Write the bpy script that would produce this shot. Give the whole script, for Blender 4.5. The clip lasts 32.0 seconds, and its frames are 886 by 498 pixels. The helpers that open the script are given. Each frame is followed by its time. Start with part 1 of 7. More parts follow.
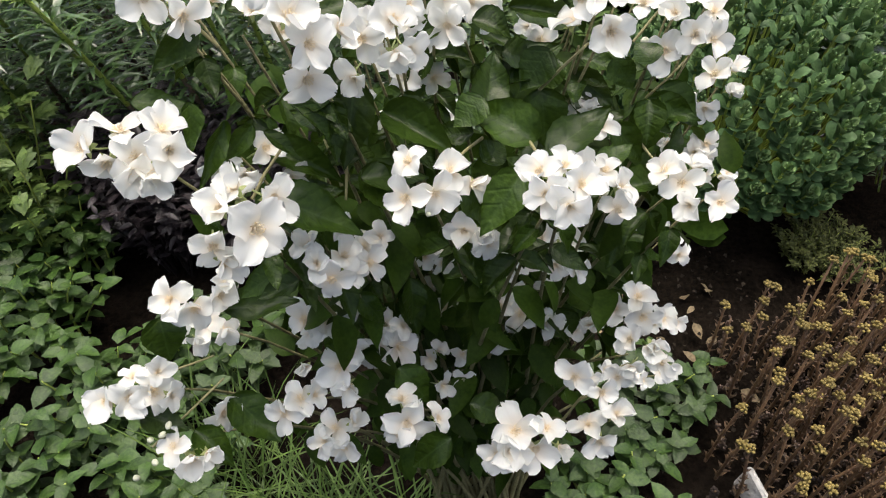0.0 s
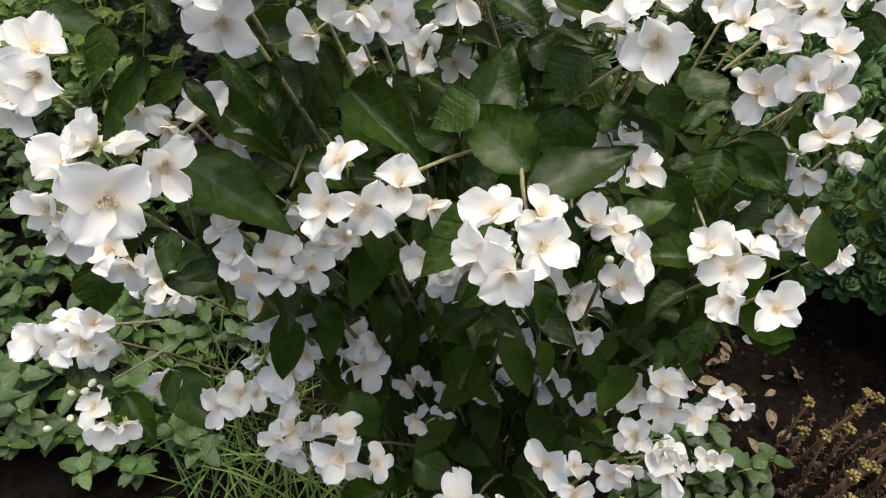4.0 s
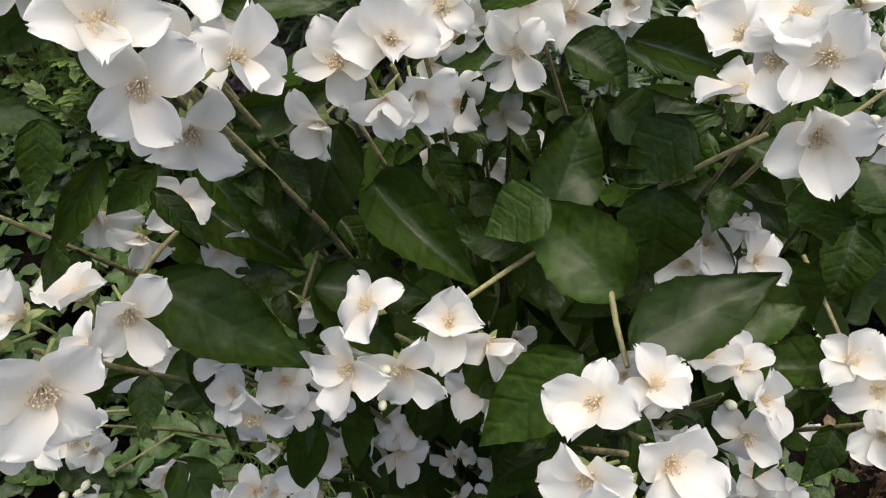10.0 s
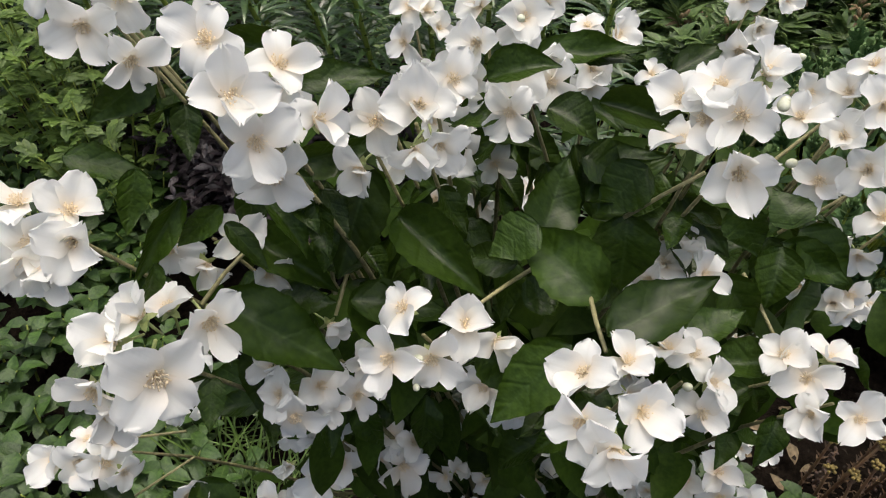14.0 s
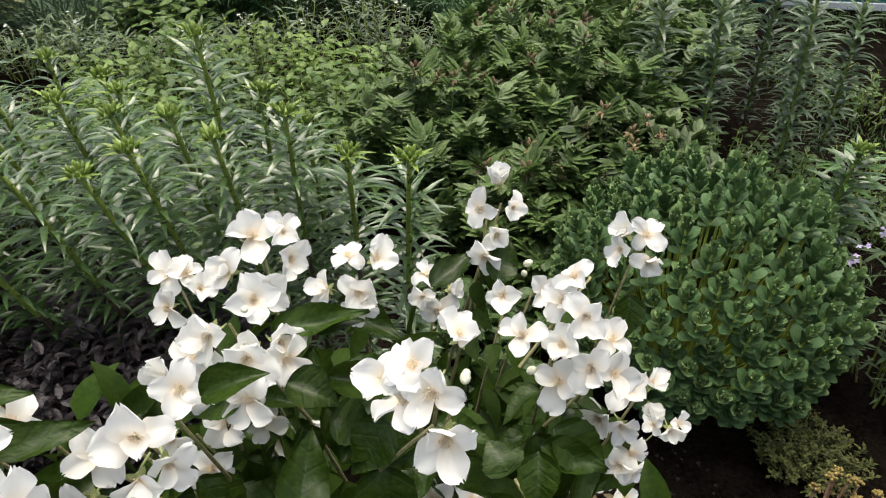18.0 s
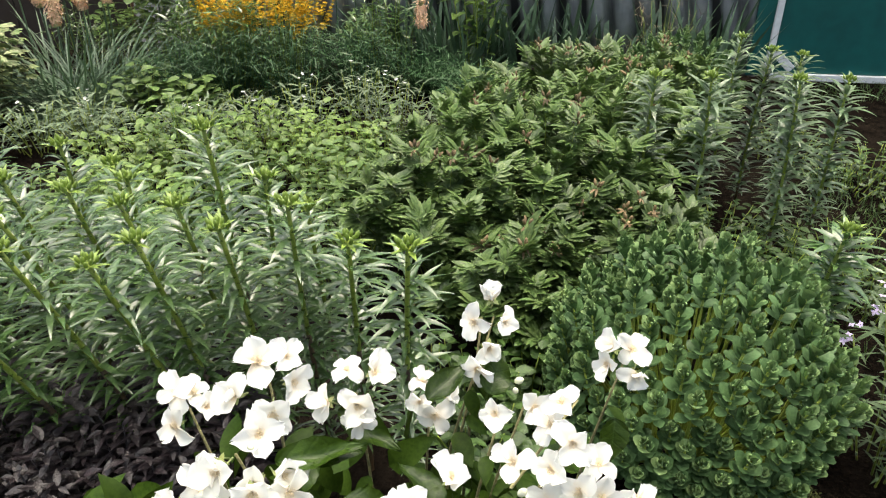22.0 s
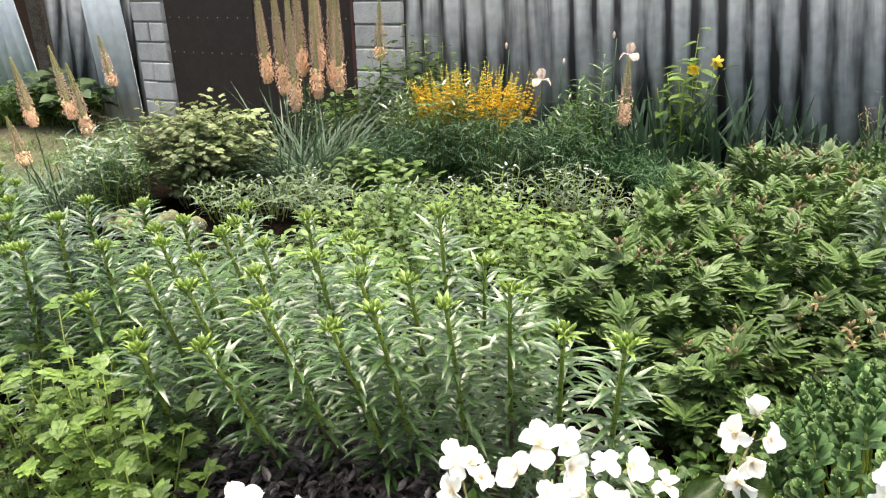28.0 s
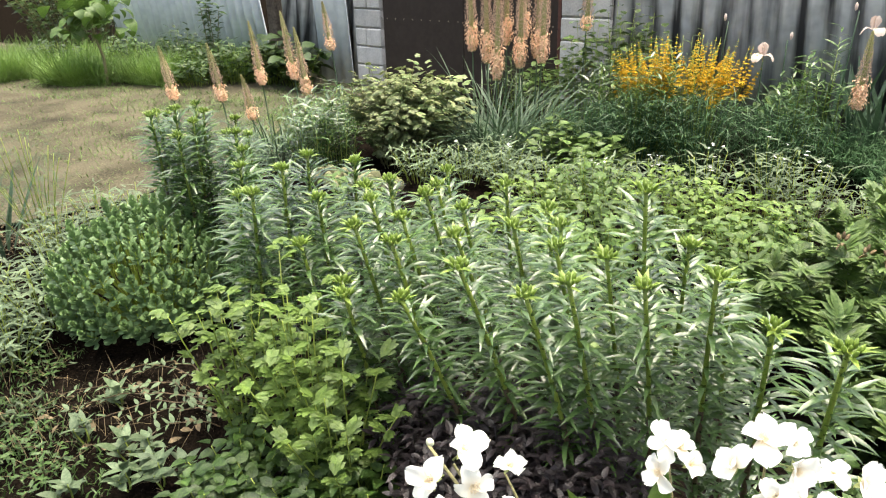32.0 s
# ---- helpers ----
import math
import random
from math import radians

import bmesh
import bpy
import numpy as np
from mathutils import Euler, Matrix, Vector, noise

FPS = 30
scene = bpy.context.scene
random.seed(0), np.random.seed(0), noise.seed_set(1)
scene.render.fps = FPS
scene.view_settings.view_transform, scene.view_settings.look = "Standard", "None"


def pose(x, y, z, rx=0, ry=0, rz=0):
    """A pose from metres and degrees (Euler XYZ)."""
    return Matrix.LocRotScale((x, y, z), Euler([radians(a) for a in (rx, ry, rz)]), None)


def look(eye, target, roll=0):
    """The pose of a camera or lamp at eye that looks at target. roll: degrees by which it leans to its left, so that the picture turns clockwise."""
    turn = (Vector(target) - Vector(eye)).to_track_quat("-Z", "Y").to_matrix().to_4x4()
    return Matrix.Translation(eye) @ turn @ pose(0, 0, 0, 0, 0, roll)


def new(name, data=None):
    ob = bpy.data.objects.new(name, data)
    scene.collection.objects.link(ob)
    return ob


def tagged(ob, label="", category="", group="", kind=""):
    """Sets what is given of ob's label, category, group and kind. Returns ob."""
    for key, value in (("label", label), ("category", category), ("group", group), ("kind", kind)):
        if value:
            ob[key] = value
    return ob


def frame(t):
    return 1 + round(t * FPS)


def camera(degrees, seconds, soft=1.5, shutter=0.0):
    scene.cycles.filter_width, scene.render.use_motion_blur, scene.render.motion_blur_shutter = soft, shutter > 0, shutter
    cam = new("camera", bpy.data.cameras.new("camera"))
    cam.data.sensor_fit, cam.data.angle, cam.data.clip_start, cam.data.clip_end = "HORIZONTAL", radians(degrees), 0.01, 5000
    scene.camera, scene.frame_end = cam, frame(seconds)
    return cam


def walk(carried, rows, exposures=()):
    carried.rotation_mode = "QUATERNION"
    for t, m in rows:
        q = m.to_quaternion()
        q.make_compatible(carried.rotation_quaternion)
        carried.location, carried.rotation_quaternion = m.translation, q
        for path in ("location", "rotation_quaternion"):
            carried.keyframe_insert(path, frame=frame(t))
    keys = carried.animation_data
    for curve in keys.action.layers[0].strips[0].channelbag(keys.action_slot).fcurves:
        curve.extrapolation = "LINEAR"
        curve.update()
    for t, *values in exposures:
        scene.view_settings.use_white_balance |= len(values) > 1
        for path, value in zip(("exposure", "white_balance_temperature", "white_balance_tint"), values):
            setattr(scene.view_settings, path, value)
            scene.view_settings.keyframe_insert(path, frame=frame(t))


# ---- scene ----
cam = camera(64.9, 32.0, soft=1.15)
METRES, EYE, TILT, LEAN, TURN = 1.2, 1.30, -45.0, 0.0, 0.0
ROWS = [
    (0.0, 0.0, 0.0, 0.0, 0.0, 0.0, 0.0),
    (0.5, 0.0352, -0.0085, -0.0144, 3.23, 2.33, -1.13),
    (1.0, 0.0532, -0.0595, -0.051, -0.98, 9.17, -4.61),
    (1.5, 0.0832, -0.1076, -0.0642, 0.73, 9.26, -5.85),
    (2.0, 0.129, -0.0566, -0.0395, 6.81, 5.86, -12.51),
    (2.5, 0.1554, -0.0173, -0.011, 12.98, 3.75, -16.24),
    (4.5, 0.0534, 0.1272, 0.0451, 8.7, -3.31, -13.71),
    (5.0, 0.0518, 0.1415, 0.0578, 9.38, -2.67, -13.9),
    (5.5, 0.053, 0.1467, 0.0665, 10.72, -1.18, -13.95),
    (6.0, 0.0455, 0.1566, 0.0725, 11.52, -1.22, -13.55),
    (6.5, 0.0326, 0.1639, 0.0796, 12.45, -0.85, -13.86),
    (7.0, 0.0289, 0.1711, 0.0849, 11.74, -0.29, -14.4),
    (7.5, 0.0298, 0.1748, 0.0896, 11.7, -0.81, -13.91),
    (8.0, 0.0279, 0.1773, 0.0886, 11.82, -1.42, -13.65),
    (8.5, 0.0289, 0.1779, 0.0871, 11.47, -2.18, -13.36),
    (9.0, 0.0306, 0.1761, 0.0851, 11.27, -3.25, -12.7),
    (9.5, 0.0327, 0.1749, 0.0851, 10.75, -4.28, -12.06),
    (10.0, 0.0332, 0.175, 0.0842, 10.93, -5.32, -12.04),
    (10.5, 0.0331, 0.1758, 0.0836, 10.72, -5.51, -11.81),
    (11.0, 0.0355, 0.1663, 0.0815, 9.69, -4.76, -12.14),
    (11.5, 0.0356, 0.153, 0.0764, 9.32, -4.09, -12.44),
    (12.0, 0.0339, 0.1453, 0.0725, 9.01, -3.51, -11.9),
    (12.5, 0.0357, 0.134, 0.0717, 9.23, -2.11, -11.61),
    (13.0, 0.0332, 0.1246, 0.0712, 8.72, -1.04, -11.62),
    (13.5, 0.0296, 0.1177, 0.0675, 8.61, -1.12, -11.25),
    (15.5, 0.0274, 0.1064, 0.0976, 6.49, 5.29, -10.85),
    (16.0, 0.0324, 0.1059, 0.1058, 6.2, 7.03, -9.97),
    (16.5, 0.0424, 0.0986, 0.1165, 5.38, 8.91, -7.44),
    (17.0, 0.056, 0.0967, 0.1231, 3.43, 10.04, -4.79),
    (17.5, 0.0705, 0.0933, 0.1282, 0.92, 10.63, -2.02),
    (18.0, 0.0836, 0.093, 0.1356, -1.1, 11.4, 0.92),
    (18.5, 0.0912, 0.0992, 0.1409, -3.67, 11.3, 3.15),
    (19.0, 0.0961, 0.0924, 0.1454, -4.79, 11.04, 3.24),
    (19.5, 0.1027, 0.0839, 0.1507, -5.27, 11.53, 4.17),
    (20.0, 0.1039, 0.0793, 0.1564, -5.23, 11.83, 4.27),
    (20.5, 0.1056, 0.0796, 0.1653, -4.72, 12.75, 3.55),
    (21.0, 0.0989, 0.0716, 0.1696, -3.81, 14.28, 2.76),
    (21.5, 0.0931, 0.0663, 0.1665, -2.1, 14.86, 1.87),
    (22.0, 0.0866, 0.0572, 0.1678, -1.09, 16.38, 1.1),
    (22.5, 0.0761, 0.0525, 0.1717, 1.32, 17.9, -0.12),
    (23.0, 0.0686, 0.0546, 0.1748, 1.27, 18.33, -0.33),
    (23.5, 0.0574, 0.0512, 0.1759, 1.34, 18.94, -1.13),
    (24.0, 0.0528, 0.0435, 0.1743, 2.19, 19.74, -1.58),
    (24.5, 0.0461, 0.0361, 0.1701, 3.54, 20.4, -2.68),
    (26.5, 0.0311, 0.0101, 0.1627, 8.13, 22.49, -5.24),
    (27.0, 0.0187, 0.0072, 0.1558, 9.66, 22.31, -7.32),
    (27.5, 0.0162, 0.0071, 0.1547, 11.35, 21.91, -8.38),
    (28.0, 0.0146, 0.0048, 0.1559, 10.35, 22.59, -8.89),
    (28.5, 0.001, -0.0006, 0.1503, 12.94, 21.35, -11.02),
    (29.0, -0.0058, -0.0115, 0.1454, 18.01, 20.69, -13.84),
    (29.5, 0.0015, -0.0101, 0.1385, 19.32, 18.72, -16.05),
    (30.0, 0.0039, -0.0095, 0.1429, 18.9, 18.86, -16.62),
    (30.5, -0.0018, -0.0076, 0.1455, 21.29, 18.18, -18.26),
    (31.0, -0.0013, -0.0009, 0.151, 23.02, 17.67, -19.16),
    (31.5, -0.0028, 0.006, 0.152, 23.55, 17.39, -19.57),
    (32.0, -0.0146, -0.0023, 0.1428, 22.68, 17.32, -19.08),
]
EXPOSURES = [(0.0, 0.58, 6400, 8), (1.0, 0.78, 6400, 8), (2.5, 0.88, 6400, 8), (4.5, 0.32, 6380, 9), (13.5, 0.15, 6380, 9), (16.0, 0.2, 6400, 8), (18.0, 0.52, 6450, 7), (20.0, 0.78, 6550, 5), (24.0, 1.33, 6700, 4), (32.0, 1.50, 6750, 4)]
walk(cam, [(t, pose(0, 0, EYE, TILT, LEAN, TURN) @ pose(METRES * x, METRES * y, METRES * z, 90 + pitch, roll, yaw)) for t, x, y, z, yaw, pitch, roll in ROWS], EXPOSURES)

# ---- light ----
world = bpy.data.worlds.new("overcast_sky")
scene.world = world
world.use_nodes = True
wn, wl = world.node_tree.nodes, world.node_tree.links
sky = wn.new("ShaderNodeTexSky")
sky.sky_type, sky.sun_disc = "NISHITA", False
sky.sun_elevation, sky.sun_rotation = radians(80), radians(20)
sky.air_density, sky.dust_density, sky.ozone_density = 0.8, 8.0, 0.3
wn["Background"].inputs["Strength"].default_value = 0.15
wl.new(sky.outputs[0], wn["Background"].inputs["Color"])
sun = new("sun", bpy.data.lights.new("sun", "SUN"))
sun.data.energy, sun.data.angle, sun.data.color = 1.5, radians(75), (1.0, 0.98, 0.95)
sun.matrix_world = look((0, 0, 10), (0.4, -0.6, 0))

# ---- materials ----
RNG = np.random.RandomState(7)


def material(name, dark, light, rough=0.5, scale=30.0, bump=0.0, vary=0.12, thin=0.0, metal=0.0, spec=0.5, fine=4.0, thin_tint=None):
    """Two-scale mottled surface between two colours, with random brightness from piece to piece; thin: share of light let through."""
    m = bpy.data.materials.new(name)
    m.use_nodes = True
    n, l = m.node_tree.nodes, m.node_tree.links
    b = n["Principled BSDF"]
    co, no, nf = n.new("ShaderNodeTexCoord"), n.new("ShaderNodeTexNoise"), n.new("ShaderNodeTexNoise")
    no.inputs["Scale"].default_value, nf.inputs["Scale"].default_value = scale, scale * fine
    no.inputs["Detail"].default_value, nf.inputs["Detail"].default_value = 3, 2
    l.new(co.outputs["Object"], no.inputs["Vector"])
    l.new(co.outputs["Object"], nf.inputs["Vector"])
    add = n.new("ShaderNodeMath")
    add.operation = "ADD"
    l.new(no.outputs[0], add.inputs[0])
    l.new(nf.outputs[0], add.inputs[1])
    ramp = n.new("ShaderNodeValToRGB")
    ramp.color_ramp.elements[0].position, ramp.color_ramp.elements[1].position = 0.36, 0.64
    ramp.color_ramp.elements[0].color, ramp.color_ramp.elements[1].color = (*dark, 1), (*light, 1)
    half = n.new("ShaderNodeMath")
    half.operation = "MULTIPLY"
    half.inputs[1].default_value = 0.5
    l.new(add.outputs[0], half.inputs[0])
    l.new(half.outputs[0], ramp.inputs[0])
    info, geo = n.new("ShaderNodeObjectInfo"), n.new("ShaderNodeNewGeometry")
    mix = n.new("ShaderNodeMath")
    l.new(info.outputs["Random"], mix.inputs[0])
    l.new(geo.outputs["Random Per Island"], mix.inputs[1])
    span = n.new("ShaderNodeMapRange")
    span.inputs["From Max"].default_value = 2.0
    span.inputs["To Min"].default_value, span.inputs["To Max"].default_value = 1 - 2 * vary, 1 + 2 * vary
    l.new(mix.outputs[0], span.inputs["Value"])
    hsv = n.new("ShaderNodeHueSaturation")
    l.new(ramp.outputs[0], hsv.inputs["Color"])
    l.new(span.outputs[0], hsv.inputs["Value"])
    l.new(hsv.outputs[0], b.inputs["Base Color"])
    b.inputs["Roughness"].default_value, b.inputs["Metallic"].default_value = rough, metal
    b.inputs["Specular IOR Level"].default_value = spec
    if bump:
        bp = n.new("ShaderNodeBump")
        bp.inputs["Strength"].default_value, bp.inputs["Distance"].default_value = bump, 0.01
        l.new(add.outputs[0], bp.inputs["Height"])
        l.new(bp.outputs[0], b.inputs["Normal"])
    if thin:
        tr, mx = n.new("ShaderNodeBsdfTranslucent"), n.new("ShaderNodeMixShader")
        if thin_tint:
            tr.inputs["Color"].default_value = (*thin_tint, 1)
        else:
            l.new(hsv.outputs[0], tr.inputs["Color"])
        mx.inputs[0].default_value = thin
        l.new(b.outputs[0], mx.inputs[1])
        l.new(tr.outputs[0], mx.inputs[2])
        l.new(mx.outputs[0], n["Material Output"].inputs["Surface"])
    return m


M = {
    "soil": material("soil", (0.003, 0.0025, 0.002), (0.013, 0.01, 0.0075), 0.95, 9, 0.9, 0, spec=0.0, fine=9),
    "crumb": material("soil_crumb", (0.012, 0.010, 0.008), (0.034, 0.027, 0.020), 0.95, 30, 0.3, 0.3, spec=0.05),
    "litter": material("dry_lawn", (0.030, 0.027, 0.016), (0.145, 0.128, 0.085), 0.95, 2.4, 0.9, 0, spec=0.1, fine=30),
    "petal": material("petal", (0.94, 0.94, 0.89), (0.955, 0.955, 0.915), 0.55, 60, 0.03, 0.015, 0.4, thin_tint=(0.97, 0.97, 0.93), spec=0.3),
    "stamen": material("stamen", (0.95, 0.83, 0.62), (0.96, 0.90, 0.76), 0.6, 90, 0, 0.05, 0.55),
    "calyx": material("calyx", (0.30, 0.36, 0.12), (0.42, 0.46, 0.20), 0.5, 90, 0, 0.08, 0.2),
    "bud": material("flower_bud", (0.66, 0.68, 0.46), (0.85, 0.85, 0.70), 0.5, 90, 0, 0.05, 0.2),
    "orange_leaf": material("shrub_leaf", (0.014, 0.031, 0.003), (0.034, 0.062, 0.007), 0.48, 45, 0.06, 0.35, 0.12, fine=6, spec=0.08, thin_tint=(0.075, 0.125, 0.014)),
    "inner_leaf": material("small_shrub_leaf", (0.014, 0.031, 0.003), (0.034, 0.062, 0.007), 0.48, 45, 0.03, 0.35, 0.12, fine=6, spec=0.08, thin_tint=(0.075, 0.125, 0.014)),
    "twig": material("young_twig", (0.22, 0.20, 0.085), (0.34, 0.31, 0.15), 0.6, 80, 0.2, 0.1),
    "bark": material("twig_bark", (0.13, 0.12, 0.05), (0.24, 0.22, 0.1), 0.7, 80, 0.3, 0.1),
    "lily_leaf": material("lily_leaf", (0.066, 0.130, 0.034), (0.120, 0.205, 0.060), 0.27, 40, 0.02, 0.2, 0.3, spec=1.0),
    # lighter copy of lily_leaf: glancing sky reflection put into the base colour
    "sheen_lily": material("lily_leaf_sky_sheen", (0.115, 0.185, 0.085), (0.20, 0.28, 0.145), 0.34, 40, 0.02, 0.2, 0.3, spec=0.8),
    "lily_stem": material("lily_stem", (0.24, 0.31, 0.04), (0.35, 0.42, 0.08), 0.45, 60, 0.1, 0.15),
    "brown_stem": material("brown_stem", (0.06, 0.038, 0.018), (0.12, 0.075, 0.032), 0.5, 60, 0.1, 0.15),
    "lily_bud": material("lily_bud", (0.14, 0.215, 0.03), (0.225, 0.315, 0.055), 0.45, 60, 0.1, 0.1, 0.1),
    "sedum": material("stonecrop_leaf", (0.066, 0.128, 0.046), (0.118, 0.206, 0.076), 0.6, 40, 0.05, 0.2, 0.15, spec=0.25),
    "sedum_pale": material("pale_stonecrop_leaf", (0.11, 0.19, 0.075), (0.20, 0.30, 0.13), 0.5, 40, 0.05, 0.2, 0.15),
    "sedum_tip": material("stonecrop_bud", (0.18, 0.285, 0.105), (0.28, 0.40, 0.16), 0.6, 90, 0.1, 0.15, 0.15, spec=0.25),
    "peony": material("peony_leaf", (0.068, 0.122, 0.034), (0.138, 0.200, 0.060), 0.40, 30, 0.15, 0.3, 0.22, spec=0.25),
    "dead_flower": material("spent_flower", (0.13, 0.078, 0.038), (0.27, 0.20, 0.105), 0.8, 60, 0.2, 0.3, 0.1),
    "lime": material("bright_leaf", (0.060, 0.122, 0.022), (0.122, 0.198, 0.041), 0.5, 30, 0.1, 0.2, 0.25),
    "mint": material("mint_leaf", (0.025, 0.056, 0.009), (0.054, 0.104, 0.017), 0.5, 40, 0.2, 0.25, 0.2),
    "mum": material("mum_leaf", (0.095, 0.165, 0.03), (0.175, 0.262, 0.052), 0.5, 40, 0.15, 0.2, 0.25),
    "grey": material("grey_green_leaf", (0.075, 0.12, 0.055), (0.15, 0.2, 0.105), 0.6, 40, 0.1, 0.25, 0.15),
    "violet_leaf": material("wildflower_leaf", (0.042, 0.075, 0.028), (0.085, 0.130, 0.052), 0.6, 40, 0.1, 0.25, 0.15),
    "purple": material("dark_purple_leaf", (0.011, 0.008, 0.009), (0.03, 0.021, 0.023), 0.45, 40, 0.2, 0.3, 0.05),
    "fern": material("feathery_leaf", (0.026, 0.080, 0.023), (0.058, 0.132, 0.044), 0.55, 30, 0, 0.25, 0.2),
    "iris": material("iris_leaf", (0.055, 0.10, 0.055), (0.095, 0.155, 0.085), 0.45, 20, 0, 0.25, 0.1),
    "foxtail_leaf": material("foxtail_leaf", (0.055, 0.1, 0.05), (0.1, 0.16, 0.085), 0.45, 20, 0, 0.2, 0.1),
    "peach": material("peach_blossom", (0.90, 0.58, 0.37), (0.95, 0.72, 0.52), 0.6, 80, 0, 0.1, 0.4),
    "brown_bud": material("brown_bud", (0.58, 0.39, 0.29), (0.76, 0.56, 0.43), 0.7, 80, 0, 0.2, 0.1),
    "olive_bud": material("olive_bud", (0.36, 0.33, 0.13), (0.50, 0.45, 0.22), 0.7, 80, 0, 0.2, 0.1),
    "spike": material("foxtail_spike", (0.24, 0.26, 0.09), (0.38, 0.37, 0.16), 0.6, 80, 0.2, 0.15),
    "yellow": material("yellow_blossom", (0.74, 0.45, 0.02), (0.88, 0.62, 0.04), 0.6, 60, 0, 0.15, 0.25),
    "iris_bloom": material("iris_bloom", (0.78, 0.62, 0.54), (0.88, 0.76, 0.68), 0.5, 60, 0, 0.1, 0.3),
    "lilac": material("lilac_blossom", (0.46, 0.36, 0.6), (0.7, 0.62, 0.82), 0.6, 60, 0, 0.15, 0.2),
    "white_bloom": material("small_white_bloom", (0.62, 0.62, 0.58), (0.80, 0.80, 0.76), 0.6, 60, 0, 0.1, 0.2),
    "pale": material("pale_shrub_leaf", (0.11, 0.18, 0.05), (0.33, 0.34, 0.17), 0.5, 9, 0.1, 0.3, 0.2),
    "red_sedum": material("red_stonecrop", (0.075, 0.040, 0.022), (0.14, 0.088, 0.040), 0.6, 25, 0.1, 0.35, 0.1),
    "pink_sedum": material("dusky_stonecrop", (0.06, 0.032, 0.024), (0.11, 0.078, 0.055), 0.55, 25, 0.1, 0.35, 0.1),
    "red_stem": material("stonecrop_stalk", (0.11, 0.058, 0.030), (0.19, 0.115, 0.055), 0.6, 25, 0.1, 0.2),
    "ochre": material("ochre_flower_head", (0.16, 0.115, 0.028), (0.27, 0.205, 0.055), 0.7, 120, 0.3, 0.2),
    "moss": material("mossy_cushion", (0.035, 0.046, 0.008), (0.085, 0.095, 0.016), 0.8, 60, 0.5, 0.25),
    "grass": material("grass_blade", (0.09, 0.17, 0.03), (0.18, 0.28, 0.06), 0.55, 20, 0, 0.3, 0.25),
    "dry": material("dry_stalk", (0.1, 0.075, 0.04), (0.24, 0.18, 0.1), 0.8, 40, 0, 0.25, 0.1),
    "cactus": material("cactus_pad", (0.12, 0.14, 0.06), (0.24, 0.22, 0.11), 0.7, 60, 0.3, 0.2),
    "door": material("brown_gate_paint", (0.030, 0.022, 0.019), (0.040, 0.030, 0.026), 0.5, 6, 0.05, 0.0, spec=0.3),
    "door_edge": material("red_brown_steel", (0.07, 0.025, 0.018), (0.11, 0.04, 0.03), 0.6, 20, 0.1, 0.0),
    "block": material("concrete_block", (0.38, 0.375, 0.37), (0.57, 0.56, 0.55), 0.9, 6, 0.5, 0.12, spec=0.2, fine=12),
    "mortar": material("mortar", (0.26, 0.25, 0.23), (0.36, 0.35, 0.33), 0.95, 20, 0.6, 0.0, spec=0.1),
    "wood": material("weathered_post", (0.045, 0.036, 0.03), (0.10, 0.085, 0.07), 0.9, 10, 0.5, 0.1, spec=0.1),
    "teal": material("teal_gate_paint", (0.004, 0.075, 0.068), (0.006, 0.10, 0.09), 0.45, 3, 0.02, 0.0),
    "white_steel": material("white_painted_steel", (0.66, 0.68, 0.68), (0.76, 0.78, 0.78), 0.5, 10, 0.02, 0.0),
    "rivet": material("rivet", (0.20, 0.17, 0.14), (0.30, 0.26, 0.2), 0.5, 40, 0, 0.1, metal=0.6),
    "stone": material("pale_stone", (0.5, 0.48, 0.44), (0.66, 0.64, 0.6), 0.9, 20, 0.4, 0.0),
}


FAN = 0.045  # how far the old fence sheets splay to one side, growing along the fence


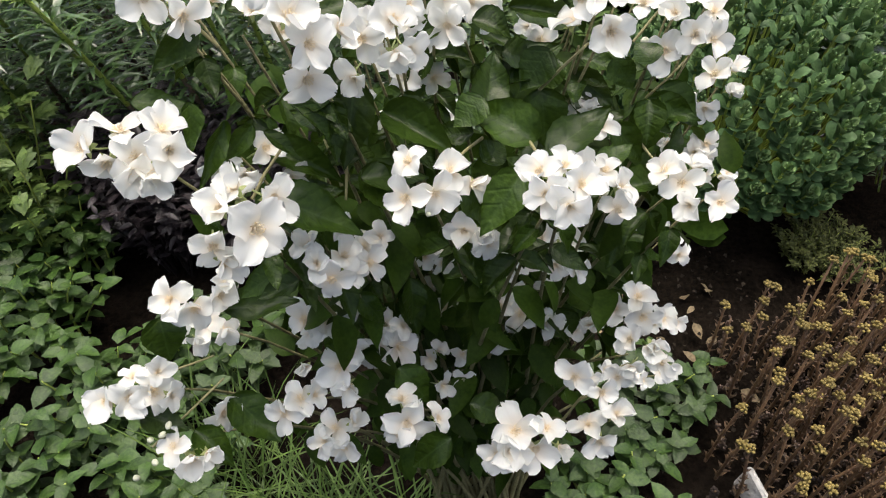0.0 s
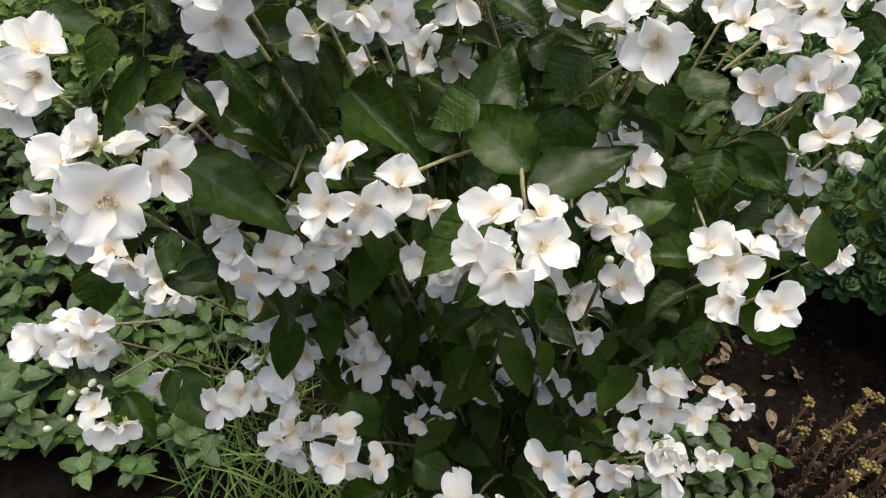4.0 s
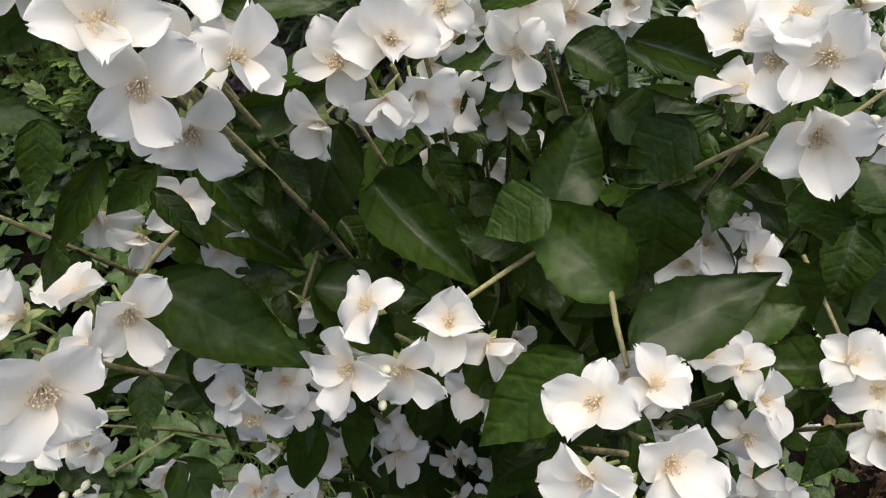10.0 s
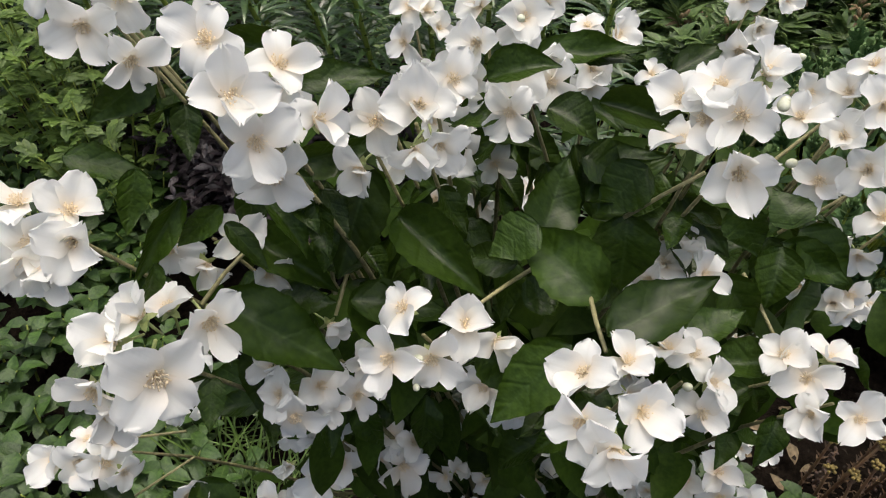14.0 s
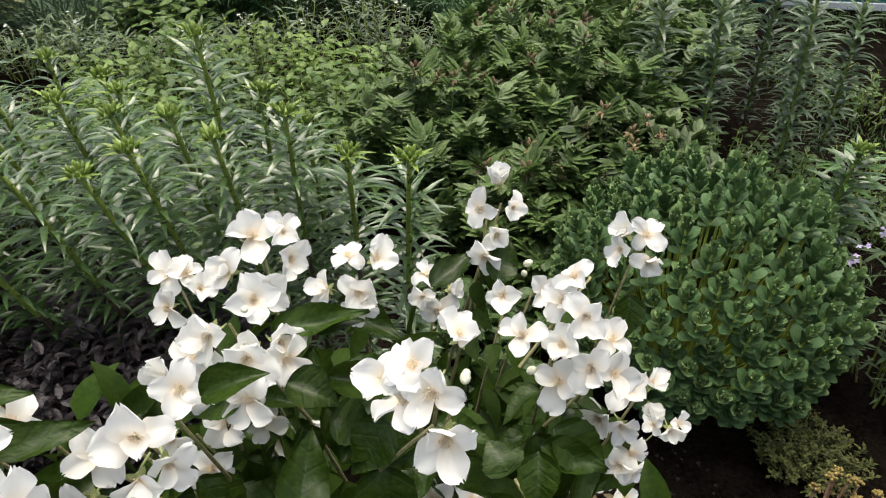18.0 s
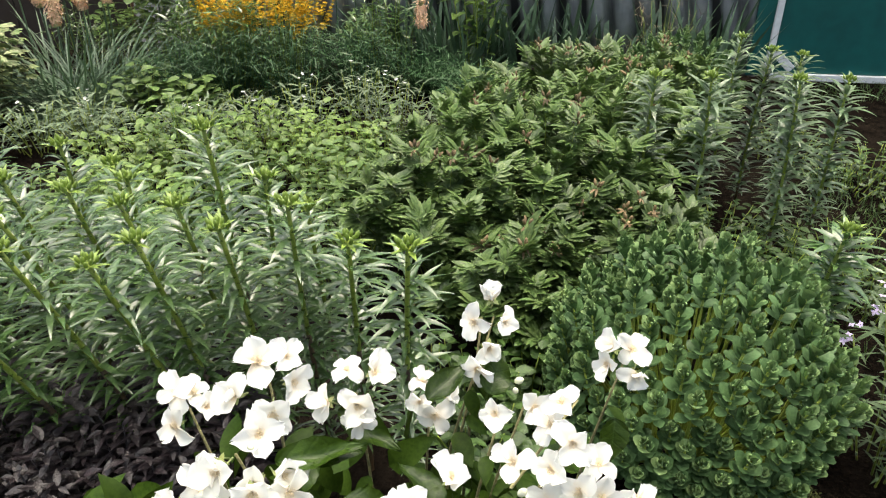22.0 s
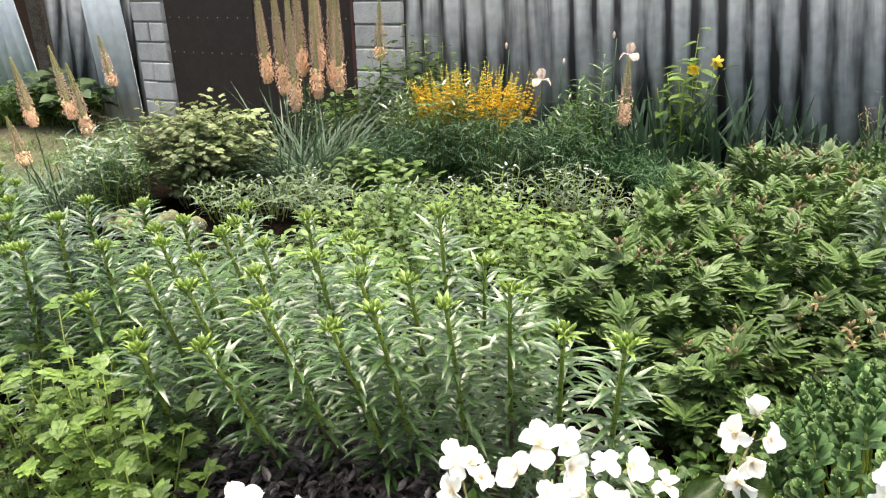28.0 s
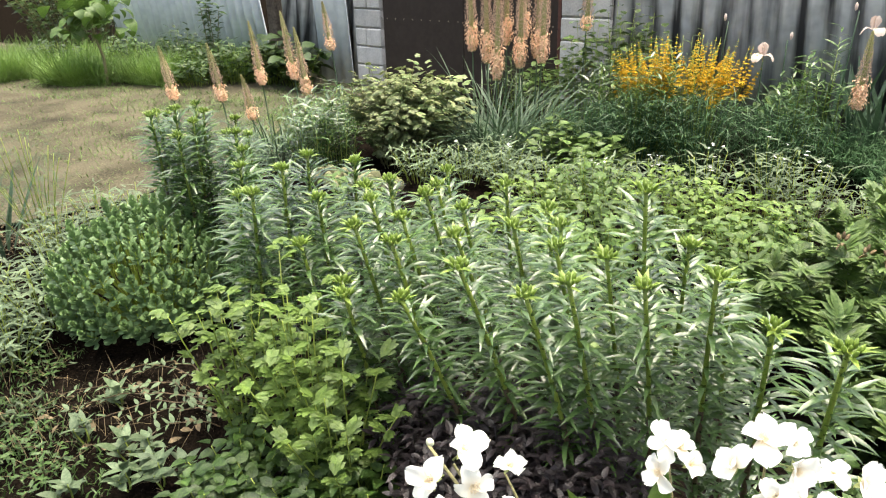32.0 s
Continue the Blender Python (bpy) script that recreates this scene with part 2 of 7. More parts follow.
def slate_material():
    """Grey fibre-cement sheet with long dark streaks running down along its splayed waves."""
    m = material("weathered_slate", (0.46, 0.455, 0.455), (0.66, 0.65, 0.645), 0.85, 3.0, 0.2, 0.0, spec=0.2)
    n, l = m.node_tree.nodes, m.node_tree.links
    b = n["Principled BSDF"]
    co = n.new("ShaderNodeTexCoord")
    mp = n.new("ShaderNodeMapping")
    mp.inputs["Scale"].default_value = (1.6, 0.0, 0.18)
    sp, cb = n.new("ShaderNodeSeparateXYZ"), n.new("ShaderNodeCombineXYZ")
    l.new(co.outputs["Object"], sp.inputs[0])
    up, den, div = n.new("ShaderNodeMath"), n.new("ShaderNodeMath"), n.new("ShaderNodeMath")
    up.operation = den.operation = "MULTIPLY_ADD"
    div.operation = "DIVIDE"
    up.inputs[1].default_value, den.inputs[1].default_value, den.inputs[2].default_value = 1.8 * FAN, -FAN, 1.0
    l.new(sp.outputs[2], up.inputs[0])
    l.new(sp.outputs[0], up.inputs[2])
    l.new(sp.outputs[2], den.inputs[0])
    l.new(up.outputs[0], div.inputs[0])
    l.new(den.outputs[0], div.inputs[1])
    l.new(div.outputs[0], cb.inputs[0])
    l.new(sp.outputs[1], cb.inputs[1])
    l.new(sp.outputs[2], cb.inputs[2])
    l.new(cb.outputs[0], mp.inputs["Vector"])
    no = n.new("ShaderNodeTexNoise")
    no.inputs["Scale"].default_value, no.inputs["Detail"].default_value = 6.0, 5
    l.new(mp.outputs[0], no.inputs["Vector"])
    # dark bands repeat at the corrugation pitch; the noise above breaks them up
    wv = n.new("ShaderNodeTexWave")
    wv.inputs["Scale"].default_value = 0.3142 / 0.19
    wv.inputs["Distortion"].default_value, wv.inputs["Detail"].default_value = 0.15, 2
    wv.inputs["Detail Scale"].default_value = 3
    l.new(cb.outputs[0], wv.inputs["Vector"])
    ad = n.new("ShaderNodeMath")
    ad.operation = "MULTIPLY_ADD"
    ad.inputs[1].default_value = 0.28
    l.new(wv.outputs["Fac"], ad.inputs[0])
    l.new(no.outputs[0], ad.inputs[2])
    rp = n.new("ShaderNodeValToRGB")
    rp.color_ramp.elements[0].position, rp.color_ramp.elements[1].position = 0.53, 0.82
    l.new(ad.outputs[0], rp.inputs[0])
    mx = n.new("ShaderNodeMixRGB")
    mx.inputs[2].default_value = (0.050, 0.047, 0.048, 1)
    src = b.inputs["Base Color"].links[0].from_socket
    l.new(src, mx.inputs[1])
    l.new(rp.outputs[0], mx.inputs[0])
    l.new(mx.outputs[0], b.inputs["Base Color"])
    return m


def veined(m, side, ribs, strength=0.5, pale=(0.10, 0.15, 0.05), pebble=0.0):
    """Raises veins on a leaf that lies along +y: a pale midrib, and ribs that leave it slanting (side > 0) or run lengthwise."""
    n, l = m.node_tree.nodes, m.node_tree.links
    b = n["Principled BSDF"]
    co, sp = n.new("ShaderNodeTexCoord"), n.new("ShaderNodeSeparateXYZ")
    l.new(co.outputs["Object"], sp.inputs[0])
    ab = n.new("ShaderNodeMath")
    ab.operation = "ABSOLUTE"
    l.new(sp.outputs[0], ab.inputs[0])
    ph = n.new("ShaderNodeMath")
    ph.operation = "MULTIPLY_ADD"
    l.new(ab.outputs[0], ph.inputs[0])
    ph.inputs[1].default_value = -side if side else 1.0
    if side:
        l.new(sp.outputs[1], ph.inputs[2])
    fr = n.new("ShaderNodeMath")
    fr.operation = "MULTIPLY"
    fr.inputs[1].default_value = ribs
    l.new(ph.outputs[0], fr.inputs[0])
    si = n.new("ShaderNodeMath")
    si.operation = "SINE"
    l.new(fr.outputs[0], si.inputs[0])
    bp = n.new("ShaderNodeBump")
    bp.inputs["Strength"].default_value, bp.inputs["Distance"].default_value = strength, -0.0006
    up = n.new("ShaderNodeMath")
    up.operation = "MULTIPLY_ADD"
    up.inputs[1].default_value = up.inputs[2].default_value = 0.5
    l.new(si.outputs[0], up.inputs[0])
    pw = n.new("ShaderNodeMath")
    pw.operation = "POWER"
    pw.inputs[1].default_value = 9.0
    l.new(up.outputs[0], pw.inputs[0])
    grain = n.new("ShaderNodeMath")
    grain.operation = "MULTIPLY_ADD"
    grain.inputs[1].default_value = pebble
    pb = n.new("ShaderNodeTexNoise")
    pb.inputs["Scale"].default_value, pb.inputs["Detail"].default_value = 190.0, 2
    l.new(co.outputs["Object"], pb.inputs["Vector"])
    l.new(pb.outputs[0], grain.inputs[0])
    l.new(pw.outputs[0], grain.inputs[2])
    l.new(grain.outputs[0], bp.inputs["Height"])
    l.new(bp.outputs[0], b.inputs["Normal"])
    rib = n.new("ShaderNodeMapRange")
    rib.inputs["From Min"].default_value, rib.inputs["From Max"].default_value = 0.0003, 0.0008
    rib.inputs["To Min"].default_value, rib.inputs["To Max"].default_value = 0.4, 0.0
    l.new(ab.outputs[0], rib.inputs["Value"])
    mx = n.new("ShaderNodeMixRGB")
    mx.inputs[2].default_value = (*pale, 1)
    l.new(rib.outputs[0], mx.inputs[0])
    l.new(b.inputs["Base Color"].links[0].from_socket, mx.inputs[1])
    l.new(mx.outputs[0], b.inputs["Base Color"])


veined(M["orange_leaf"], 0.9, 520.0, 0.65, (0.05, 0.085, 0.02), 3.4)
veined(M["petal"], 0.0, 2600.0, 0.05, (0.88, 0.87, 0.80))


def throat(m, tint, reach):
    """Warms the foot of a petal, which lies along +y, with the cream of its throat."""
    n, l = m.node_tree.nodes, m.node_tree.links
    b = n["Principled BSDF"]
    co, sp = n.new("ShaderNodeTexCoord"), n.new("ShaderNodeSeparateXYZ")
    l.new(co.outputs["Object"], sp.inputs[0])
    mr, mx = n.new("ShaderNodeMapRange"), n.new("ShaderNodeMixRGB")
    mr.inputs["From Min"].default_value, mr.inputs["From Max"].default_value = 0.001, reach
    mr.inputs["To Min"].default_value, mr.inputs["To Max"].default_value = 0.75, 0.0
    l.new(sp.outputs[1], mr.inputs["Value"])
    l.new(mr.outputs[0], mx.inputs[0])
    mx.inputs[2].default_value = (*tint, 1)
    l.new(b.inputs["Base Color"].links[0].from_socket, mx.inputs[1])
    l.new(mx.outputs[0], b.inputs["Base Color"])


throat(M["petal"], (0.94, 0.79, 0.60), 0.0125)
for key, coat in (("lily_leaf", 0.55), ("orange_leaf", 0.30), ("sedum", 0.15), ("peony", 0.12)):
    sheen = M[key].node_tree.nodes["Principled BSDF"]
    sheen.inputs["Coat Weight"].default_value, sheen.inputs["Coat Roughness"].default_value = coat, 0.22
M["slate"] = slate_material()
M["steel_sheet"] = material("galvanised_sheet", (0.68, 0.71, 0.75), (0.86, 0.885, 0.92), 0.6, 1.2, 0.1, 0.0, metal=0.0, fine=9)


# ---- small builders ----
def mesh_of(name, v, f, mat, smooth=True):
    me = bpy.data.meshes.new(name)
    me.from_pydata(np.asarray(v).tolist(), [], f)
    me.materials.append(mat)
    if smooth:
        me.polygons.foreach_set("use_smooth", [True] * len(me.polygons))
    return me


def placed(name, mesh, parent=None, m=None, label=""):
    ob = new(name, mesh)
    if parent is not None:
        ob.parent = parent
    if m is not None:
        ob.matrix_local = m
    return tagged(ob, label)


def thing(name, m, label, category, group="", kind=""):
    ob = new(name)
    ob.empty_display_size = 0.1
    ob.matrix_world = m
    return tagged(ob, label, category, group, kind)


def T(x, y, z=0.0, yaw=0.0, s=1.0):
    return Matrix.Translation((x, y, z)) @ Matrix.Rotation(yaw, 4, "Z") @ Matrix.Scale(s, 4)


def turn(p, yaw, pitch=0.0, roll=0.0, s=1.0):
    """Lays a blade, which grows along +y with its face up, at p: heading yaw, rising by pitch."""
    return Matrix.Translation(p) @ Matrix.Rotation(yaw, 4, "Z") @ Matrix.Rotation(pitch, 4, "X") @ Matrix.Rotation(roll, 4, "Y") @ Matrix.Scale(s, 4)


SHAPES = {
    "ovate": lambda s: 2.82 * s ** 0.6 * (1 - s) ** 0.95,
    "lance": lambda s: math.sin(math.pi * min(1, s * 0.96 + 0.04) ** 0.8),
    "spoon": lambda s: 0.3 + 1.15 * s if s < 0.6 else 0.99 * math.sqrt(max(0.0, 1 - ((s - 0.6) / 0.42) ** 2)),
    "sword": lambda s: min(1, 0.6 + s) * (1 - s ** 4),
    "petal": lambda s: math.sin(math.pi * (0.06 + 0.88 * s) ** 1.3) ** 0.62,
}


def blade(length, width, shape="ovate", n=5, fold=0.2, droop=0.3, across=2, teeth=0.0, cup=0.0, ripple=0.0):
    """Vertices and faces of one leaf or petal along +y: folded at the midrib, drooping by droop radians, edges toothed or rippled."""
    v, f = [], []
    y = z = 0.0
    cols = np.linspace(-1, 1, across + 1)
    for i in range(n + 1):
        s = i / n
        a = cup - (droop + cup) * s
        if i:
            y += length / n * math.cos(a)
            z += length / n * math.sin(a)
        w = width / 2 * max(SHAPES[shape](s), 0.02)
        for c in cols:
            k = w * (1 + (teeth if i % 2 else -teeth) * (abs(c) == 1))
            v.append((c * k, y, z + fold * abs(c) * k + ripple * width * math.sin(9 * s + 3 * c) * abs(c)))
    w = across + 1
    for i in range(n):
        for j in range(across):
            f.append((i * w + j, i * w + j + 1, (i + 1) * w + j + 1, (i + 1) * w + j))
    return np.array(v), f


def tube(points, r0, r1, k=5):
    """A tapered round stalk along the points."""
    v, f = [], []
    pts = [Vector(p) for p in points]
    for i, p in enumerate(pts):
        d = (pts[min(i + 1, len(pts) - 1)] - pts[max(i - 1, 0)]).normalized()
        a = d.orthogonal().normalized()
        b = d.cross(a)
        r = r0 + (r1 - r0) * i / (len(pts) - 1)
        for j in range(k):
            t = 2 * math.pi * j / k
            v.append(p + a * (r * math.cos(t)) + b * (r * math.sin(t)))
    for i in range(len(pts) - 1):
        for j in range(k):
            f.append((i * k + j, i * k + (j + 1) % k, (i + 1) * k + (j + 1) % k, (i + 1) * k + j))
    f.append(tuple(range((len(pts) - 1) * k, len(pts) * k)))
    return np.array([tuple(p) for p in v]), f


def orb(rx, rz, k=6, rings=4, pointed=0.0):
    """An egg-shaped bud or head standing on the origin."""
    v, f = [(0, 0, 0)], []
    for i in range(1, rings):
        a = math.pi * i / rings
        r = rx * math.sin(a) ** (1 + pointed * i / rings)
        for j in range(k):
            t = 2 * math.pi * (j + 0.5 * (i % 2)) / k
            v.append((r * math.cos(t), r * math.sin(t), rz * (1 - math.cos(a))))
    v.append((0, 0, 2 * rz))
    for j in range(k):
        f.append((0, 1 + (j + 1) % k, 1 + j))
        for i in range(rings - 2):
            a, b = 1 + i * k, 1 + (i + 1) * k
            f.append((a + j, a + (j + 1) % k, b + (j + 1) % k, b + j))
        f.append((1 + (rings - 2) * k + j, 1 + (rings - 2) * k + (j + 1) % k, len(v) - 1))
    return np.array(v), f


class Bag:
    """Collects many small shapes into one mesh."""

    def __init__(self):
        self.v, self.f, self.n = [], [], 0

    def add(self, shape, m=None):
        v, f = shape
        if m is not None:
            a = np.array(m)
            v = v @ a[:3, :3].T + a[:3, 3]
        self.v.append(v)
        k = self.n
        self.f.extend([tuple(i + k for i in q) for q in f])
        self.n += len(v)

    def mesh(self, name, mat, smooth=True):
        return mesh_of(name, np.concatenate(self.v), self.f, mat, smooth)


def part(name, bag, mat, parent, label="", kind=""):
    ob = placed(name, bag.mesh(name, mat), parent, None, label)
    return tagged(ob, kind=kind)


def box(name, size, mat, bevel=0.004):
    """A block with bevelled edges, centred on the origin."""
    bm = bmesh.new()
    bmesh.ops.create_cube(bm, size=1.0)
    bmesh.ops.scale(bm, vec=size, verts=bm.verts)
    if bevel:
        bmesh.ops.bevel(bm, geom=list(bm.edges), offset=bevel, segments=1, affect="EDGES")
    me = bpy.data.meshes.new(name)
    bm.to_mesh(me)
    bm.free()
    me.materials.append(mat)
    return me


def uni(a, b):
    return RNG.uniform(a, b)


def bend(p, lean_x, lean_y, h, n=5, wobble=0.02):
    """Points of a stem from p rising h with a lean, slightly crooked."""
    w1, w2 = uni(-wobble, wobble), uni(-wobble, wobble)
    return [(p[0] + lean_x * (i / n) ** 1.3 + w1 * math.sin(3 * i / n), p[1] + lean_y * (i / n) ** 1.3 + w2 * math.sin(3 * i / n), p[2] + h * i / n) for i in range(n + 1)]


def along(pts, s):
    x = s * (len(pts) - 1)
    i = min(int(x), len(pts) - 2)
    return Vector(pts[i]).lerp(Vector(pts[i + 1]), x - i)

# ---- ground ----
def ground_sheet():
    v, f, n = [], [], 60
    ax = [(-1 if i < 0 else 1) * (abs(i) / n * 14 if abs(i) < n else 400) for i in range(-n, n + 1)]
    for y in ax:
        for x in ax:
            near = abs(x) < 13.9 and abs(y) < 13.9
            v.append((x, y + 3, (0.018 * noise.noise((x * 1.7, y * 1.7, 0)) + 0.012 * noise.noise((x * 6, y * 6, 3)) - 0.012) if near else -0.03))
    w = len(ax)
    for i in range(w - 1):
        for j in range(w - 1):
            f.append((i * w + j, i * w + j + 1, (i + 1) * w + j + 1, (i + 1) * w + j))
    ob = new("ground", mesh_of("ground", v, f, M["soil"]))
    return tagged(ob, "dark moist garden soil with small clods", "ground", kind="structure")


ground_sheet()


def lawn_sheet():
    """Dry mown lawn that starts past the flower bed."""
    v, f = [], []
    nx, ny = 50, 40
    for j in range(ny + 1):
        for i in range(nx + 1):
            s, t = i / nx, j / ny
            x = -14 + s * (10.2 + 0.35 * math.sin(9 * t) - 3.2 * max(0, 0.35 - t)) 
            y = 1.2 + t * 6.6
            v.append((x, y, 0.008 + 0.010 * noise.noise((x * 4, y * 4, 1)) + 0.012 * noise.noise((x * 13, y * 13, 5))))
    for j in range(ny):
        for i in range(nx):
            a = j * (nx + 1) + i
            f.append((a, a + 1, a + nx + 2, a + nx + 1))
    return tagged(new("lawn", mesh_of("lawn", v, f, M["litter"])), "dry mown lawn with bare worn patches", "lawn", kind="structure")


lawn_sheet()

# ---- the back wall: corrugated sheets, block piers, steel gate ----
WALL = pose(0, 5.82, 0, 0, 0, math.degrees(math.atan(-0.17)))


def corrugated(name, u0, u1, z0, z1, pitch, depth, mat, label, lean=0.0, off=0.0, fan=0.0):
    v, f = [], []
    n = int((u1 - u0) / pitch * 8)
    for i in range(n + 1):
        u = u0 + (u1 - u0) * i / n
        d = depth * 0.5 * math.sin(2 * math.pi * u / pitch)
        tip = lean - fan * (u + 1.8)
        for t in (0.0, 0.006):
            v.append((u + tip * z0, d + t + off, z0))
            v.append((u + tip * z1, d + t + off, z1))
    for i in range(n):
        a, b = 4 * i, 4 * i + 4
        f += [(a, b, b + 1, a + 1), (a + 3, b + 3, b + 2, a + 2), (a + 1, b + 1, b + 3, a + 3), (a + 2, b + 2, b, a)]
    ob = new(name, mesh_of(name, v, f, mat))
    ob.matrix_world = WALL
    return tagged(ob, label, "wall", kind="structure")


corrugated("wall_north", -1.80, 2.95, 0.02, 2.3, 0.19, 0.045, M["slate"], "grey corrugated fence sheets with black vertical streaks", fan=FAN)
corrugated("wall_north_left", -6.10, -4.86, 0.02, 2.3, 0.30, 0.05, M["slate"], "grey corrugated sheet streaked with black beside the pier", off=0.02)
corrugated("wall_north_metal", -10.1, -6.32, 0.02, 2.3, 0.17, 0.075, M["steel_sheet"], "pale galvanised corrugated fence sheets, dented and stained", lean=-0.18)
corrugated("wall_north_bright", -5.42, -4.875, 0.03, 2.3, 0.16, 0.025, M["steel_sheet"], "pale corrugated steel strip nailed beside the pier", lean=-0.05, off=-0.07)


def pier(name, u0, u1, label):
    p = thing(name, WALL, label, "pier", kind="structure")
    core = placed("mortar_core", box("mortar_core", (u1 - u0 - 0.016, 0.28, 2.3), M["mortar"], 0), p, pose((u0 + u1) / 2, 0.12, 1.15))
    h = 0.195
    for row in range(11):
        cuts = [0, 1] if row % 2 else [0, 0.5 + uni(-0.06, 0.06), 1]
        for a, b in zip(cuts, cuts[1:]):
            w = (u1 - u0) * (b - a) - 0.014
            me = box("block", (w, 0.29 + uni(0, 0.02), h - 0.014), M["block"], 0.010)
            placed("block", me, p, pose(u0 + (u1 - u0) * (a + b) / 2, 0.11 + uni(-0.004, 0.004), 0.06 + h * (row + 0.5), 0, uni(-0.6, 0.6), uni(-0.8, 0.8)))


pier("pier_left", -4.85, -4.45, "pale concrete block pier with rough mortar joints")
pier("pier_right", -2.28, -1.80, "grey concrete block pier with a dark stain beside the gate")


def steel_gate():
    g = thing("gate", WALL, "closed dark brown sheet steel double gate with rivets", "gate", kind="structure")
    for u0, u1 in ((-4.44, -3.375), (-3.365, -2.31)):
        leaf = placed("gate_leaf", box("gate_leaf", (u1 - u0, 0.04, 2.3), M["door"], 0.004), g, pose((u0 + u1) / 2, 0.02, 1.20))
        for z in (0.75, 1.08):
            for k in range(9):
                placed("rivet", RIVET, leaf, pose((k / 8 - 0.5) * (u1 - u0 - 0.12), -0.021, z - 1.20, 90))
    placed("gate_frame", box("gate_frame", (0.03, 0.06, 2.35), M["door_edge"], 0.003), g, pose(-2.293, 0.0, 1.19), "rust red steel edge")


RIVET = mesh_of("rivet", *orb(0.008, 0.003), M["rivet"])
steel_gate()
post = placed("fence_post", box("fence_post", (0.16, 0.14, 2.4), M["wood"], 0.012), None, WALL @ pose(-6.21, -0.02, 1.2))
tagged(post, "dark weathered square wooden fence post", "post", kind="structure")


def teal_gate():
    g = thing("teal_gate", WALL, "teal painted sheet steel gate edged with white bars", "gate", kind="structure")
    placed("panel", box("panel", (2.6, 0.03, 2.25), M["teal"], 0.003), g, pose(3.86, -0.02, 1.16))
    bar = placed("frame_bar", box("frame_bar", (0.045, 0.03, 2.25), M["white_steel"], 0.004), g, pose(2.70, -0.055, 1.17), "white steel bar")
    placed("frame_bar", box("frame_bar", (2.45, 0.03, 0.05), M["white_steel"], 0.004), g, pose(3.95, -0.055, 0.035), "white steel bar")
    placed("corner_plate", box("corner_plate", (0.20, 0.012, 0.06), M["white_steel"], 0.003), g, pose(2.80, -0.075, 0.95, 0, -38, 0))
    placed("corner_plate", box("corner_plate", (0.20, 0.012, 0.06), M["white_steel"], 0.003), g, pose(2.79, -0.075, 0.16, 0, 42, 0))


teal_gate()


# ---- plants of the bed ----
LILY_LEAVES = [mesh_of("leaf", *blade(0.088, 0.0112, "lance", 8, 0.25, d, cup=0.15), M["lily_leaf"]) for d in (0.5, 0.75, 1.0)]
LILY_SHAPES = [blade(0.088, 0.0112, "lance", 6, 0.25, d, cup=0.15) for d in (0.5, 0.75, 1.0)]
LILY_BUD = mesh_of("bud", *orb(0.0062, 0.014, 6, 5, 0.6), M["lily_bud"])
LILY_CROWN = mesh_of("bract", *blade(0.044, 0.0095, "lance", 4, 0.3, 0.3), M["lily_bud"])


def lily(x, y, h, lx=0.0, ly=0.0, dense=1.0, group="lilies in the bed", budding=True, low=0.12, leaf_s=1.0, near=False, cut=0.58, wide=1.0, mat="lily_leaf", label="tall green lily in tight bud with narrow drooping leaves"):
    """A tall lily in bud: a stem crowded with narrow drooping leaves and a knot of green buds on top."""
    L = thing("lily", T(x - lx, y - ly), label, "lily", group)
    pts = bend((0, 0, 0), lx, ly, h, 6, 0.01)
    b = Bag()
    low_pts = [along(pts, cut * i / 3) for i in range(4)]
    b.add(tube(low_pts, 0.0072, 0.0062, 6))
    part("stem_base", b, M["brown_stem"], L, "reddish brown lower stem")
    b = Bag()
    b.add(tube([along(pts, cut + (1 - cut) * i / 5) for i in range(6)], 0.0062, 0.0046, 6))
    part("stem", b, M["lily_stem"], L)
    n = int(h * 215 * dense)
    rest = Bag()
    for i in range(n):
        s = low + (0.985 - low) * i / n
        p = along(pts, s)
        size = 0.86 * leaf_s * (0.75 + 0.55 * math.sin(math.pi * min(1, 1.05 - s * 0.75))) * uni(0.85, 1.15) * (0.62 if s > 0.93 else 1)
        m = turn(p, i * 2.399 + uni(-0.3, 0.3), uni(0.3, 0.7) + 0.35 * max(0, s - 0.85) / 0.15, uni(-0.3, 0.3), size) @ Matrix.Diagonal((wide, 1, 1, 1))
        if near and s > 0.68:
            placed("leaf", LILY_LEAVES[RNG.randint(3)], L, m)
        else:
            rest.add(LILY_SHAPES[RNG.randint(3)], m)
    part("foliage", rest, M[mat], L, "", "stuff")
    if budding:
        top = Vector(pts[-1])
        for i in range(11):
            a, r = i * 2.399, 0.0052 * math.sqrt(i)
            placed("bud", LILY_BUD, L, Matrix.Translation(top + Vector((r * math.cos(a), r * math.sin(a), 0.004 - 0.4 * r))) @ Matrix.Rotation(a, 4, "Z") @ Matrix.Rotation(2.2 * r / 0.02 * 0.3, 4, "Y") @ Matrix.Scale(uni(0.55, 0.85), 4))
        for i in range(9):
            placed("bract", LILY_CROWN, L, turn(top - Vector((0, 0, 0.008)), i * 0.7 + uni(-0.2, 0.2), uni(0.2, 0.9), 0, uni(0.8, 1.3)))
    return L


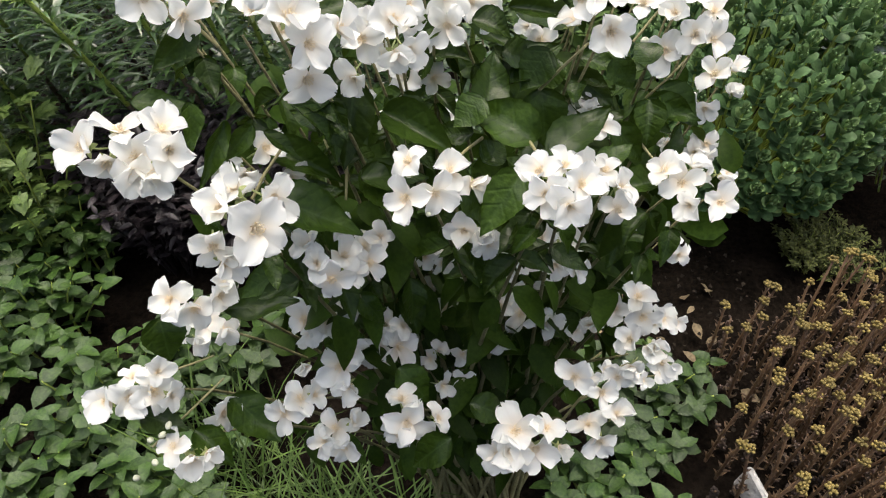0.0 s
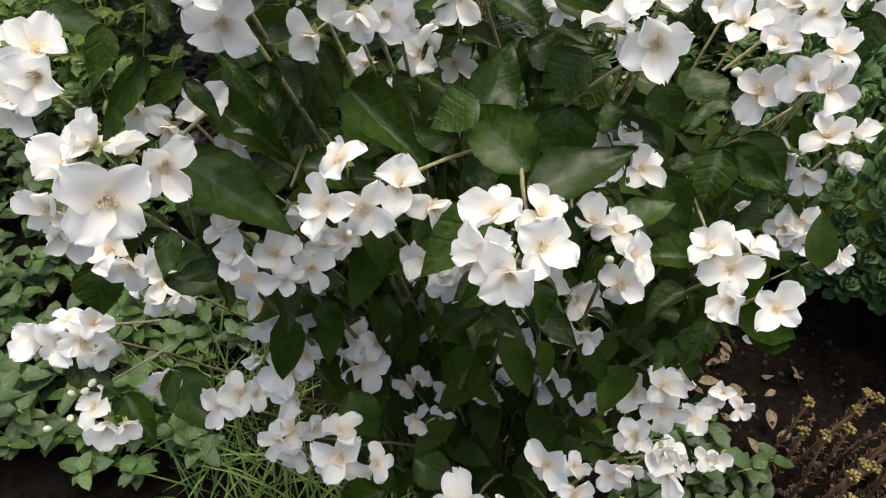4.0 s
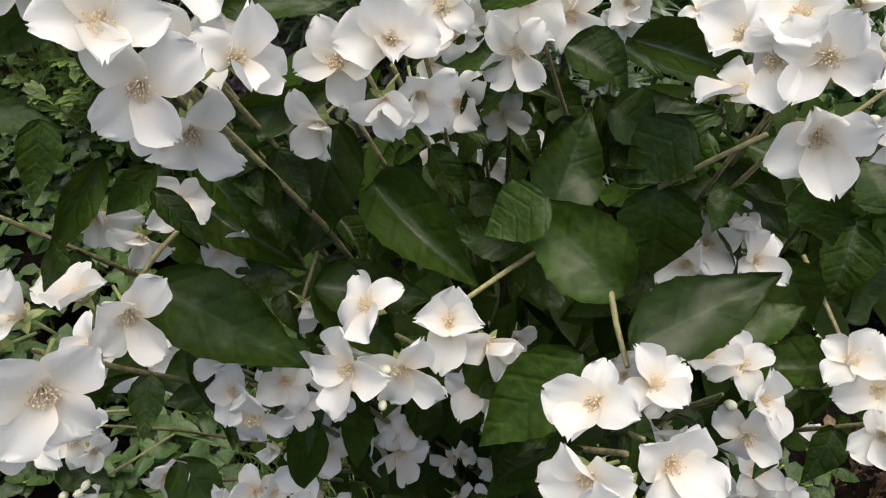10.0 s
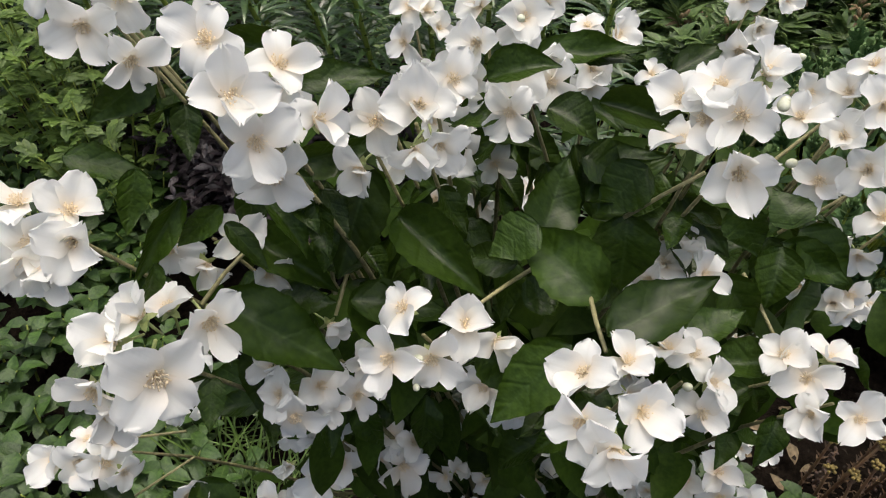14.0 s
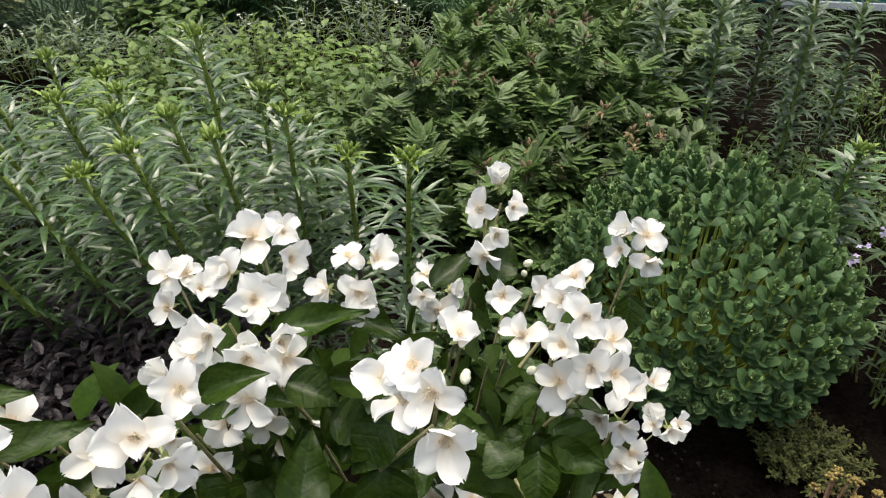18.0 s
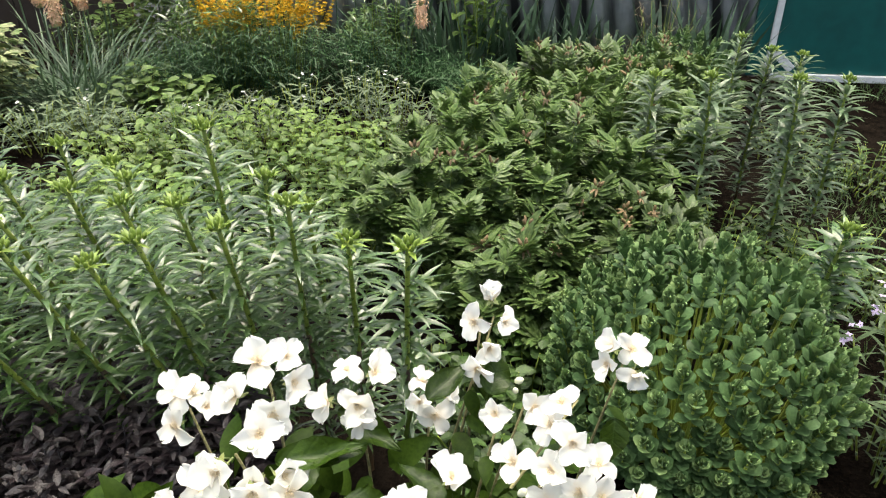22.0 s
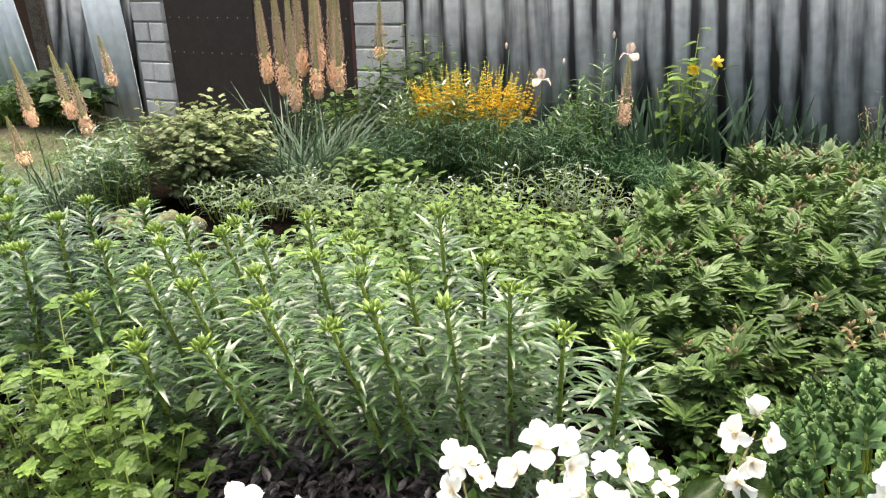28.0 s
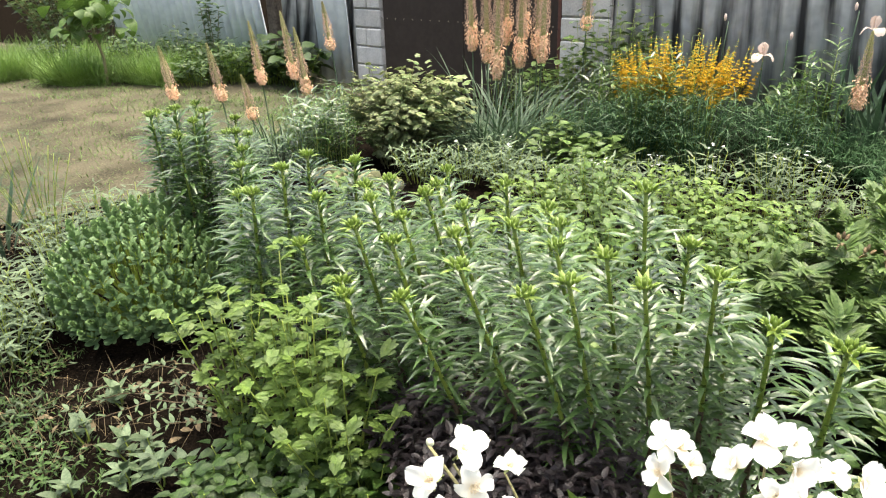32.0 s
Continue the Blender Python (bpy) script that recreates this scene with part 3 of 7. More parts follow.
FRONT = [(-0.935, 1.63, 0.82, -0.12), (-0.66, 1.30, 0.80, -0.16), (-0.75, 1.45, 0.80, -0.14), (-0.63, 1.52, 0.82, -0.08), (-0.50, 1.28, 0.78, -0.12),
         (-0.42, 1.31, 0.81, -0.08), (-0.51, 1.47, 0.81, -0.06), (-0.385, 1.44, 0.82, -0.04), (-0.335, 1.53, 0.945, -0.02), (-0.28, 1.345, 0.815, -0.03)]
FRONT += [(-0.158, 1.40, 0.84, -0.01), (-0.048, 1.385, 0.765, 0.0), (0.071, 1.31, 0.79, 0.01), (-0.80, 1.28, 0.70, -0.16), (-0.93, 1.50, 0.80, -0.10),
          (-1.02, 1.42, 0.79, -0.08), (-0.89, 1.39, 0.78, -0.10), (-0.82, 1.62, 0.80, -0.06), (-1.10, 1.60, 0.79, -0.05), (-0.98, 1.76, 0.80, -0.05), (-1.20, 1.72, 0.78, -0.05)]
for k, (x, y, h, lx) in enumerate(FRONT):
    lily(x, y, h, lx, -0.15, near=k < 14)
# same lilies farther off, the sky's sheen painted into their leaf colour
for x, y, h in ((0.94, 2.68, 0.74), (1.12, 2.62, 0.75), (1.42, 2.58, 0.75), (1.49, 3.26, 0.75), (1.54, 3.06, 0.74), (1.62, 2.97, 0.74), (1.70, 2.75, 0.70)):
    lily(x, y, h, uni(-0.03, 0.03), 0, 1.05, leaf_s=1.2, cut=0.2, wide=1.3, mat="sheen_lily", label="tall green lily with narrow leaves coloured paler for sky sheen", group="lilies near the teal gate")
for x, y, h in ((-2.56, 2.07, 0.80), (-2.48, 2.14, 0.82), (-2.40, 2.22, 0.80), (-2.10, 2.16, 0.74), (-2.05, 2.05, 0.78), (-1.46, 1.52, 0.78), (-1.50, 1.70, 0.80), (-1.48, 1.80, 0.82), (-2.30, 1.98, 0.76), (-2.66, 2.18, 0.78), (-2.20, 2.15, 0.74), (-1.62, 1.62, 0.72), (-1.75, 1.95, 0.70), (-1.30, 1.62, 0.76), (-1.38, 1.92, 0.78), (-2.74, 2.30, 0.74), (-2.30, 2.30, 0.76), (-2.56, 2.32, 0.80), (-1.95, 1.98, 0.74), (-1.85, 1.86, 0.72), (-2.36, 2.12, 0.78)):
    lily(x, y, h, uni(-0.04, 0.04), 0, 1.35, leaf_s=1.2, group="lilies at the lawn edge")
for x, y, h in ((-1.00, 1.33, 0.64), (-1.10, 1.45, 0.60), (-0.92, 1.50, 0.66), (-1.28, 1.50, 0.66), (-1.20, 1.85, 0.76), (-1.05, 1.95, 0.78), (-0.80, 1.85, 0.80), (-0.62, 1.72, 0.80), (-0.55, 1.62, 0.80), (-0.25, 1.62, 0.80), (-0.15, 1.55, 0.76)):
    lily(x, y, h, uni(-0.06, 0.02), -0.08, leaf_s=1.05)
lily(1.14, 1.68, 0.62, 0.05, 0, 1.2, leaf_s=1.2, cut=0.2, wide=1.4, group="lily behind the stonecrop")

SPOON = blade(0.050, 0.032, "spoon", 6, 0.18, 0.15, cup=0.35)
SPOON_BAG = {k: mesh_of("leaf", *SPOON, M[k]) for k in ("sedum", "sedum_pale")}


def stonecrop(x, y, r, h, shoots, label, seed=1, near=True, mat="sedum"):
    """A rounded clump of fleshy shoots, each topped with a rosette round a pale green bud."""
    S = thing("stonecrop", T(x, y), label, "stonecrop", "stonecrop clumps")
    g = np.random.RandomState(seed)
    tips, stems, inner, young = Bag(), Bag(), Bag(), Bag()
    for i in range(shoots):
        a = i * 2.399
        e = math.sqrt((i + 0.5) / shoots)
        polar = e * 1.75
        top = Vector((r * math.sin(polar) * math.cos(a), r * math.sin(polar) * math.sin(a), h - r * 0.95 + r * 0.95 * math.cos(polar))) * g.uniform(0.90, 1.06)
        if top.z < 0.10:
            continue
        base = Vector((top.x * 0.25, top.y * 0.25, 0.02))
        d = ((top - Vector((0, 0, h * 0.3))).normalized() * 0.55 + Vector((0, 0, 0.75))).normalized()
        mid = base.lerp(top, 0.55) + Vector((top.x, top.y, 0)) * 0.18
        stems.add(tube([base, mid, top], 0.004, 0.003, 4))
        q = d.to_track_quat("Z", "Y").to_matrix().to_4x4()
        for k in range(9):
            ka, ke = k * 2.399, 0.0042 * math.sqrt(k)
            tips.add(orb(0.0034, 0.0042, 5, 4), Matrix.Translation(top) @ q @ Matrix.Translation((ke * math.cos(ka), ke * math.sin(ka), 0.002 - 0.25 * ke)))
        for k in range(24):
            lev = k // 4
            m = Matrix.Translation(top - d * (0.003 + 0.017 * lev)) @ q @ turn((0, 0, 0), k * 1.571 + 0.78 * lev + g.uniform(-0.15, 0.15), (1.35, 1.2, 1.05, 0.88, 0.68, 0.45)[lev] + g.uniform(-0.18, 0.18), g.uniform(-0.2, 0.2), (0.52, 0.72, 0.84, 0.88, 0.86, 0.80)[lev] * g.uniform(0.85, 1.15))
            if i < 60 and lev == 3 and near:
                placed("leaf", SPOON_BAG[mat], S, m)
            elif lev < 3 and k % 4 < 4 - lev:
                young.add(SPOON, m)
            else:
                inner.add(SPOON, m)
    part("stem_growth", stems, M["lily_stem"], S, "", "stuff")
    part("bud_crown", tips, M["sedum_tip"], S, "pale green budding heads", "stuff")
    part("foliage", inner, M[mat], S, "", "stuff")
    part("young_growth", young, M["sedum_tip"], S, "light green young leaves", "stuff")


stonecrop(0.77, 1.58, 0.365, 0.61, 235, "rounded blue-green stonecrop clump with fleshy leaves and buds", 1)
stonecrop(-2.40, 1.78, 0.36, 0.52, 195, "pale green rounded stonecrop clump at the lawn edge", 2, mat="sedum_pale")
stonecrop(1.68, 4.55, 0.42, 0.52, 150, "stonecrop clump at the foot of the corrugated fence", 3, False)


def leafy(name, x, y, stems, spread, h, leaf, mat, label, category, per=18, pitch=(0.1, 0.7), lean=0.6, size=(0.7, 1.2), bloom=None, bloom_mat=None, blooms=0, seed=1, stem_mat="lily_stem", low=0.25, group="", dome=0.35, stem_r=0.003, sx=1.0, tip=None):
    """A plant of many leafy stems that spread from its foot; small blooms may crown the stems."""
    P = thing(name, T(x, y), label, category, group)
    g = np.random.RandomState(seed)
    st, fo, bl = Bag(), Bag(), Bag()
    for i in range(stems):
        a, e = i * 2.399 + g.uniform(-0.3, 0.3), math.sqrt((i + 0.4) / stems)
        hx = h * (1 - dome * e * e) * g.uniform(0.85, 1.1)
        foot = Vector((spread * (1 - lean) * e * math.cos(a) * sx, spread * (1 - lean) * e * math.sin(a), 0))
        pts = [foot + Vector((spread * lean * e * math.cos(a) * sx * s ** 1.4 + 0.01 * math.sin(5 * s + i), spread * lean * e * math.sin(a) * s ** 1.4, hx * s)) for s in (0, 0.25, 0.5, 0.75, 1)]
        stalk = pts[:4] + [along(pts, 0.92)]
        if stems <= 12:
            one = Bag()
            one.add(tube(stalk, stem_r, stem_r * 0.5, 5))
            part("stem", one, M[stem_mat], P)
        else:
            st.add(tube(stalk, stem_r, stem_r * 0.5, 4))
        for k in range(per):
            s = low + (1 - low) * (k + g.uniform(0, 0.6)) / per
            m = turn(along(pts, min(s, 1)), k * 2.399 + i + g.uniform(-0.4, 0.4), g.uniform(*pitch), g.uniform(-0.4, 0.4), g.uniform(*size) * (0.55 + 0.45 * math.sin(math.pi * min(1, 1.1 - 0.75 * s))))
            fo.add(leaf[g.randint(len(leaf))] if isinstance(leaf, list) else leaf, m)
        if bloom is not None and i < blooms:
            for k in range(tip or 1):
                bl.add(bloom, turn(pts[-1] + (Vector((g.uniform(-1, 1), g.uniform(-1, 1), g.uniform(-3.2, 0.8))) * 0.022 if tip else Vector()), g.uniform(0, 6.3), g.uniform(-0.6, 0.9), 0, g.uniform(0.75, 1.25)))
    if st.n:
        part("stem_growth", st, M[stem_mat], P, "", "stuff")
    part("foliage", fo, M[mat], P, "", "stuff")
    if bl.n:
        part("blossom", bl, M[bloom_mat], P, "", "stuff")
    return P


def rosette(count, length, width, shape="petal", pitch=0.5, n=3):
    """A small flower of a few petals."""
    b = Bag()
    for i in range(count):
        b.add(blade(length, width, shape, n, 0.1, 0.3), turn((0, 0, 0), i * 6.283 / count, pitch))
    return np.concatenate(b.v), b.f


SMALL_LIME = blade(0.046, 0.027, "ovate", 4, 0.3, 0.6)
OVAL = blade(0.045, 0.024, "ovate", 4, 0.25, 0.4)
MINT = blade(0.038, 0.024, "ovate", 4, 0.3, 0.5, teeth=0.06)
LIME = blade(0.060, 0.034, "ovate", 4, 0.3, 0.6)
LANCE = blade(0.075, 0.013, "lance", 4, 0.25, 0.5)
DARK = blade(0.038, 0.016, "lance", 4, 0.3, 0.5)


def lobed(length, width):
    """A leaf cut into lobes."""
    b = Bag()
    b.add(blade(length, width * 0.5, "ovate", 4, 0.2, 0.4))
    for s, a in ((0.25, 0.9), (0.25, -0.9), (0.45, 0.6), (0.45, -0.6)):
        b.add(blade(length * 0.5, width * 0.36, "ovate", 3, 0.2, 0.4), turn((0, length * s, -0.02 * length), a, -0.05))
    return np.concatenate(b.v), b.f


def divided(length, width):
    """A compound leaf: three stalked groups of pointed leaflets, spread like a fan."""
    b = Bag()
    for s, a, k in ((0.05, 0.95, 0.62), (0.05, -0.95, 0.62), (0.10, 0.60, 0.78), (0.10, -0.60, 0.78), (0.28, 0.35, 0.72), (0.28, -0.35, 0.72), (0.34, 0.0, 0.80)):
        b.add(blade(length * k * 0.8, width * (0.8 + 0.3 * k), "lance", 4, 0.30, 0.45), turn((0, length * s, 0), a, 0.15 - 0.2 * abs(a)))
    return np.concatenate(b.v), b.f


def spent_head():
    """A peony head gone over: three upright pods among shrivelled hanging sepals."""
    b = Bag()
    for k in range(3):
        b.add(orb(0.006, 0.013, 6, 4, 0.5), turn((0, 0, 0.004), k * 2.094, 0, 0) @ Matrix.Rotation(-0.45, 4, "X") @ Matrix.Translation((0, 0.004, 0.008)))
    for k in range(6):
        b.add(blade(0.034, 0.0095, "lance", 3, 0.3, 1.2), turn((0, 0, 0), k * 1.05 + 0.3 * (k % 2), 0.35 - 0.25 * (k % 3)))
    return np.concatenate(b.v), b.f


LOBED, DIVIDED = lobed(0.06, 0.055), divided(0.125, 0.030)
HUSK = spent_head()
SMALL4, SMALL5 = rosette(4, 0.0085, 0.0065, "petal", 0.2, 2), rosette(5, 0.012, 0.009, "petal", 0.4, 2)

# peonies past bloom
for i, (x, y, h, s) in enumerate(((0.38, 2.05, 0.42, 0.34), (0.72, 2.22, 0.46, 0.36), (0.20, 2.45, 0.56, 0.42), (0.62, 2.65, 0.60, 0.45), (0.45, 3.05, 0.62, 0.45), (0.95, 3.15, 0.62, 0.45), (0.80, 3.60, 0.62, 0.45), (1.25, 3.65, 0.60, 0.42))):
    leafy("peony_bush", x, y, 40, s, h, DIVIDED, "peony", "dense dark green peony bush with dry brown seed heads", "peony", 21, (0.15, 1.15), 0.7, (0.55, 0.95), HUSK, "dead_flower", 6, 20 + i, group="peony bushes", low=0.4)

# low bright green ground cover in the middle of the bed
for i, (x, y) in enumerate(((-1.75, 2.45), (-1.35, 2.35), (-0.95, 2.35), (-0.55, 2.25), (-0.20, 2.45), (-1.60, 2.85), (-1.15, 2.80), (-0.70, 2.75), (-0.25, 2.90), (-0.30, 3.30), (0.02, 3.35), (-0.75, 3.10), (-1.30, 3.20), (-2.05, 2.75), (-1.10, 3.55), (-0.65, 3.50), (-2.05, 2.35), (0.25, 3.45))):
    leafy("leafy_perennial", x, y, 26, 0.30, uni(0.26, 0.44), [SMALL_LIME, LIME], "lime" if i % 3 else "mum", "low bright green leafy perennial filling the bed", "perennial", 16, (0.1, 1.0), 0.45, seed=40 + i, group="bright green perennials")

# dark purple foliage plant in front of the lilies
for i, (x, y, s, h) in enumerate(((-0.60, 1.40, 0.17, 0.46), (-0.78, 1.38, 0.17, 0.44), (-0.44, 1.38, 0.16, 0.46), (-0.66, 1.26, 0.16, 0.41), (-0.34, 1.34, 0.14, 0.42), (-0.50, 1.26, 0.15, 0.41), (-0.38, 1.24, 0.13, 0.38))):
    leafy("dark_foliage_plant", x, y, 34, s, h, DARK, "purple", "bushy plant with blackish purple leaves beside the lilies", "foliage plant", 32, (-0.1, 0.9), 0.6, seed=60 + i, group="dark purple plants", stem_mat="purple")

# mint and other low greenery
for i, (x, y, h) in enumerate(((-0.92, 0.98, 0.22), (-0.70, 0.80, 0.20), (-1.02, 0.72, 0.18), (-0.80, 0.58, 0.15), (-1.07, 1.22, 0.22), (-1.25, 1.05, 0.20), (-0.55, 0.62, 0.14), (-0.50, 0.92, 0.16), (-0.95, 0.45, 0.12), (0.42, 0.80, 0.12), (0.30, 0.55, 0.12), (-1.02, 1.12, 0.26), (-0.92, 1.20, 0.26), (-1.30, 1.18, 0.22), (0.26, 1.50, 0.26), (0.40, 1.72, 0.30), (0.18, 1.68, 0.30), (0.30, 1.28, 0.18))):
    leafy("mint_plant", x, y, 17, 0.17, h, MINT, "mint", "low clump of fresh green mint leaves", "mint", 13, (0.0, 0.6), 0.4, (0.9, 1.4), seed=70 + i, group="mint clumps")

# weeds by the path
for i, (x, y) in enumerate(((1.95, 2.30), (2.20, 2.55), (1.80, 2.05), (2.35, 2.95), (2.10, 1.90), (1.65, 2.25), (2.15, 3.30), (1.35, 2.25), (1.15, 2.05))):
    leafy("path_weed", x, y, 26, 0.24, 0.14, OVAL, "mint", "low green weeds by the path", "weed", 9, (0.0, 0.7), 0.4, (0.5, 1.0), seed=300 + i, group="path weeds")

# chrysanthemum without flowers
for i, (x, y, h) in enumerate(((-1.24, 1.36, 0.72), (-1.42, 1.32, 0.66), (-1.10, 1.28, 0.62), (-0.98, 1.24, 0.56))):
    leafy("chrysanthemum", x, y, 11, 0.20, h, LOBED, "mum", "yellow-green chrysanthemum plant not yet in flower", "chrysanthemum", 18, (0.1, 0.9), 0.8, (0.6, 1.1), seed=90 + i, group="chrysanthemums", low=0.1)

# pale purple flowers and weeds
for i, (x, y, h) in enumerate(((1.32, 1.50, 0.55), (1.55, 1.62, 0.55), (1.45, 1.30, 0.45), (1.65, 1.85, 0.55))):
    leafy("dames_violet", x, y, 16, 0.26, h, LANCE, "violet_leaf", "weedy grey-green plant with loose pale lilac flowers", "wildflower", 26, (0.1, 0.8), 0.6, bloom=SMALL4, bloom_mat="lilac", blooms=13, seed=100 + i, low=0.05, tip=10, group="lilac wildflowers")
for i, (x, y, h) in enumerate(((-2.75, 1.50, 0.32), (-2.95, 1.75, 0.34), (-2.62, 1.28, 0.22), (-3.05, 1.42, 0.30), (-3.25, 1.95, 0.34), (-3.45, 2.30, 0.30), (-3.15, 2.35, 0.34), (-3.60, 1.65, 0.28), (-2.95, 2.60, 0.34), (-3.3, 2.8, 0.3))):
    leafy("grey_weed", x, y, 20, 0.22, h, LANCE, "grey", "straggling grey-green weed with narrow leaves", "weed", 14, (0.0, 0.7), 0.6, seed=110 + i, group="grey weeds")

# far side of the bed
for i, (x, y, h) in enumerate(((-0.55, 4.00, 0.40), (-0.25, 4.10, 0.46), (-0.85, 3.95, 0.36), (-0.05, 3.95, 0.42), (-1.75, 3.95, 0.30), (-2.05, 3.95, 0.30), (-1.45, 3.90, 0.28), (-1.15, 3.95, 0.32), (0.22, 3.85, 0.36), (-2.35, 3.90, 0.28), (-1.90, 4.25, 0.28))):
    leafy("campion", x, y, 20, 0.26, h, LANCE, "grey", "silvery green plant going to seed with tiny white flowers", "perennial", 14, (-0.1, 0.8), 0.6, bloom=SMALL5, bloom_mat="white_bloom", blooms=3, seed=120 + i, tip=2, group="silvery perennials")
for i, (x, y, h) in enumerate(((-1.15, 4.75, 0.58), (-0.75, 4.72, 0.60), (-0.35, 4.82, 0.58), (-1.45, 4.70, 0.48), (0.10, 5.05, 0.34), (0.45, 4.75, 0.28))):
    P = leafy("feathery_plant", x, y, 85, 0.36, h, blade(0.11, 0.006, "sword", 3, 0, 0.6), "fern", "soft dark green feathery plant with thread-like leaves", "perennial", 16, (0.0, 0.9), 0.6, seed=130 + i, group="feathery plants", low=0.15, stem_mat="fern")
leafy("loosestrife", -0.95, 5.15, 46, 0.40, 0.86, LANCE, "mint", "yellow loosestrife in full flower by the fence", "loosestrife", 8, (0.1, 0.8), 0.5, bloom=SMALL5, bloom_mat="yellow", blooms=0, seed=140, sx=1.1)


def flower_spires(owner_x, owner_y, n, spread, z0, z1, seed):
    """Yellow spires of small five-petalled flowers above the leaves."""
    P = thing("yellow_spires", T(owner_x, owner_y), "mass of golden yellow flower spires of loosestrife", "loosestrife")
    g, st = np.random.RandomState(seed), Bag()
    leaves = Bag()
    for i in range(n):
        a, e = g.uniform(0, 6.28), math.sqrt(g.uniform(0, 1))
        x, y = spread * e * math.cos(a) * 1.15, spread * e * math.sin(a) * 0.75
        top = z1 - 0.14 * e * e + g.uniform(-0.10, 0.05)
        lo = z0 + g.uniform(-0.06, 0.12)
        pts = [(x * 0.55, y * 0.55, 0), (x * 0.85, y * 0.85, lo), (x + g.uniform(-0.03, 0.03), y, top)]
        st.add(tube(pts, 0.003, 0.0015, 4))
        sp = Bag()
        for k in range(9):
            s = (k + g.uniform(0, 0.5)) / 9
            p = Vector(pts[1]).lerp(Vector(pts[2]), s)
            for q in range(10):
                sp.add(SMALL5, turn(p, g.uniform(0, 6.28), g.uniform(0.0, 0.8), 0, 0.95 * (1.15 - 0.7 * s) * g.uniform(0.7, 1.2)) @ Matrix.Translation((0, 0.016 * (1.2 - s), 0)) @ Matrix.Rotation(-0.8, 4, "X"))
            leaves.add(LANCE, turn(p, g.uniform(0, 6.28), g.uniform(-0.1, 0.6), 0, g.uniform(0.3, 0.55)))
        part("flower_spire", sp, M["yellow"], P, "", "stuff")
    part("foliage", leaves, M["lime"], P, "", "stuff")
    part("stem_growth", st, M["lily_stem"], P, "", "stuff")


flower_spires(-0.98, 5.12, 120, 0.44, 0.46, 0.84, 141)

SWORDS = [blade(l, w, "sword", 6, 0.15, d) for l, w, d in ((0.55, 0.034, 0.25), (0.45, 0.032, 0.5), (0.62, 0.03, 0.12))]
STRAPS = [blade(l, 0.0085, "sword", 7, 0.3, d) for l, d in ((0.50, 1.0), (0.42, 1.5), (0.55, 0.7))]


def swords(name, x, y, n, spread, leaves, mat, label, category, seed, group="", s=1.0, pitch=(1.0, 1.5)):
    P = thing(name, T(x, y), label, category, group)
    g = np.random.RandomState(seed)
    big = [mesh_of("leaf", *l, M[mat]) for l in leaves]
    for i in range(n):
        a = g.uniform(0, 6.28)
        e = spread * math.sqrt(g.uniform(0, 1))
        placed("leaf", big[g.randint(len(big))], P, turn((e * math.cos(a), e * math.sin(a), 0), a - 1.57 + g.uniform(-0.5, 0.5), g.uniform(*pitch), g.uniform(-0.8, 0.8), s * g.uniform(0.75, 1.15)))
    return P


for i, (x, y) in enumerate(((0.20, 5.45), (0.50, 5.50), (0.80, 5.42), (1.10, 5.38), (1.45, 5.30), (1.85, 5.22), (-0.10, 5.55), (0.35, 5.25), (2.15, 5.15))):
    swords("iris_clump", x, y, 30, 0.18, SWORDS, "iris", "clump of blue-green sword-shaped iris leaves by the fence", "iris", 150 + i, "iris clumps", 1.12)

IRIS_PETAL = [mesh_of("petal", *blade(0.085, 0.072, "petal", 6, 0.1, 1.6, across=4, cup=0.4, ripple=0.09), M["iris_bloom"]), mesh_of("petal", *blade(0.075, 0.066, "petal", 6, 0.25, -0.9, across=4, ripple=0.08), M["iris_bloom"])]


def iris_flower(x, y, h, open_flower=True):
    P = thing("iris_flower", T(x, y, 0, uni(0, 6)), "pale peach bearded iris flower on a tall stalk" if open_flower else "tall iris stalk with a closed peach bud", "iris", "iris flowers")
    b = Bag()
    b.add(tube(bend((0, 0, 0), uni(-0.04, 0.04), 0, h, 4), 0.006, 0.004))
    part("stalk", b, M["iris"], P)
    if open_flower:
        for k in range(3):
            placed("petal", IRIS_PETAL[0], P, turn((0, 0, h), k * 2.094, 0.3, 0, 1.1))
            placed("petal", IRIS_PETAL[1], P, turn((0, 0, h), k * 2.094 + 1.05, 1.1, 0, 1.1))
    else:
        b = Bag()
        b.add(orb(0.011, 0.026, 7, 6, 0.5), Matrix.Translation((0, 0, h)))
        part("bud", b, M["iris_bloom"], P)


for x, y, h, o in ((0.10, 5.40, 0.88, True), (-0.50, 5.20, 0.72, True), (-0.36, 5.40, 0.80, False), (-0.80, 5.50, 0.90, False), (-0.02, 5.50, 0.98, False)):
    iris_flower(x, y, h, o)


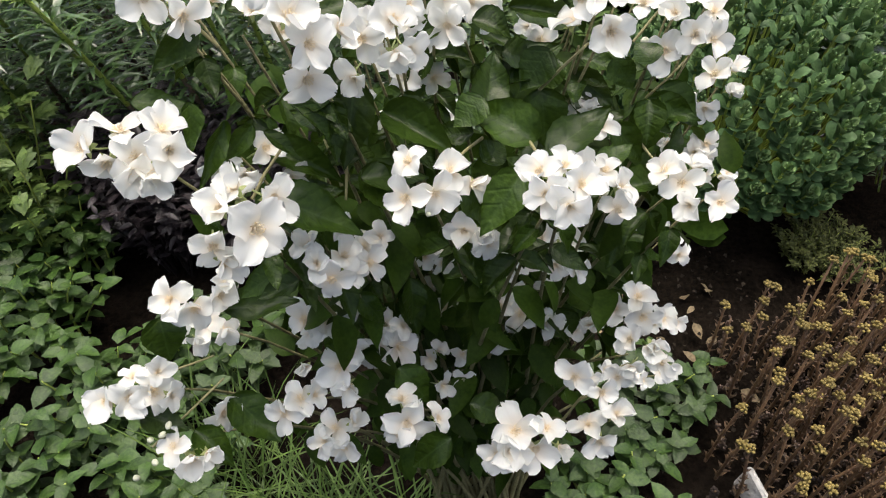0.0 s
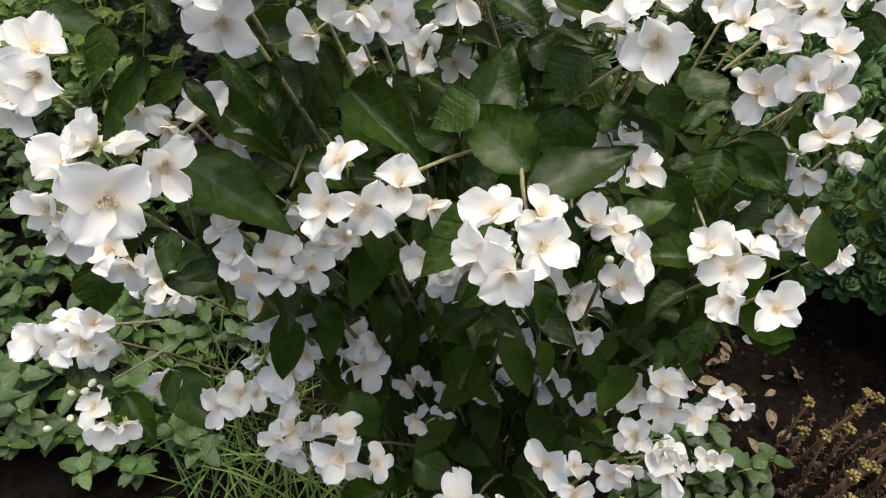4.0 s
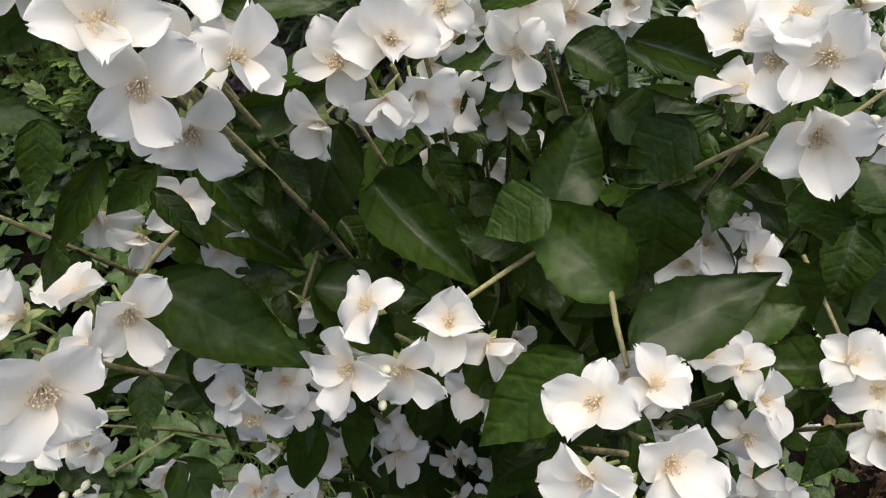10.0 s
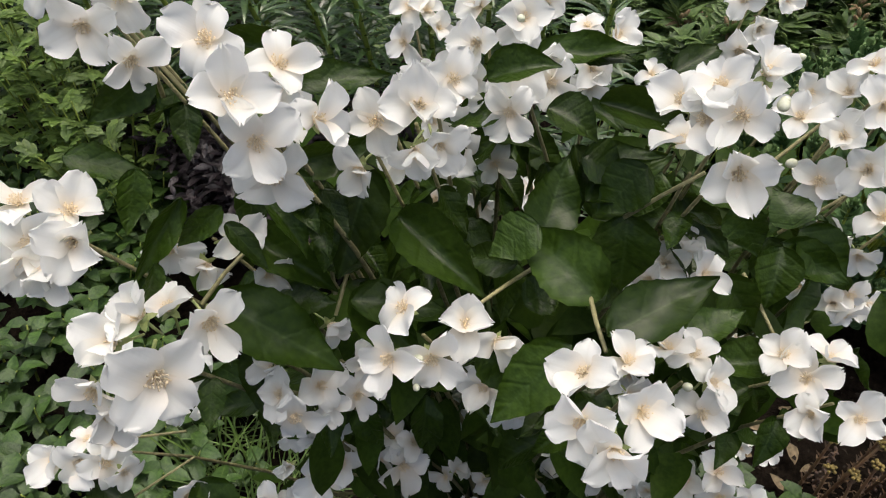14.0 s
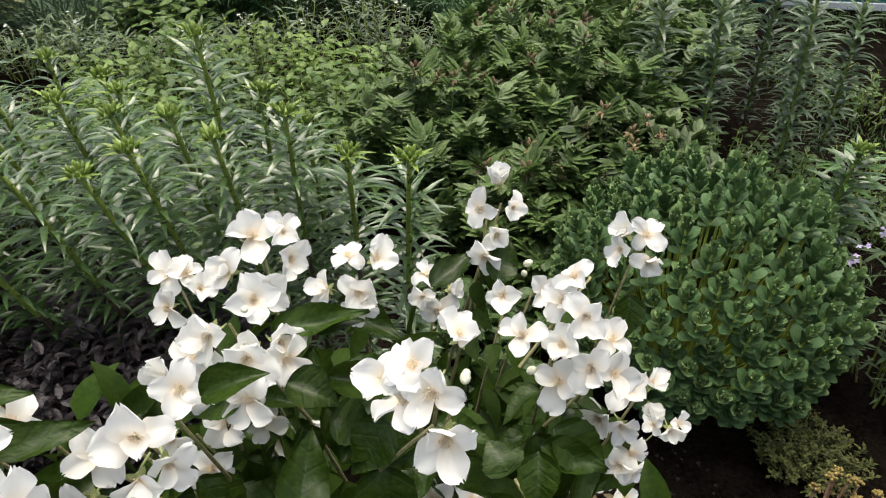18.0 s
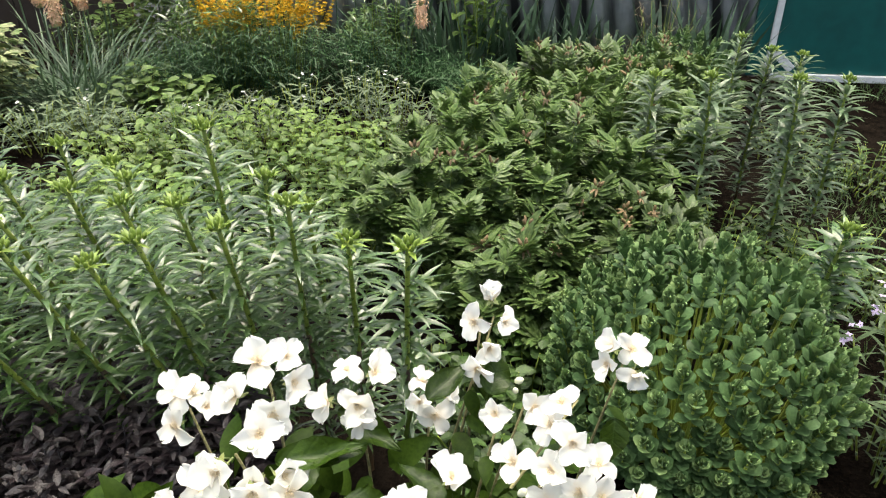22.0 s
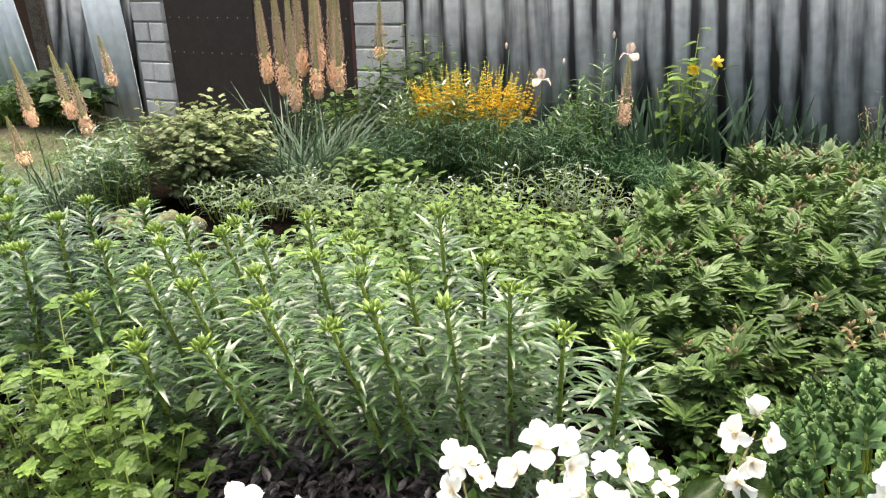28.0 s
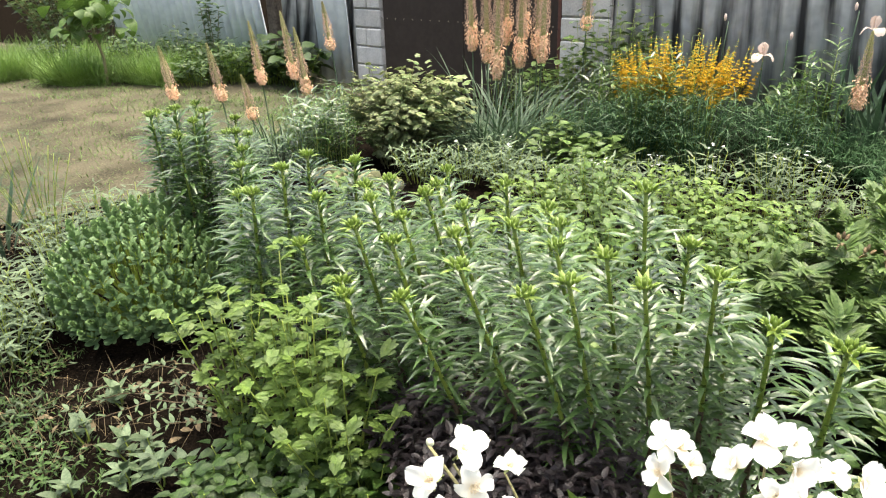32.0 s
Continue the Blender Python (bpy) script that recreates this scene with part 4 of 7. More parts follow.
def foxtail(x, y, z0, z1, lx=0.0, fat=1.0, bloom=0.35, group="foxtail lilies"):
    """A foxtail lily: a bare stalk with a long tapering spike, peach flowers open at its foot and brown buds above."""
    P = thing("foxtail_lily", T(x, y), "tall foxtail lily spike with peach flowers opening from below", "foxtail lily", group)
    b = Bag()
    pts = [(-lx * (1 - s) * 1.0, 0.02 * math.sin(3 * s), z1 * s) for s in (0, 0.2, 0.4, 0.6, 0.8, 1.0)]
    b.add(tube(pts, 0.007, 0.0025))
    part("stalk", b, M["foxtail_leaf"], P)
    lo, hi, top = Bag(), Bag(), Bag()
    n = int(900 * (z1 - z0) / 0.5)
    egg = orb(0.0030, 0.0052, 5, 3)
    pedicel = blade(0.02, 0.0016, "sword", 2, 0, 0.1)

    def radius(s):
        return fat * (0.050 if s < bloom else 0.064) * (1 - s) ** 0.85 * min(1.0, 0.45 + 7 * s) + 0.004

    core = Bag()
    core.add(tube([along(pts, (z0 + (z1 - z0) * s) / z1) for s in (0.0, bloom, 0.5, 0.75, 1.0)], 0.45 * radius(bloom), 0.003, 7))
    for i in range(n):
        s = i / n
        z = z0 + (z1 - z0) * s
        r = radius(s)
        p = along(pts, z / z1)
        a = i * 2.399
        if s < bloom * uni(0.8, 1.25):
            m = turn(p, a, 0.15, 0, 1) @ Matrix.Translation((0, r * uni(0.55, 1.15), 0))
            lo.add(SMALL5, m @ Matrix.Rotation(uni(-1.9, -0.5), 4, "X") @ Matrix.Scale(uni(0.55, 0.9), 4))
        else:
            m = turn(p, a, uni(0.45, 0.8), 0, 1) @ Matrix.Translation((0, r * uni(0.62, 1.06), 0)) @ Matrix.Rotation(-0.9, 4, "X")
            (hi if s + uni(-0.14, 0.14) < 0.66 else top).add(egg, m @ Matrix.Scale(1.12 - 0.45 * s, 4))
            if i % 3 == 0:
                core.add(pedicel, turn(p, a, 0.6, 0, r / 0.022))
    part("spike_core", core, M["spike"], P, "yellow-green core of the spike", "stuff")
    part("bloom_band", lo, M["peach"], P, "peach orange star flowers", "stuff")
    part("bud_band", hi, M["brown_bud"], P, "", "stuff")
    part("tip", top, M["olive_bud"], P, "", "stuff")


for x, y, z0, z1, lx in ((-2.58, 5.05, 0.68, 1.50, -0.05), (-2.42, 5.00, 0.60, 1.52, -0.03), (-2.26, 4.90, 0.50, 1.46, 0.02), (-2.31, 5.15, 0.72, 1.60, 0.0), (-2.18, 5.20, 0.76, 1.62, 0.02), (-2.02, 5.10, 0.64, 1.52, 0.03), (-1.94, 5.02, 0.62, 1.50, 0.05), (-2.12, 5.00, 0.58, 1.46, 0.02), (-1.80, 5.55, 0.80, 1.26, 0.05)):
    foxtail(x, y, z0, z1, lx, 1.05, 0.22)
foxtail(0.09, 5.05, 0.44, 0.90, 0.0)
for x, y, z0, z1, lx in ((-4.51, 3.75, 0.40, 0.80, -0.10), (-4.11, 3.85, 0.40, 0.82, -0.12), (-4.06, 4.25, 0.46, 0.94, -0.10), (-3.91, 4.45, 0.48, 1.0, -0.12), (-3.66, 4.30, 0.40, 0.90, -0.10), (-3.81, 4.85, 0.66, 1.04, -0.12), (-4.01, 4.05, 0.23, 0.57, -0.08)):
    foxtail(x, y, z0, z1, lx, 0.95, 0.25)
for i, (x, y, s) in enumerate(((-2.28, 4.80, 1.4), (-1.98, 4.70, 1.4), (-2.13, 4.55, 1.2), (-3.65, 4.0, 0.9), (-3.45, 3.75, 0.8), (-3.85, 3.95, 0.7))):
    swords("foxtail_leaves", x, y, 170 if i < 3 else 110, 0.20, STRAPS, "foxtail_leaf", "tuft of long arching strap leaves at the foot of foxtail lilies", "foxtail lily", 170 + i, "foxtail leaf tufts", s, (0.6, 1.4))

# pale shrub, leafy stems and cactus by the lawn
for i, (x, y, h, s) in enumerate(((-2.85, 4.35, 0.74, 0.36), (-2.55, 4.40, 0.66, 0.32), (-2.70, 4.15, 0.56, 0.32))):
    leafy("pale_shrub", x, y, 30, s, h, LOBED, "pale", "bushy shrub with cream and pale green lobed leaves", "shrub", 24, (-0.5, 0.6), 0.6, (0.9, 1.6), seed=180 + i, stem_mat="bark", group="pale shrubs")
for i, (x, y, h) in enumerate(((-3.10, 4.05, 0.60), (-2.95, 3.80, 0.52), (-3.30, 4.20, 0.58), (-3.20, 3.85, 0.56), (-3.05, 3.65, 0.48), (-3.40, 4.00, 0.52), (-1.45, 4.95, 0.78), (-1.15, 4.80, 0.74), (-1.00, 4.85, 0.70), (-0.10, 5.15, 0.86), (-0.25, 5.05, 0.80), (-2.35, 5.3, 0.66), (-1.55, 5.35, 0.6))):
    leafy("willow_leaved_plant", x, y, 9, 0.17, h, LANCE, "lily_leaf", "upright leafy plant with narrow willow-like leaves", "perennial", 36, (0.1, 0.8), 0.35, (1.0, 1.6), seed=190 + i, group="narrow-leaved plants", low=0.1)
for i, (x, y, h) in enumerate(((-1.55, 5.60, 1.05), (-1.78, 5.55, 1.0), (-1.35, 5.65, 0.95), (-1.62, 4.45, 0.36), (-1.30, 4.35, 0.34), (-1.95, 5.6, 0.7), (-2.25, 5.75, 0.55), (-0.35, 5.6, 0.5), (-1.35, 5.25, 0.6))):
    leafy("broad_leaved_bush", x, y, 18, 0.24, h, blade(0.08, 0.055, "ovate", 4, 0.2, 0.4), "peony", "dark green broad-leaved bush at the fence", "bush", 12, (-0.1, 0.7), 0.5, seed=210 + i, group="dark broad-leaved bushes")


def cactus(x, y, pads, seed):
    P = thing("prickly_pear", T(x, y), "low prickly pear cactus with brownish flat pads", "cactus", "prickly pears")
    g = np.random.RandomState(seed)
    v, f = orb(0.045, 0.055, 8, 6)
    v = v * np.array((1, 0.28, 1))
    me = mesh_of("pad", v, f, M["cactus"])
    for i in range(pads):
        placed("pad", me, P, pose(g.uniform(-0.16, 0.16), g.uniform(-0.1, 0.1), g.uniform(-0.01, 0.05), g.uniform(-30, 30), g.uniform(-35, 35), g.uniform(0, 180)))


for i, (x, y) in enumerate(((-2.62, 3.45), (-2.40, 3.52), (-2.82, 3.55))):
    cactus(x, y, 14, 220 + i)
leafy("dark_tuft", -2.24, 3.40, 24, 0.07, 0.16, DARK, "purple", "small dark tuft with tiny white flowers", "foliage plant", 12, (0, 0.8), 0.5, (0.4, 0.8), bloom=SMALL4, bloom_mat="white_bloom", blooms=6, seed=225, stem_mat="purple")

# yellow daylily and wispy plant by the fence
leafy("tall_leafy_plant", 0.50, 5.30, 10, 0.24, 1.06, blade(0.14, 0.055, "ovate", 5, 0.2, 0.6), "mum", "tall leafy plant with broad pointed leaves by the fence", "perennial", 13, (-0.1, 0.6), 0.7, (0.7, 1.1), seed=230, low=0.15, stem_r=0.005)


def trumpet(x, y, z, yaw):
    P = thing("yellow_lily_flower", T(x, y, 0, yaw), "open yellow trumpet flower on a tall stalk", "lily", "yellow lily flowers")
    b = Bag()
    b.add(tube([(0, 0.03, 0), (0, 0.02, z * 0.6), (0, 0, z)], 0.0035, 0.0025))
    part("stalk", b, M["iris"], P)
    me = mesh_of("petal", *blade(0.068, 0.026, "petal", 5, 0.2, 0.8, cup=0.2), M["yellow"])
    for k in range(6):
        placed("petal", me, P, Matrix.Translation((0, 0, z)) @ Matrix.Rotation(1.9, 4, "X") @ turn((0, 0, 0), k * 1.047, 1.15, 0, 1))


trumpet(0.64, 5.15, 0.87, 2.6)
trumpet(0.53, 5.12, 0.83, -0.6)
leafy("wispy_asparagus", 1.75, 5.10, 9, 0.30, 0.78, blade(0.10, 0.003, "sword", 3, 0, 0.8), "dry", "wispy brownish plant with thread-like foliage by the fence", "perennial", 40, (-0.3, 0.8), 0.7, seed=231, low=0.2)
leafy("wispy_asparagus", 1.45, 4.95, 9, 0.30, 0.45, blade(0.10, 0.003, "sword", 3, 0, 0.8), "dry", "wispy brownish plant with thread-like foliage by the fence", "perennial", 40, (-0.3, 0.8), 0.7, seed=232, low=0.2)
leafy("wispy_dill", -3.60, 2.07, 16, 0.30, 0.66, blade(0.09, 0.003, "sword", 3, 0, 0.6), "fern", "wispy feathery dill plant at the lawn edge", "dill", 40, (-0.1, 1.0), 0.7, seed=233, low=0.15)
swords("iris_clump", -3.75, 1.85, 18, 0.14, SWORDS, "iris", "clump of sword-shaped leaves at the lawn edge", "iris", 234, "iris clumps", 0.8)


# red stonecrop mat and cushion
def red_stonecrop(x, y, n, spread, seed):
    P = thing("red_stonecrop_mat", T(x, y), "reddish creeping stonecrop with upright ochre flower heads", "stonecrop", "creeping stonecrop")
    g = np.random.RandomState(seed)
    fo, low, st, hd = Bag(), Bag(), Bag(), Bag()
    needle, plump = blade(0.015, 0.0055, "spoon", 2, 0.3, 0.2), orb(0.0042, 0.006, 5, 4, 0.3)
    for i in range(n):
        a, e = i * 2.399, spread * math.sqrt((i + 0.5) / n)
        p = Vector((e * math.cos(a), e * math.sin(a), 0))
        tall = i % 3 < 2
        h = g.uniform(0.17, 0.29) if tall else g.uniform(0.05, 0.10)
        lx, ly = g.uniform(-0.03, 0.03, 2)
        pts = [p, p + Vector((lx * 0.3, ly * 0.3, h * 0.5)), p + Vector((lx, ly, h))]
        st.add(tube(pts, 0.0036, 0.0024, 5))
        for k in range(34 if tall else 26):
            s = (k + 1) / 36 if tall else (k + 1) / 27
            (fo if tall else low).add(needle if tall else plump, turn(along(pts, s), k * 2.399, g.uniform(0.6, 1.15), 0, g.uniform(0.75, 1.2) * (1.15 - 0.4 * s)))
        if tall:
            for k in range(11):
                ka, ke = k * 2.399, 0.0030 * math.sqrt(k)
                hd.add(orb(0.0036, 0.0034, 5, 3), Matrix.Translation(pts[-1] + Vector((ke * math.cos(ka), ke * math.sin(ka), g.uniform(-0.004, 0.004) - 0.35 * ke))))
    part("stem_growth", st, M["red_stem"], P, "", "stuff")
    part("foliage", fo, M["red_sedum"], P, "", "stuff")
    part("undergrowth", low, M["pink_sedum"], P, "plump dusky red shoots", "stuff")
    part("flower_crown", hd, M["ochre"], P, "ochre yellow flower heads", "stuff")


for i, (x, y) in enumerate(((0.72, 0.86), (0.92, 0.92), (0.80, 0.68), (1.02, 0.72), (0.66, 0.62), (1.12, 0.98), (0.90, 0.52), (1.20, 0.80), (1.10, 0.58))):
    red_stonecrop(x, y, 44, 0.15, 240 + i)
leafy("mossy_cushion", 0.98, 1.26, 70, 0.14, 0.09, blade(0.016, 0.008, "ovate", 2, 0.2, 0.3), "moss", "low yellow-green mossy cushion on the soil", "moss", 34, (0, 0.9), 0.4, seed=250, low=0.2, stem_r=0.0012)
edge = placed("edging_stone", box("edging_stone", (0.014, 0.26, 0.07), M["stone"], 0.005), None, pose(0.61, 0.52, 0.03, 3, 8, 14))
tagged(edge, "pale stone slab edging the creeping stonecrop", "edging stone")


# grass
def grass_patch(name, label, spots, n, h, mat, seed, s=0.004, rise=(0.7, 1.5)):
    g, b = np.random.RandomState(seed), Bag()
    bl = [blade(1.0, w, "sword", 3, 0.2, d) for w, d in ((s / h, 0.5), (s / h, 1.0), (s / h, 0.2))]
    for x, y, rx, ry in spots:
        for i in range(n):
            b.add(bl[g.randint(3)], turn((x + g.uniform(-rx, rx), y + g.uniform(-ry, ry), 0), g.uniform(0, 6.28), g.uniform(*rise), 0, h * g.uniform(0.5, 1.2)))
    return tagged(new(name, b.mesh(name, M[mat])), label, "grass", kind="stuff")


grass_patch("grass_tuft", "tuft of fine bright green grass under the shrub", [(-0.42, 0.72, 0.10, 0.10), (-0.33, 0.58, 0.10, 0.08), (-0.12, 0.56, 0.12, 0.06)], 130, 0.20, "grass", 260)
grass_patch("tall_grass", "tall lush grass in front of the metal fence", [(-8.2, 6.6, 1.6, 0.7), (-10.5, 6.0, 1.5, 1.3), (-6.6, 6.6, 0.7, 0.35), (-9.0, 5.75, 1.3, 0.35), (-8.3, 5.5, 0.35, 0.25), (-9.6, 5.3, 0.4, 0.3), (-7.3, 5.9, 0.4, 0.25), (-10.8, 5.0, 0.7, 0.5)], 2300, 0.40, "grass", 261, 0.008)
grass_patch("lawn_blades", "short sparse lawn blades over dry ground", [(-7.0, 4.6, 2.6, 1.2), (-5.2, 3.6, 1.2, 1.4), (-4.6, 5.6, 1.2, 0.7), (-6.5, 5.2, 2.2, 0.5), (-4.2, 4.6, 0.5, 0.8)], 5500, 0.05, "grass", 262, 0.006, (0.2, 1.2))
grass_patch("lawn_thatch", "dry clippings scattered on the lawn", [(-6.0, 4.2, 2.6, 1.6), (-4.6, 2.9, 0.9, 1.2)], 9000, 0.05, "dry", 263, 0.004, (0.0, 0.3))
grass_patch("bed_grass", "short grass and weeds at the bed edge", [(2.5, 3.1, 0.6, 0.4), (2.3, 2.6, 0.6, 0.6), (1.9, 2.1, 0.4, 0.4), (3.5, 4.95, 1.0, 0.22)], 900, 0.07, "mint", 264, 0.004)
grass_patch("front_weeds", "small weeds and short grass on bare soil", [(-2.5, 1.05, 0.5, 0.25), (-2.05, 0.98, 0.4, 0.16), (-2.9, 1.1, 0.5, 0.4), (-2.65, 0.80, 0.5, 0.2)], 900, 0.028, "mint", 265, 0.005)
grass_patch("dry_straws", "dry straws and dead stems lying on bare soil", [(-1.85, 1.40, 0.32, 0.35), (-2.2, 1.15, 0.4, 0.25)], 160, 0.10, "dry", 266, 0.002)


def litter(name, label, spots, n, shape, mat, seed):
    """Loose leaves lying flat on the soil."""
    g, b = np.random.RandomState(seed), Bag()
    for x, y, rx, ry in spots:
        for i in range(n):
            b.add(shape, turn((x + g.uniform(-rx, rx), y + g.uniform(-ry, ry), g.uniform(0.004, 0.03)), g.uniform(0, 6.28), g.uniform(-0.35, 0.45), g.uniform(-0.6, 0.6), g.uniform(0.5, 1.1)))
    tagged(new(name, b.mesh(name, M[mat])), label, "leaf litter", kind="stuff")


litter("dead_leaves", "dry fallen leaves scattered on dark soil", [(-1.9, 1.35, 0.35, 0.3), (0.45, 1.0, 0.2, 0.2), (1.2, 2.3, 0.25, 0.15)], 34, OVAL, "dry", 267)
litter("soil_crumbs", "small clods and bark chips on dark soil", [(-1.9, 1.3, 0.5, 0.4), (0.5, 1.05, 0.25, 0.3), (0.25, 0.95, 0.25, 0.3)], 260, blade(0.014, 0.011, "ovate", 2, 0.5, 0.8), "crumb", 269)
SEEDLING_LEAF = blade(0.062, 0.026, "ovate", 5, 0.25, 0.35)
for i, (x, y, h) in enumerate(((-1.924, 1.113, 0.10), (-1.732, 1.121, 0.10), (-1.68, 1.163, 0.08), (-1.625, 1.038, 0.09), (-1.546, 1.092, 0.10), (-1.498, 1.144, 0.08), (-1.738, 0.927, 0.06), (-1.60, 1.10, 0.08), (-2.00, 1.30, 0.06))):
    leafy("seedling", x, y, 3, 0.035, h, SEEDLING_LEAF, "grey", "small seedling with pale oval leaves on bare soil", "seedling", 5, (0.3, 1.0), 0.6, (0.8, 1.25), seed=270 + i, group="seedlings", low=0.3)


def creeper(x0, y0, x1, y1, rise, seed):
    """A thin trailing stem lying in a low arc on the soil, with pairs of narrow pale leaves."""
    P = thing("creeping_plant", T(x0, y0), "thin brown trailing stem with paired pale leaves", "creeper", "creeping plants")
    g, b = np.random.RandomState(seed), Bag()
    pts = [Vector(((x1 - x0) * t + g.uniform(-0.012, 0.012), (y1 - y0) * t + 0.05 * math.sin(3 * t) * g.uniform(0.4, 1), 0.012 + rise * math.sin(math.pi * t))) for t in np.linspace(0, 1, 9)]
    b.add(tube(pts, 0.0022, 0.0014, 5))
    part("stem", b, M["brown_stem"], P)
    yaw = math.atan2(-(x1 - x0), y1 - y0)
    for k in range(10):
        p = along(pts, 0.12 + 0.86 * k / 10)
        for side in (-1, 1):
            placed("leaf", CREEPER_LEAF, P, turn(p, yaw + side * g.uniform(0.7, 1.5), g.uniform(-0.2, 0.9), g.uniform(-0.6, 0.6), g.uniform(0.7, 1.2)))


CREEPER_LEAF = mesh_of("leaf", *blade(0.036, 0.013, "ovate", 4, 0.25, 0.4), M["grey"])
for i, (x0, y0, x1, y1, rise) in enumerate(((-1.66, 1.46, -2.13, 1.12, 0.06), (-1.68, 1.47, -2.20, 1.34, 0.09), (-1.64, 1.44, -2.00, 1.12, 0.05), (-1.62, 1.40, -1.88, 1.16, 0.05), (-1.70, 1.50, -2.10, 1.42, 0.08), (-1.60, 1.36, -1.76, 1.14, 0.04), (-1.66, 1.42, -2.24, 1.22, 0.04), (-1.72, 1.44, -2.05, 1.24, 0.07))):
    creeper(x0, y0, x1, y1, rise, 360 + i)
for i, (x, y) in enumerate(((-2.25, 1.10), (-2.42, 1.30), (-2.10, 0.98), (-2.55, 1.08), (-1.90, 0.95))):
    leafy("creeping_weed", x, y, 12, 0.16, 0.07, blade(0.030, 0.011, "ovate", 3, 0.3, 0.4), "mint", "creeping grey-green weed with thin stems on the soil", "weed", 9, (-0.1, 0.6), 0.9, (0.7, 1.2), seed=320 + i, group="creeping weeds", stem_mat="dry", stem_r=0.0014)
for i, (x, y) in enumerate(((2.35, 3.4), (2.1, 3.75), (1.20, 2.40), (1.45, 2.45), (1.72, 2.50), (1.05, 2.32), (1.32, 2.72))):
    leafy("path_weed", x, y, 26, 0.30, 0.20, OVAL, "mint", "low green weeds by the path", "weed", 9, (0.0, 0.7), 0.4, (0.6, 1.2), seed=340 + i, group="path weeds")


def sapling(x, y):
    P = thing("catalpa_sapling", T(x, y), "young sapling with large drooping light green leaves", "tree")
    b = Bag()
    trunk = [(0, 0, 0), (0.03, 0, 0.32), (-0.05, 0, 0.60), (-0.10, 0.02, 0.86)]
    b.add(tube(trunk, 0.02, 0.012, 6))
    part("trunk", b, M["bark"], P)
    me = [mesh_of("leaf", *blade(0.19, 0.15, "ovate", 6, 0.2, d), M["lime"]) for d in (0.7, 1.2)]
    for i in range(95):
        s = 0.62 + 0.38 * i / 95
        p = along(trunk, s) + Vector((uni(-0.40, 0.40), uni(-0.3, 0.3), uni(-0.05, 0.28)))
        placed("leaf", me[i % 2], P, turn(p, uni(0, 6.28), uni(-0.5, 0.2), uni(-0.3, 0.3), uni(0.6, 1.15)))


sapling(-7.75, 5.55)
leafy("dark_shrub", -11.2, 7.6, 60, 1.3, 1.9, blade(0.16, 0.09, "ovate", 3, 0.2, 0.4), "peony", "dark dense shrub behind the tall grass", "shrub", 26, (-0.3, 0.8), 0.6, seed=280, stem_mat="bark", low=0.1, stem_r=0.01)
for i, (x, y, h) in enumerate(((-6.9, 6.3, 0.5), (-7.5, 6.5, 0.6), (-8.4, 6.4, 0.5), (-6.3, 6.2, 0.5), (-9.3, 6.0, 0.5), (-6.6, 5.9, 0.35))):
    leafy("fence_weed", x, y, 22, 0.35, h, blade(0.09, 0.04, "ovate", 3, 0.2, 0.5), "mint", "tall green weeds in front of the metal fence", "weed", 14, (-0.1, 0.8), 0.5, seed=290 + i, group="fence weeds")
leafy("young_tree", -6.75, 6.35, 4, 0.15, 1.15, blade(0.10, 0.05, "ovate", 3, 0.2, 0.4), "mint", "thin young tree with small leaves in front of the fence", "tree", 40, (-0.2, 0.8), 0.7, seed=281, stem_mat="bark", stem_r=0.009)
for i, (x, y) in enumerate(((-5.55, 6.35), (-5.25, 6.20), (-5.85, 6.3))):
    leafy("large_leaved_plant", x, y, 14, 0.32, 0.55, blade(0.18, 0.15, "ovate", 4, 0.2, 0.5), "mint", "large-leaved dark green plant at the foot of the fence", "perennial", 6, (-0.2, 0.6), 0.7, seed=285 + i, group="large-leaved plants")

# ---- the mock orange shrub ----
SHRUB = thing("mock_orange_shrub", T(0.06, 0.62), "mock orange shrub covered in white four-petalled flowers", "shrub")
FOOT = Vector((0.06, 0.62, 0.0))


def petal_shape(width, fold, droop, cup, seed, length=0.0228):
    """A broad rounded white petal with a narrow foot, a faintly notched tip and a ruffled edge."""
    g = np.random.RandomState(seed)
    n, across, v, f = 10, 8, [], []
    ph = g.uniform(0, 6.28, 5)
    y = z = 0.0
    for i in range(n + 1):
        s = i / n
        a = cup - (droop + cup) * s ** 1.3
        if i:
            y += length / n * math.cos(a)
            z += length / n * math.sin(a)
        w = width / 2 * (0.32 + 0.68 * math.sin(math.pi / 2 * s / 0.52) if s < 0.52 else max(0.06, 1 - ((s - 0.52) / 0.485) ** 2.7) ** 0.5) * (1 + 0.05 * math.sin(9 * s + ph[2]))
        for c in np.linspace(-1, 1, across + 1):
            edge = abs(c) ** 3
            k = w * c * (1 + 0.05 * edge * math.sin(13 * s + ph[0] + 2 * c))
            round_tip = -0.035 * length * s ** 3 * abs(c) ** 2.4
            notch = -0.065 * length * s ** 5 * max(0, 1 - 2.6 * abs(c - 0.2 * math.sin(ph[3]))) + 0.034 * length * s ** 4 * math.sin(8 * c + ph[4])
            lift = fold * c * c * abs(w) + 0.13 * width * math.sin(7 * s + 4 * c + ph[1]) * (s * abs(c)) + 0.045 * width * math.sin(5 * c + ph[2]) * s
            v.append((k, y + notch + round_tip, z + lift))
    w = across + 1
    for i in range(n):
        for j in range(across):
            f.append((i * w + j, i * w + j + 1, (i + 1) * w + j + 1, (i + 1) * w + j))
    return np.array(v), f


